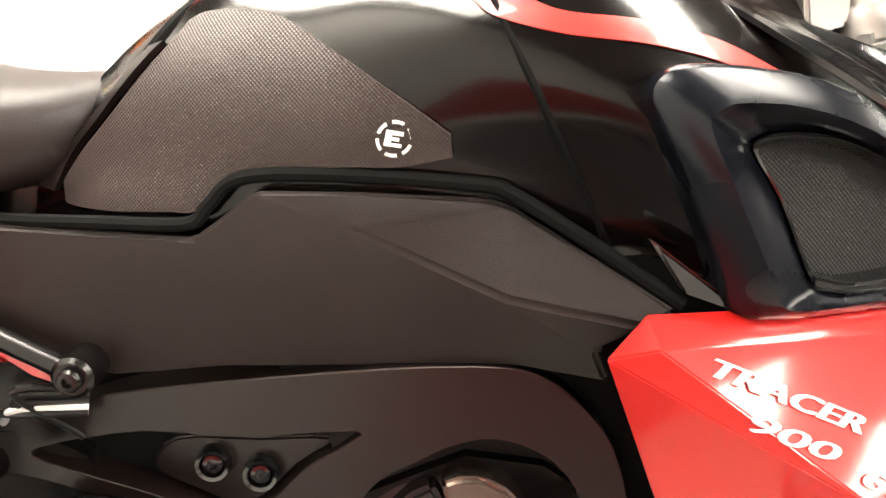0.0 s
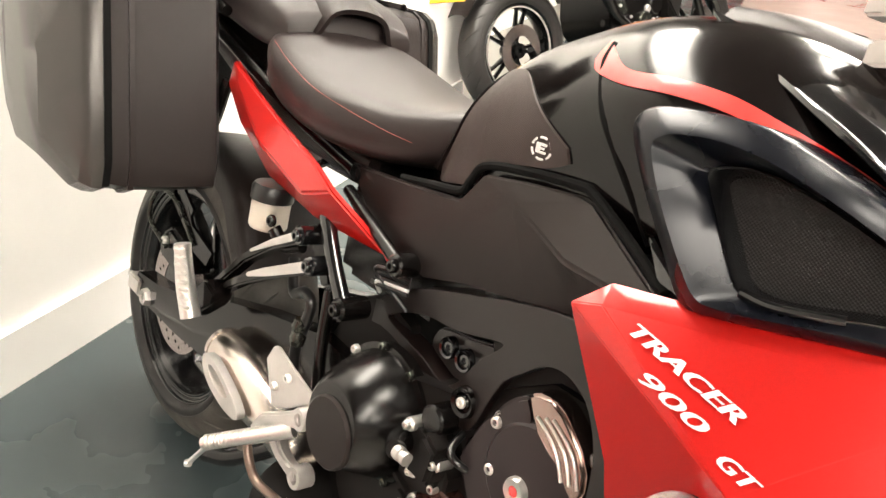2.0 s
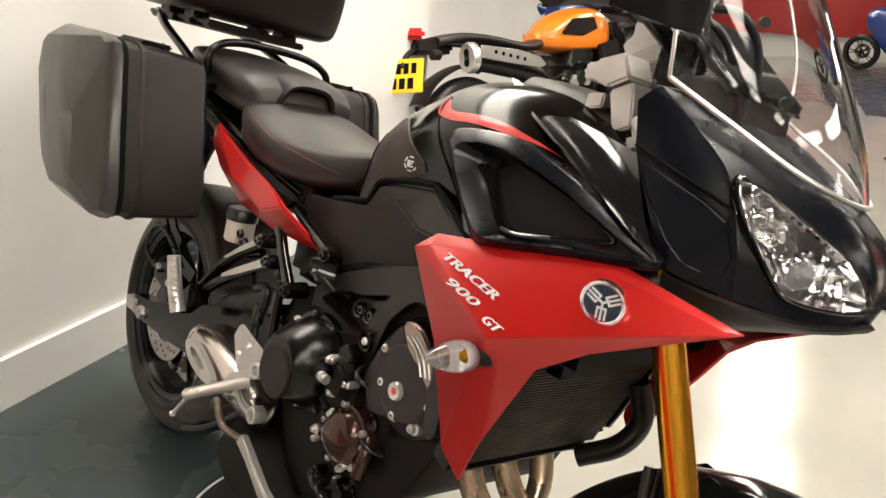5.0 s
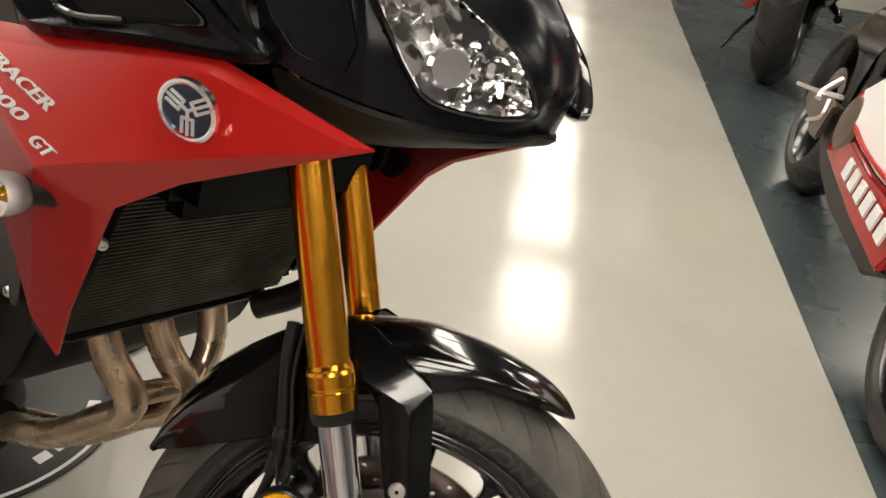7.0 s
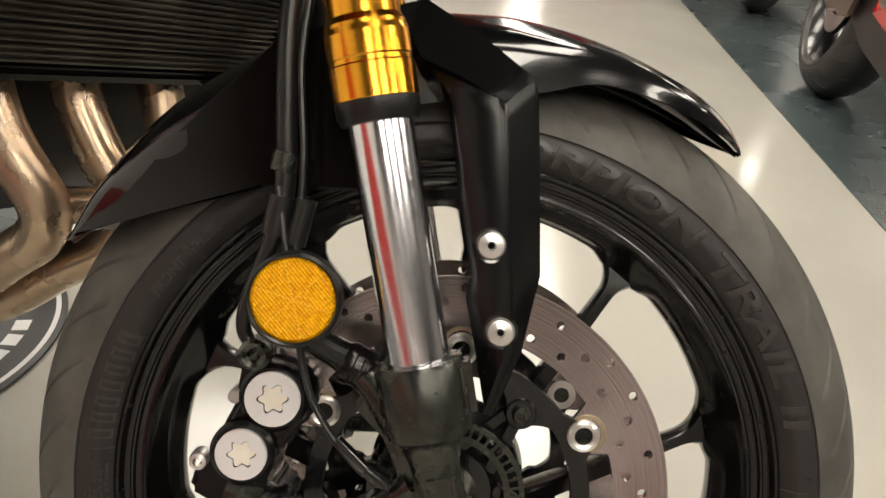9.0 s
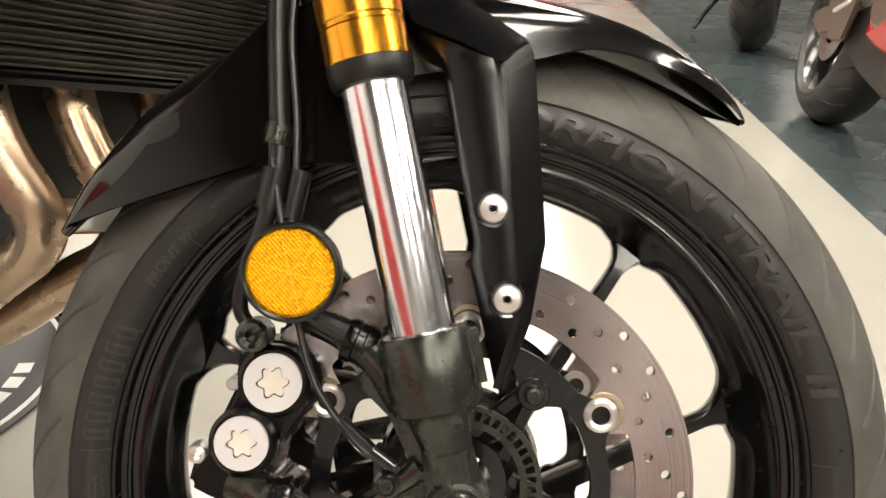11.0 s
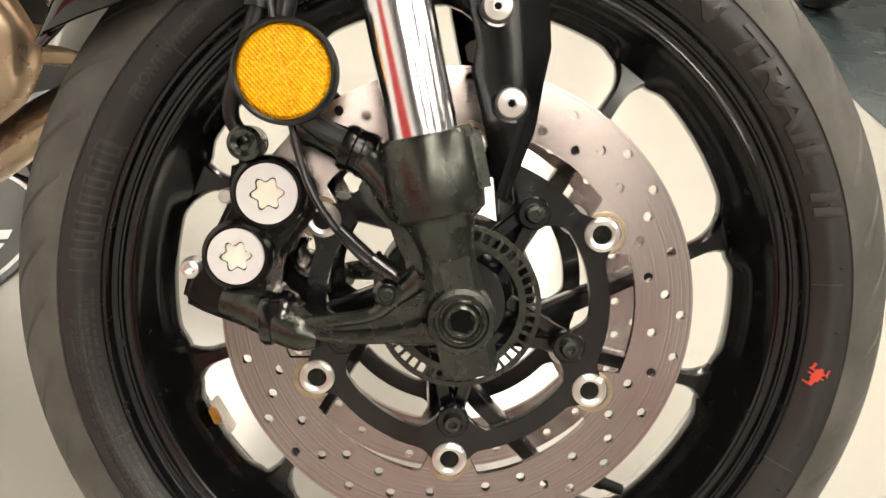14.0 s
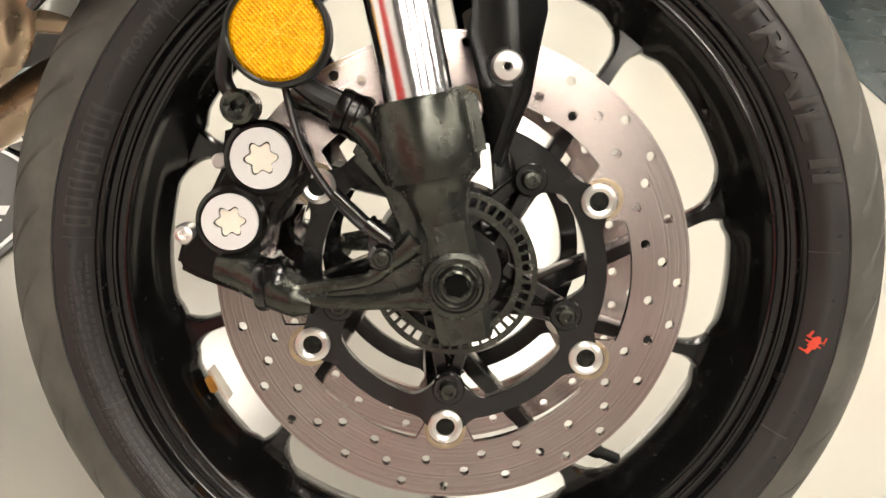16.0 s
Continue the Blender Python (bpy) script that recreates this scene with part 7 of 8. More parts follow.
part("centre_stand", merge(tube([(-0.98, -0.11, 0.30), (-1.10, -0.14, 0.20), (-1.18, -0.15, 0.16)], 0.013, 12), tube([(-0.98, 0.11, 0.30), (-1.10, 0.14, 0.20), (-1.18, 0.15, 0.16)], 0.013, 12), tube([(-1.14, -0.14, 0.185), (-1.14, 0.14, 0.185)], 0.011, 12, 2)), ENGINE, bike, "black centre stand, folded up")

# ---- luggage ----


def pannier_ring(y, x0, x1, z0, z1, cut, r):
    """The outline of the case across its depth, with cut lower corners."""
    return [Vector((x0, y, z0 + cut)), Vector((x0 + 0.3 * cut, y, z0 + 0.3 * cut)), Vector((x0 + cut, y, z0)), Vector((x1 - cut, y, z0)), Vector((x1 - 0.25 * cut, y, z0 + 0.3 * cut)), Vector((x1, y, z0 + cut)), Vector((x1, y, z1 - r)), Vector((x1 - r * 0.3, y, z1 - r * 0.3)), Vector((x1 - r, y, z1)), Vector((x0 + r, y, z1)), Vector((x0 + r * 0.3, y, z1 - r * 0.3)), Vector((x0, y, z1 - r))]


def case_ring(y, x0, x1, z0, z1, cut, r, slope=0.33):
    return [Vector((p.x - (p.z - 0.70) * slope, p.y, p.z)) for p in pannier_ring(y, x0, x1, z0, z1, cut, r)]


def pannier_body():
    return soften(loft([case_ring(-0.165, -1.605, -1.272, 0.633, 0.941, 0.05, 0.03), case_ring(-0.175, -1.625, -1.26, 0.618, 0.954, 0.05, 0.03), case_ring(-0.25, -1.645, -1.284, 0.606, 0.96, 0.055, 0.03), case_ring(-0.3, -1.655, -1.307, 0.598, 0.958, 0.06, 0.03), case_ring(-0.322, -1.655, -1.318, 0.598, 0.956, 0.06, 0.03)]), 0.003, 2, 20)


def pannier_lid():
    face = [(-1.640, 0.700, -0.398), (-1.620, 0.662, -0.398), (-1.570, 0.622, -0.396), (-1.450, 0.626, -0.394), (-1.434, 0.636, -0.394), (-1.424, 0.660, -0.398), (-1.388, 0.785, -0.408), (-1.394, 0.800, -0.410), (-1.500, 0.940, -0.400), (-1.600, 0.930, -0.402), (-1.625, 0.912, -0.404), (-1.645, 0.850, -0.406)]
    top_ = [Vector((x - (z - 0.70) * 0.33, y, z)) for x, z, y in face]
    mid_ = sum(top_, Vector()) / 12 + Vector((0, -0.006, 0))
    rings = [case_ring(-0.332, -1.661, -1.318, 0.59, 0.964, 0.06, 0.035), case_ring(-0.347, -1.661, -1.322, 0.59, 0.964, 0.062, 0.035), case_ring(-0.362, -1.655, -1.334, 0.594, 0.958, 0.064, 0.036), top_, [p.lerp(mid_, 0.5) + Vector((0, -0.004, 0)) for p in top_]]
    return soften(loft(rings), 0.0035, 2, 14)


both("pannier", pannier_body, PLASTIC, bike, "black hard side case", 25)
both("pannier_lid", pannier_lid, GREYCASE, bike, "satin dark grey faceted lid of the side case", 24)
both("pannier_seam", lambda: loft([case_ring(-0.3215, -1.657, -1.315, 0.595, 0.959, 0.06, 0.03), case_ring(-0.3325, -1.657, -1.316, 0.595, 0.959, 0.06, 0.03)]), DARK, bike)
both("pannier_rib", lambda: loft([case_ring(-0.29, -1.659, -1.301, 0.594, 0.963, 0.06, 0.03), case_ring(-0.298, -1.66, -1.303, 0.594, 0.963, 0.06, 0.03)]), PLASTIC, bike)
both("pannier_latch", lambda: merge(box(-1.56, -1.43, -0.285, -0.215, 0.958, 0.970, 0.004), hexbolt(0.008, 0.004, (-1.40, -0.25, 0.965))), ENGINE, bike)
both("case_mount", lambda: merge(tube([(-1.33, -0.155, 0.905), (-1.44, -0.165, 0.93), (-1.62, -0.165, 0.94)], 0.010, 10), tube([(-1.30, -0.15, 0.80), (-1.33, -0.16, 0.70), (-1.46, -0.165, 0.62)], 0.010, 10)), ENGINE, bike, "black case mounting rail")
both("grab_rail", lambda: tube([(-1.39, -0.145, 0.905), (-1.50, -0.150, 0.960), (-1.66, -0.140, 1.010), (-1.80, -0.110, 1.045)], [0.011, 0.0105, 0.0105, 0.011], 12), SATIN, bike, "black pillion grab rail")
part("rack_hoop", tube([(-1.37, -0.155, 0.93), (-1.375, -0.150, 0.985), (-1.385, -0.08, 1.012), (-1.385, 0.08, 1.012), (-1.375, 0.150, 0.985), (-1.37, 0.155, 0.93)], 0.009, 12), SATIN, bike, "black rack hoop")
part("top_case_rack", merge(box(-1.84, -1.48, -0.12, 0.12, 1.038, 1.050, 0.004), *[box(-1.80 + 0.10 * k, -1.76 + 0.10 * k, -0.13, 0.13, 1.030, 1.046, 0.004) for k in range(4)]), PLASTIC, bike, "black luggage rack plate")
case = part("top_case", skin([[Vector((x, y, z)) for x, y in [(-1.62 + a * math.copysign(abs(math.cos(t)) ** 0.5, math.cos(t)), b * math.copysign(abs(math.sin(t)) ** 0.5, math.sin(t))) for t in (2 * math.pi * k / 20 for k in range(20))]] for z, a, b in ((1.062, 0.19, 0.20), (1.080, 0.215, 0.225), (1.15, 0.225, 0.235), (1.25, 0.225, 0.235), (1.33, 0.205, 0.215), (1.36, 0.16, 0.17))], 2, 3), PLASTIC, bike, "black hard top case", angle=40)
for k in range(2):
    for y in (-0.12, 0.12):
        part("case_foot", box(-1.72 + 0.14 * k, -1.66 + 0.14 * k, y - 0.02, y + 0.02, 1.046, 1.070, 0.004), PLASTIC, case)

SCRAMBLER_AT, SCRAMBLER_HEADING = Vector((-2.872, 2.300, 0)), 88
ENDURO_AT, ENDURO_HEADING = Vector((-0.615, 3.93, 0.004)), 98
SPORTS_AT, SPORTS_HEADING = Vector((-0.09, 2.61, 0.004)), -68
BLUE_AT, BLUE_HEADING = Vector((-5.3, 5.2, 0)), 100

# ---- floor mat under the machine ----
floor_mat = thing("floor_mat", "round black floor mat with a white rim line", "floor mat", Matrix.Translation((-0.95, 0.055, 0.004)))
part("disc", lathe([(0.0001, 0.004), (0.270, 0.004), (0.277, 0.002), (0.278, 0.0), (0.0001, 0.0)], 96, "Z", False), MAT_BLACK, floor_mat)
part("rim_line", lathe([(0.262, 0.0040), (0.269, 0.0040), (0.269, 0.0048), (0.262, 0.0048)], 96, "Z"), WHITE, floor_mat)
for k in range(5):
    a = radians(4 + 9.5 * k)
    part("white_bar", moved(box(-0.011, 0.011, -0.013, 0.013, 0.004, 0.0048, 0.0003), Matrix.Rotation(a, 4, "Z") @ Matrix.Translation((0.222, 0, 0))), WHITE, floor_mat)

# ---- machines parked further off ----


def plain_wheel(parent, x, r, half, rim_r, name, accent=None, spokes=5):
    m = Matrix.Translation((x, 0, r))
    rim = part(name, lathe([(rim_r, -half * 0.75), (rim_r - 0.006, -half * 0.8), (rim_r - 0.022, -half * 0.55), (rim_r - 0.030, 0), (rim_r - 0.022, half * 0.55), (rim_r - 0.006, half * 0.8), (rim_r, half * 0.75), (rim_r - 0.01, 0)], 56), WHEEL, parent, "", m)
    part("tyre", tyre_mesh(r, half, rim_r - 0.004, half * 0.75, 24), RUBBER_SIDE, rim, angle=50)
    for k in range(spokes):
        for s in (-5, 5):
            part("spoke", spoke(72 * k + s, 72 * k + 1.6 * s, 0.03, rim_r - 0.025, 0.010, 0.007, 0.016, 0.5), WHEEL, rim)
    part("hub", lathe([(0.012, -0.06), (0.035, -0.06), (0.045, -0.03), (0.045, 0.03), (0.035, 0.06), (0.012, 0.06)], 28), WHEEL, rim)
    part("brake_disc", lathe([(0.07, -0.068), (0.125, -0.068), (0.125, -0.063), (0.07, -0.063)], 48), STEEL, rim)
    if accent:
        part("rim_tape", lathe([(rim_r - 0.001, -half * 0.76), (rim_r + 0.003, -half * 0.765), (rim_r + 0.003, -half * 0.75), (rim_r - 0.001, -half * 0.745)], 56), accent, rim)
    return rim


def plate(parent, m, name="number_plate"):
    p = part(name, box(-0.114, 0.114, -0.003, 0.003, -0.089, 0.089, 0.003), YELLOW, parent, "yellow number plate with black characters", m)
    for k in range(4):
        part("character_bar", box(-0.078 + 0.042 * k, -0.050 + 0.042 * k, -0.0045, -0.003, 0.010, 0.065), DARK, p)
    for k in range(3):
        part("character_bar", box(-0.062 + 0.046 * k, -0.030 + 0.046 * k, -0.0045, -0.003, -0.068, -0.012), DARK, p)
    return p


def engine_lump(parent, x, z, seed, n=12, side=-1):
    part("engine", skin([[Vector((x + px_, y, z + pz)) for px_, pz in ((-0.2, 0.08), (-0.19, -0.10), (-0.06, -0.18), (0.12, -0.16), (0.20, 0.0), (0.16, 0.2), (0.0, 0.24), (-0.12, 0.15))] for y in (-0.17, -0.15, 0.15, 0.17)], 2, 2), ENGINE, parent)
    rnd = random.Random(seed)
    for k in range(n):
        cx, cz, r = x + rnd.uniform(-0.15, 0.15), z + rnd.uniform(-0.10, 0.18), rnd.uniform(0.015, 0.055)
        part("engine_cover", disc_part(r, -rnd.uniform(0.18, 0.20), -0.15, 0.006, 24, "Y", (cx, 0, cz)), rnd.choice((ENGINE, ENGINE, CAST, ALLOY)), parent)
    for k in range(n):
        cx, cz = x + rnd.uniform(-0.18, 0.18), z + rnd.uniform(-0.14, 0.20)
        part("bolt", hexbolt(0.008, 0.012, (cx, -0.185, cz)), SILVER, parent)


def bike_base(name, label, at, heading, lean=-11):
    return thing(name, label, "motorcycle", Matrix.Translation(at) @ Matrix.Rotation(radians(heading), 4, "Z") @ Matrix.Rotation(radians(lean), 4, "X"), "parked motorcycles")


# scrambler with an orange tank, by the wall
scr = bike_base("motorcycle", "scrambler with an orange tank and a silver high exhaust", SCRAMBLER_AT, SCRAMBLER_HEADING)
plain_wheel(scr, 0.0, 0.325, 0.075, 0.228, "rear_wheel")
plain_wheel(scr, 1.43, 0.335, 0.055, 0.240, "front_wheel")
part("rim_stripe", lathe([(0.205, -0.052), (0.212, -0.054), (0.212, -0.050), (0.205, -0.048)], 56, "Y", True, (0, 0, 0.325)), SILVER, scr)
engine_lump(scr, 0.72, 0.46, 3, 16)
part("fuel_tank", skin([half_ring(x, [(0.8 * w, z0), (w, z0 + 0.08), (0.85 * w, z1 - 0.04), (0.3 * w, z1)]) for x, w, z0, z1 in ((0.53, 0.07, 0.81, 0.88), (0.62, 0.12, 0.785, 0.96), (0.80, 0.15, 0.775, 1.02), (1.00, 0.14, 0.785, 1.03), (1.13, 0.08, 0.82, 0.99))], 4, 4), ORANGE, scr, "orange lacquered tank")
part("tank_pad", panel([(0.64, -0.142, 0.87), (0.72, -0.158, 0.955), (0.91, -0.162, 0.965), (0.94, -0.160, 0.90), (0.80, -0.160, 0.855)], 0.01, 0.004), PLASTIC, scr)
part("seat", skin([half_ring(x, [(0.6 * w, z - 0.06), (w, z - 0.04), (0.9 * w, z - 0.008), (0.3 * w, z)]) for x, w, z in ((-0.22, 0.08, 0.86), (-0.08, 0.13, 0.88), (0.12, 0.14, 0.865), (0.34, 0.14, 0.83), (0.50, 0.10, 0.84), (0.58, 0.06, 0.86))], 4, 4), SEAT, scr, "brown-black flat seat")
part("tail_frame", tube([(0.55, -0.12, 0.74), (0.25, -0.13, 0.76), (0.0, -0.12, 0.80), (-0.22, -0.06, 0.83)], 0.016, 12), ENGINE, scr)
part("mudguard", sheet([[Vector((0, 0, 0.325)) + polar(0.40, dg) + Vector((0, y, -abs(y) * 0.3)) for y in (-0.075, -0.03, 0.03, 0.075)] for dg in (150, 128, 105, 85, 65)], 0.005, 3, 3), PLASTIC, scr, "grey plastic rear mudguard")
part("side_panel", panel([(0.10, -0.13, 0.80), (0.34, -0.15, 0.77), (0.52, -0.15, 0.73), (0.50, -0.15, 0.60), (0.36, -0.15, 0.56), (0.24, -0.15, 0.66)], 0.03, 0.01), PLASTIC, scr)
part("exhaust", tube([(-0.12, -0.205, 0.735), (0.10, -0.205, 0.700), (0.32, -0.20, 0.650), (0.46, -0.19, 0.58), (0.56, -0.19, 0.45), (0.75, -0.19, 0.36), (0.92, -0.15, 0.42)], [0.060, 0.062, 0.058, 0.040, 0.026, 0.024, 0.024], 18), ENGINE, scr, "black exhaust")
shield = part("heat_shield", prism([(-0.10, 0.80), (0.16, 0.775), (0.33, 0.735), (0.38, 0.69), (0.33, 0.675), (0.10, 0.705), (-0.10, 0.735)], -0.272, -0.262, 0.006, 3), SILVER, scr, "silver exhaust heat shield with five holes")
for k in range(5):
    part("vent_hole", disc_part(0.011, -0.2735, -0.270, 0.0005, 16, "Y", (0.00 + 0.052 * k, 0, 0.762 - 0.010 * k)), DARK, shield)
part("exhaust_cap", moved(merge(lathe([(0.020, -0.012), (0.064, -0.012), (0.070, 0.0), (0.070, 0.03), (0.020, 0.03)], 28, "X")), Matrix.Translation((-0.135, -0.205, 0.738)) @ Matrix.Diagonal((1, 1, 1.15, 1))), SILVER, scr, "silver end cap with two outlets")
for z in (0.712, 0.765):
    part("outlet", bar((-0.150, -0.205, z), (-0.10, -0.205, z), 0.020), DARK, scr)
part("frame_tube", merge(tube([(1.05, -0.05, 0.92), (0.85, -0.13, 0.62), (0.70, -0.15, 0.40), (0.50, -0.14, 0.42)], 0.018, 12), tube([(1.0, -0.05, 0.82), (0.72, -0.14, 0.66), (0.50, -0.14, 0.60)], 0.016, 12)), ENGINE, scr)
# black block added only to cover the pale front wheel behind it
part("radiator", box(1.00, 1.06, -0.17, 0.17, 0.42, 0.80, 0.01), CASTBLACK, scr, "black block added to hide the front wheel")
part("radiator_shroud", panel([(0.92, -0.185, 0.80), (1.10, -0.18, 0.84), (1.16, -0.17, 0.62), (1.06, -0.185, 0.40), (0.96, -0.19, 0.52)], 0.03, 0.008), CASTBLACK, scr, "black block added to hide the front wheel side cover")
part("cylinder", moved(box(-0.10, 0.10, -0.13, 0.13, -0.12, 0.16, 0.02, 3), Matrix.Translation((0.80, 0, 0.66)) @ Matrix.Rotation(radians(24), 4, "Y")), CAST, scr, "grey engine cylinder")
part("headlight_shell", lathe([(0.0001, 0.06), (0.05, 0.05), (0.09, -0.02), (0.0001, -0.07)], 28, "X", False, (1.30, 0, 0.86)), ENGINE, scr)
part("tail_light", box(-0.415, -0.285, -0.06, 0.06, 0.845, 0.905, 0.02), RED_REFLECTOR, scr, "red tail light")
part("tail_body", merge(box(-0.36, -0.10, -0.055, 0.055, 0.77, 0.85, 0.02), tube([(-0.34, -0.02, 0.80), (-0.43, -0.06, 0.76), (-0.485, -0.095, 0.70)], 0.014, 10)), PLASTIC, scr)
for y in (-0.14, 0.14):
    part("indicator", lathe([(0.0001, -0.03), (0.026, -0.025), (0.028, 0.02), (0.0001, 0.03)], 20, "X", False, (-0.30, y, 0.76)), PLASTIC, scr)
plate(scr, Matrix.Translation((-0.49, -0.10, 0.66)) @ Matrix.Rotation(radians(-58), 4, "Z") @ Matrix.Rotation(radians(-16), 4, "X"))
for y in (-0.09, 0.09):
    part("fork_leg", tube([(1.43, y, 0.335), (1.22, y, 0.80), (1.16, y, 0.95)], 0.022, 14, 2), ENGINE, scr)
part("handlebar", tube([(1.02, -0.38, 1.10), (1.10, -0.18, 1.10), (1.13, 0, 1.04), (1.10, 0.18, 1.10), (1.02, 0.38, 1.10)], 0.012, 12), ENGINE, scr)
part("headlight", lathe([(0.0001, 0.08), (0.08, 0.07), (0.09, 0.0), (0.05, -0.06), (0.0001, -0.07)], 28, "X", False, (1.32, 0, 0.92)), ENGINE, scr)

# touring enduro with aluminium cases, seen from behind
adv = bike_base("motorcycle", "black touring enduro with aluminium side cases", ENDURO_AT, ENDURO_HEADING, -3)
plain_wheel(adv, 0.0, 0.345, 0.105, 0.228, "rear_wheel")
plain_wheel(adv, 1.50, 0.345, 0.060, 0.240, "front_wheel")
engine_lump(adv, 0.75, 0.48, 9, 8)
part("mudguard", skin([half_ring(x, [(0.05, z - 0.03), (0.10, z - 0.02), (0.10, z + 0.04), (0.04, z + 0.05)]) for x, z in ((-0.30, 0.88), (0.0, 0.86), (0.4, 0.80))], 3, 3), PLASTIC, adv)
part("seat", skin([half_ring(x, [(0.10, z - 0.08), (0.16, z - 0.05), (0.15, z), (0.05, z + 0.01)]) for x, z in ((-0.20, 0.98), (0.1, 0.96), (0.35, 0.90), (0.6, 0.90))], 3, 3), SEAT, adv)
part("fuel_tank", skin([half_ring(x, [(0.14, z - 0.2), (0.2, z - 0.1), (0.16, z), (0.05, z + 0.03)]) for x, z in ((0.55, 0.98), (0.75, 1.06), (1.0, 1.06), (1.15, 0.98))], 3, 3), SATIN, adv)
part("rear_fender", sheet([[Vector((-0.30, y, 0.84)) for y in (-0.09, 0.0, 0.09)], [Vector((-0.44, y, 0.70)) for y in (-0.085, 0.0, 0.085)], [Vector((-0.50, y, 0.52)) for y in (-0.08, 0.0, 0.08)]], 0.01, 3, 3), PLASTIC, adv)
plate(adv, Matrix.Translation((-0.470, 0, 0.66)) @ Matrix.Rotation(radians(-90), 4, "Z") @ Matrix.Rotation(radians(-14), 4, "X"))
part("tail_light", box(-0.36, -0.30, -0.05, 0.05, 0.80, 0.84, 0.01), RED_REFLECTOR, adv, "red tail light")
for s in (-1, 1):
    cs = part("side_case", box(-0.34, 0.10, 0.37 * s - 0.11, 0.37 * s + 0.11, 0.62, 1.02, 0.03, 3), PANNIER_ALU, adv, "bare aluminium side case with black edge bands")
    for x in (-0.30, 0.03):
        part("edge_band", box(x - 0.014, x + 0.014, 0.37 * s - 0.113, 0.37 * s + 0.113, 0.617, 1.023, 0.026, 2), PLASTIC, cs)
    part("corner_guard", box(-0.345, 0.105, 0.37 * s - 0.113, 0.37 * s + 0.113, 0.614, 0.655, 0.02, 2), PLASTIC, cs)
    part("grab_handle", tube([(-0.30, 0.13 * s, 1.0), (-0.10, 0.17 * s, 1.02), (0.15, 0.16 * s, 0.98)], 0.012, 10), ENGINE, adv)
part("swingarm", box(-0.06, 0.55, -0.13, -0.09, 0.30, 0.40, 0.02), ENGINE, adv)
part("final_drive", lathe([(0.0001, 0.15), (0.05, 0.14), (0.07, 0.11), (0.0001, 0.10)], 28, "Y", False, (0, 0, 0.345)), ENGINE, adv)
part("silencer", tube([(-0.20, -0.19, 0.56), (0.05, -0.18, 0.48), (0.40, -0.15, 0.38)], [0.055, 0.055, 0.03], 16), ENGINE, adv)
part("tail_unit", skin([half_ring(x, [(0.06, z - 0.12), (w, z - 0.08), (0.9 * w, z + 0.02), (0.3 * w, z + 0.04)]) for x, w, z in ((-0.34, 0.10, 0.90), (-0.15, 0.15, 0.92), (0.20, 0.17, 0.88), (0.50, 0.15, 0.84))], 3, 3), PLASTIC, adv, "black tail unit")
for s in (-1, 1):
    part("case_rack", merge(*[tube([(x, 0.12 * s, 0.86), (x, 0.25 * s, 0.90), (x, 0.27 * s, 0.66), (x + 0.12, 0.16 * s, 0.56)], 0.011, 10) for x in (-0.24, 0.02)], tube([(-0.30, 0.265 * s, 0.72), (0.08, 0.265 * s, 0.72)], 0.011, 10, 2)), ENGINE, adv, "black tube rack of the side case")
    part("shock_cover", box(0.10, 0.46, 0.12 * s - 0.035, 0.12 * s + 0.035, 0.42, 0.80, 0.03, 3), CASTBLACK, adv)
    part("boot_guard", tube([(0.62, 0.15 * s, 0.34), (0.50, 0.22 * s, 0.30), (0.36, 0.23 * s, 0.30)], 0.022, 12), RED_DARK if s > 0 else ENGINE, adv)
part("hub_cap", lathe([(0.0001, 0.128), (0.055, 0.122), (0.065, 0.10), (0.0001, 0.09)], 24, "Y", False, (0.10, 0, 0.29)), RED_DARK, adv, "red hub cover")
part("spring", tube([(0.30, -0.02, 0.40), (0.38, -0.02, 0.72)], 0.035, 14, 2), RED_DARK, adv, "red shock spring")
part("side_stand", tube([(0.55, 0.14, 0.30), (0.45, 0.26, 0.15), (0.40, 0.33, 0.04)], 0.012, 10), ENGINE, adv)

# red and white sports machine across the aisle
spo = bike_base("motorcycle", "red and white sports motorcycle with a bronze engine cover", SPORTS_AT, SPORTS_HEADING, -9)
plain_wheel(spo, 0.0, 0.318, 0.092, 0.228, "rear_wheel", RED_DARK)
plain_wheel(spo, 1.43, 0.302, 0.060, 0.228, "front_wheel", RED_DARK)
engine_lump(spo, 0.78, 0.52, 21, 3)
part("belly_fairing", panel([(0.62, -0.17, 0.42), (0.66, -0.19, 0.345), (0.80, -0.20, 0.335), (1.10, -0.205, 0.328), (1.34, -0.19, 0.318), (1.38, -0.18, 0.45), (1.10, -0.212, 0.442), (0.875, -0.215, 0.443), (0.79, -0.212, 0.385), (0.72, -0.205, 0.365)], 0.02, 0.008, 3), RED, spo, "glossy red belly fairing with white bars")
part("belly_pan", panel([(0.36, -0.145, 0.38), (0.40, -0.150, 0.29), (0.58, -0.155, 0.252), (0.82, -0.158, 0.232), (1.20, -0.160, 0.250), (1.34, -0.165, 0.320), (0.90, -0.172, 0.350), (0.64, -0.168, 0.400), (0.50, -0.150, 0.420)], 0.03, 0.012, 3), PLASTIC, spo, "matt dark belly pan")
for k in range(6):
    t = k / 5
    part("white_bar", moved(box(-0.026, 0.026, -0.006, 0.0, -0.026, 0.026, 0.003), Matrix.Translation((0.965 + 0.34 * t, -0.211 + 0.008 * t, 0.396))), WHITE, spo)
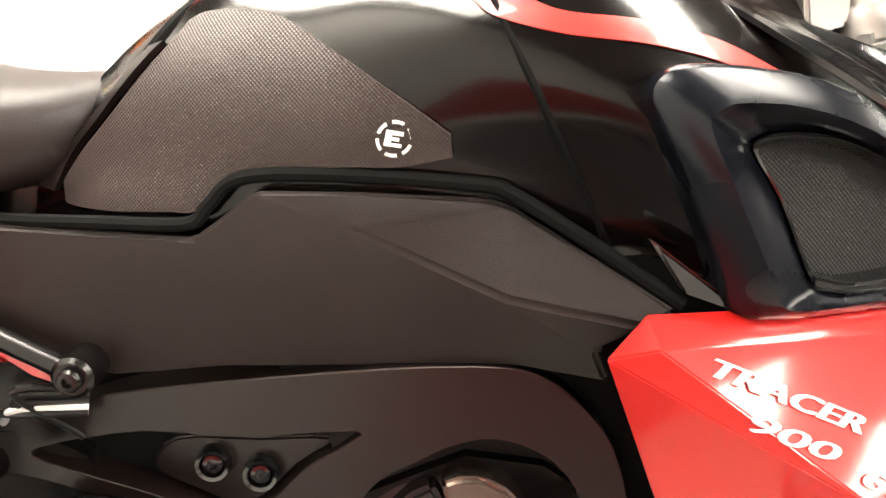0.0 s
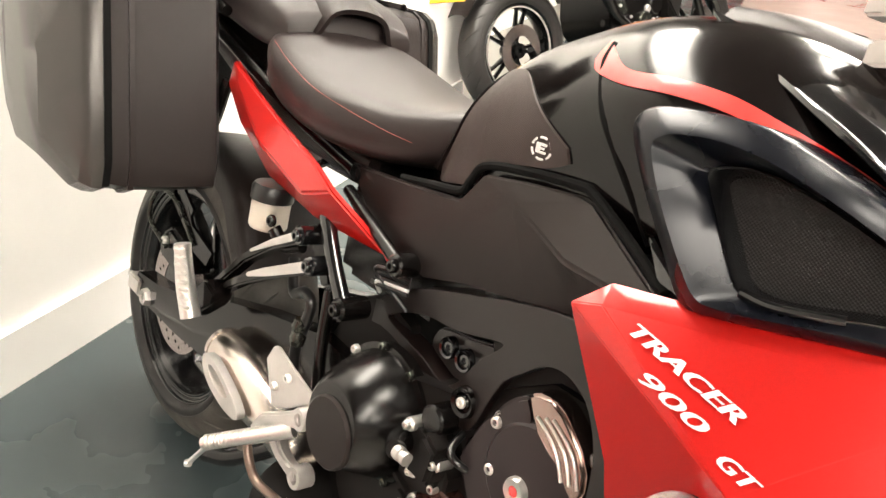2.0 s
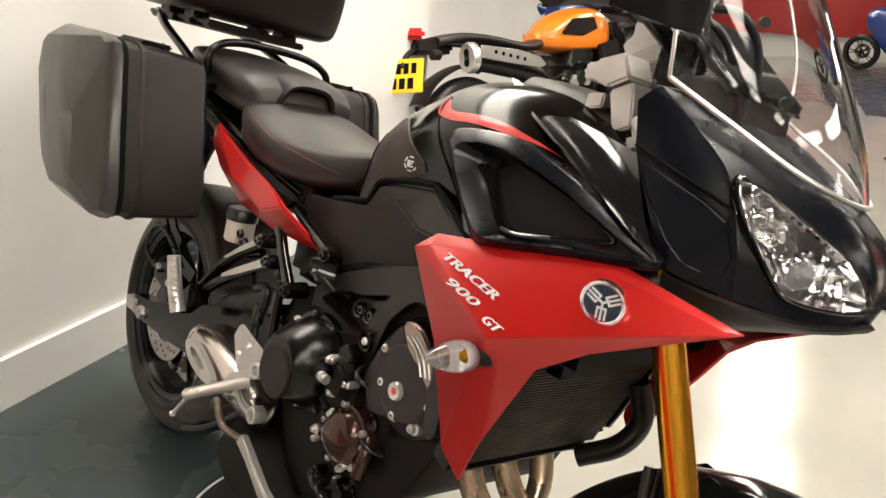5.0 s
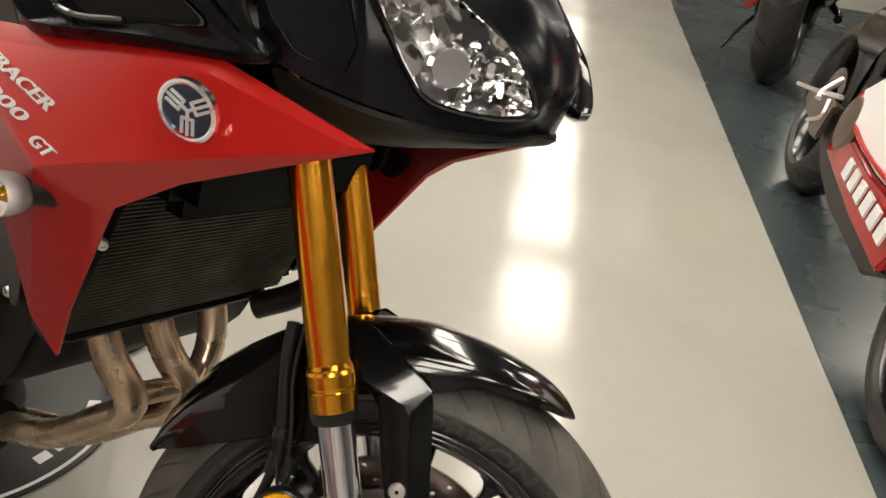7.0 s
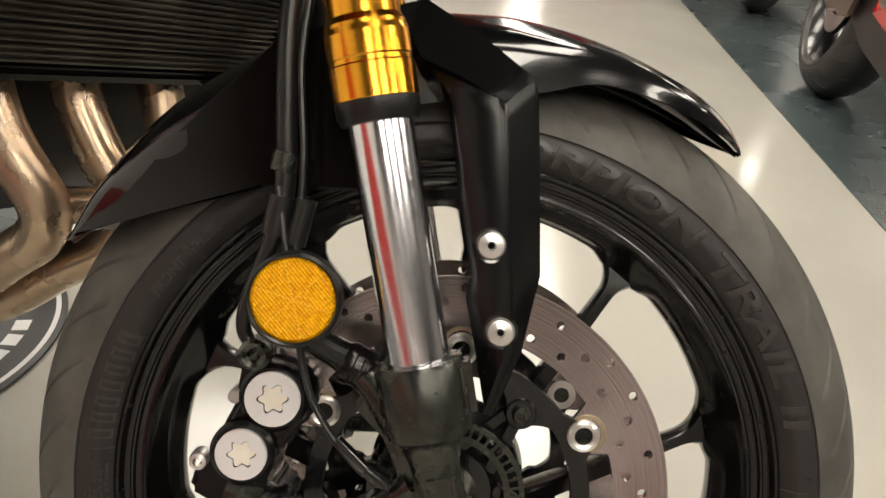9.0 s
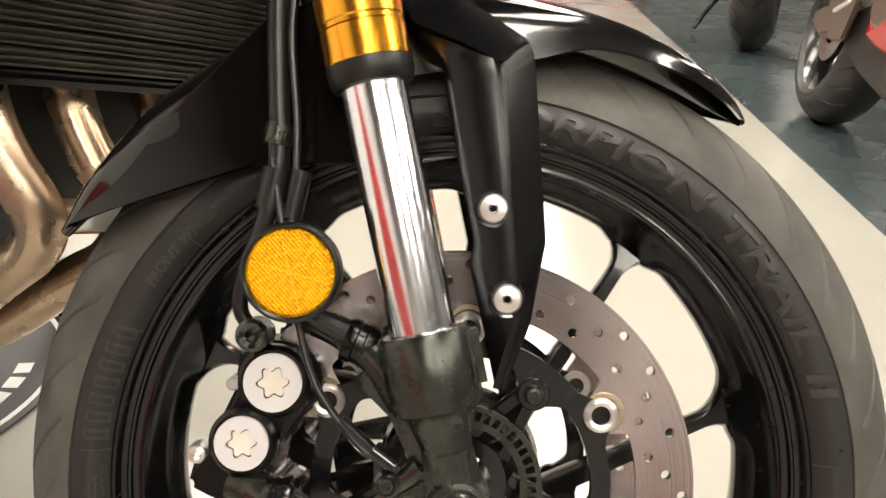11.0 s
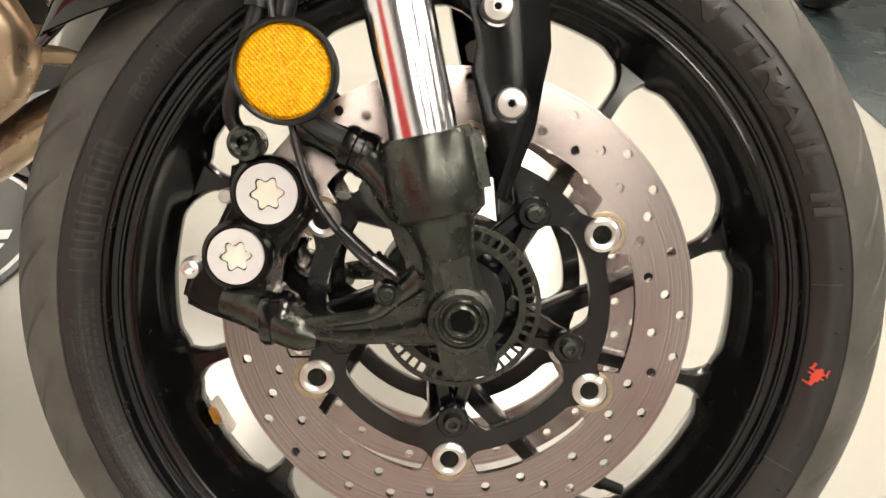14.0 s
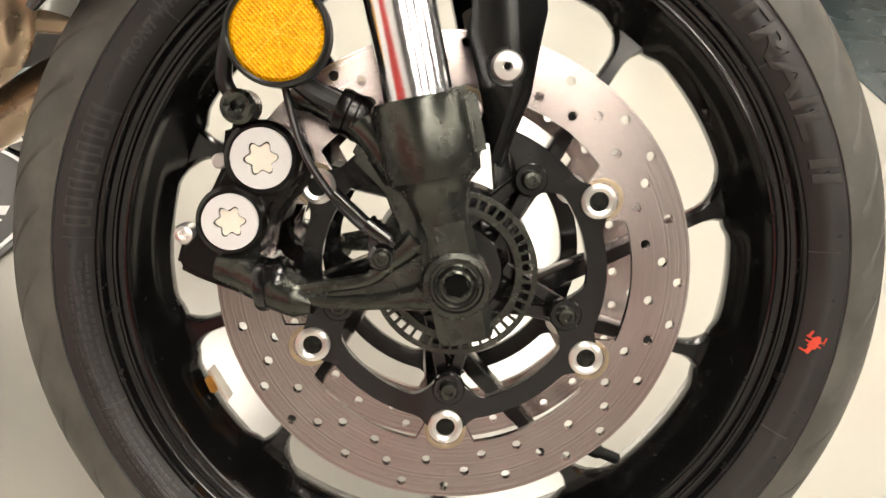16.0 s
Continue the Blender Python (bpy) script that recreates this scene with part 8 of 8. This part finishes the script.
part("side_fairing", panel([(0.72, -0.205, 0.540), (0.80, -0.212, 0.470), (0.875, -0.216, 0.449), (1.10, -0.214, 0.447), (1.38, -0.185, 0.455), (1.36, -0.18, 0.86), (1.10, -0.20, 0.84), (0.90, -0.205, 0.66)], 0.02, 0.010, 3), WHITE, spo, "white side fairing with red lines")
part("fairing_line", tube([(0.86, -0.220, 0.472), (1.05, -0.221, 0.466), (1.33, -0.195, 0.470)], 0.006, 8), RED_DARK, spo)
part("engine_cover", lathe([(0.0001, -0.214), (0.068, -0.212), (0.080, -0.203), (0.084, -0.15), (0.0001, -0.15)], 36, "Y", False, (0.76, 0, 0.452)), BRONZE, spo, "bronze round clutch cover")
part("cover_rim", lathe([(0.086, -0.19), (0.098, -0.198), (0.100, -0.17), (0.086, -0.16)], 36, "Y", True, (0.76, 0, 0.452)), RED_DARK, spo)
part("swingarm", panel([(-0.05, -0.13, 0.34), (0.05, -0.14, 0.36), (0.40, -0.15, 0.40), (0.42, -0.15, 0.33), (0.10, -0.14, 0.27), (-0.04, -0.13, 0.29)], 0.05, 0.012), BRONZE, spo, "bronze grey swingarm")
part("heel_plate", panel([(0.20, -0.172, 0.40), (0.36, -0.176, 0.43), (0.48, -0.180, 0.42), (0.47, -0.180, 0.305), (0.36, -0.178, 0.290), (0.26, -0.175, 0.330)], 0.015, 0.006), BRONZE, spo)
part("footrest", merge(tube([(0.267, -0.25, 0.400), (0.466, -0.245, 0.440), (0.69, -0.235, 0.492)], 0.007, 12), tube([(0.50, -0.20, 0.50), (0.53, -0.24, 0.46), (0.55, -0.25, 0.44)], 0.010, 10), tube([(0.66, -0.25, 0.47), (0.68, -0.255, 0.425), (0.60, -0.26, 0.385)], 0.006, 10)), SILVER, spo, "bright alloy footrest and pedal")
part("exhaust_box", skin([half_ring(x, [(0.10, z - 0.08), (0.16, z - 0.02), (0.13, z + 0.07), (0.04, z + 0.09)]) for x, z in ((0.25, 0.62), (0.40, 0.64), (0.60, 0.66), (0.72, 0.66))], 3, 3), ENGINE, spo)
part("tail", skin([half_ring(x, [(0.05, z - 0.06), (w, z - 0.03), (0.8 * w, z + 0.02), (0.03, z + 0.04)]) for x, w, z in ((-0.15, 0.05, 0.98), (0.10, 0.11, 0.92), (0.40, 0.13, 0.84), (0.60, 0.10, 0.82))], 3, 3), RED, spo)
part("fuel_tank", skin([half_ring(x, [(0.10, z - 0.16), (0.17, z - 0.06), (0.13, z), (0.04, z + 0.02)]) for x, z in ((0.55, 0.84), (0.75, 0.95), (0.95, 0.97), (1.08, 0.90))], 3, 3), RED, spo)
for y in (-0.1, 0.1):
    part("fork_leg", tube([(1.43, y, 0.302), (1.20, y, 0.82)], 0.024, 14, 2), GOLD, spo)
part("front_mudguard", sheet([[Vector((1.43, 0, 0.302)) + polar(0.325, dg) + Vector((0, y, -abs(y) * 0.3)) for y in (-0.07, -0.03, 0.03, 0.07)] for dg in (150, 120, 90, 60)], 0.004, 3, 3), RED, spo)

# far machine at the end of the aisle
far = bike_base("motorcycle", "blue and orange sports motorcycle at the end of the aisle", Vector((-4.3, 14.1, 0)), 188)
plain_wheel(far, 0.0, 0.315, 0.09, 0.228, "rear_wheel")
plain_wheel(far, 1.40, 0.30, 0.06, 0.228, "front_wheel")
engine_lump(far, 0.7, 0.45, 33, 4)
part("fairing", skin([half_ring(x, [(0.12, z0), (0.2, z0 + 0.2), (0.16, z1 - 0.05), (0.05, z1)]) for x, z0, z1 in ((0.55, 0.35, 0.85), (0.85, 0.25, 0.95), (1.15, 0.5, 1.05), (1.35, 0.75, 1.0))], 3, 3), BLUE, far)
part("tank", skin([half_ring(x, [(0.08, z - 0.1), (0.13, z - 0.05), (0.11, z), (0.03, z + 0.02)]) for x, z in ((0.35, 0.86), (0.6, 0.98), (0.9, 1.0))], 3, 3), ORANGE, far)
part("tail", skin([half_ring(x, [(0.05, z - 0.06), (0.1, z - 0.03), (0.08, z), (0.03, z + 0.02)]) for x, z in ((-0.15, 0.98), (0.1, 0.93), (0.4, 0.86))], 3, 3), BLUE, far)
# second blue machine behind the scrambler
blue = bike_base("motorcycle", "dark blue motorcycle parked behind the scrambler", BLUE_AT, BLUE_HEADING)
plain_wheel(blue, 0.0, 0.315, 0.09, 0.228, "rear_wheel")
plain_wheel(blue, 1.40, 0.30, 0.06, 0.228, "front_wheel")
engine_lump(blue, 0.7, 0.45, 40, 4)
part("tail", skin([half_ring(x, [(0.05, z - 0.06), (0.1, z - 0.03), (0.08, z + 0.03), (0.03, z + 0.05)]) for x, z in ((-0.25, 1.06), (0.0, 0.98), (0.4, 0.88))], 3, 3), BLUE, blue)
part("fairing", skin([half_ring(x, [(0.12, z0), (0.2, z0 + 0.2), (0.16, z1 - 0.05), (0.05, z1)]) for x, z0, z1 in ((0.55, 0.35, 0.95), (0.85, 0.25, 1.0), (1.15, 0.5, 1.1), (1.35, 0.75, 1.0))], 3, 3), BLUE, blue)
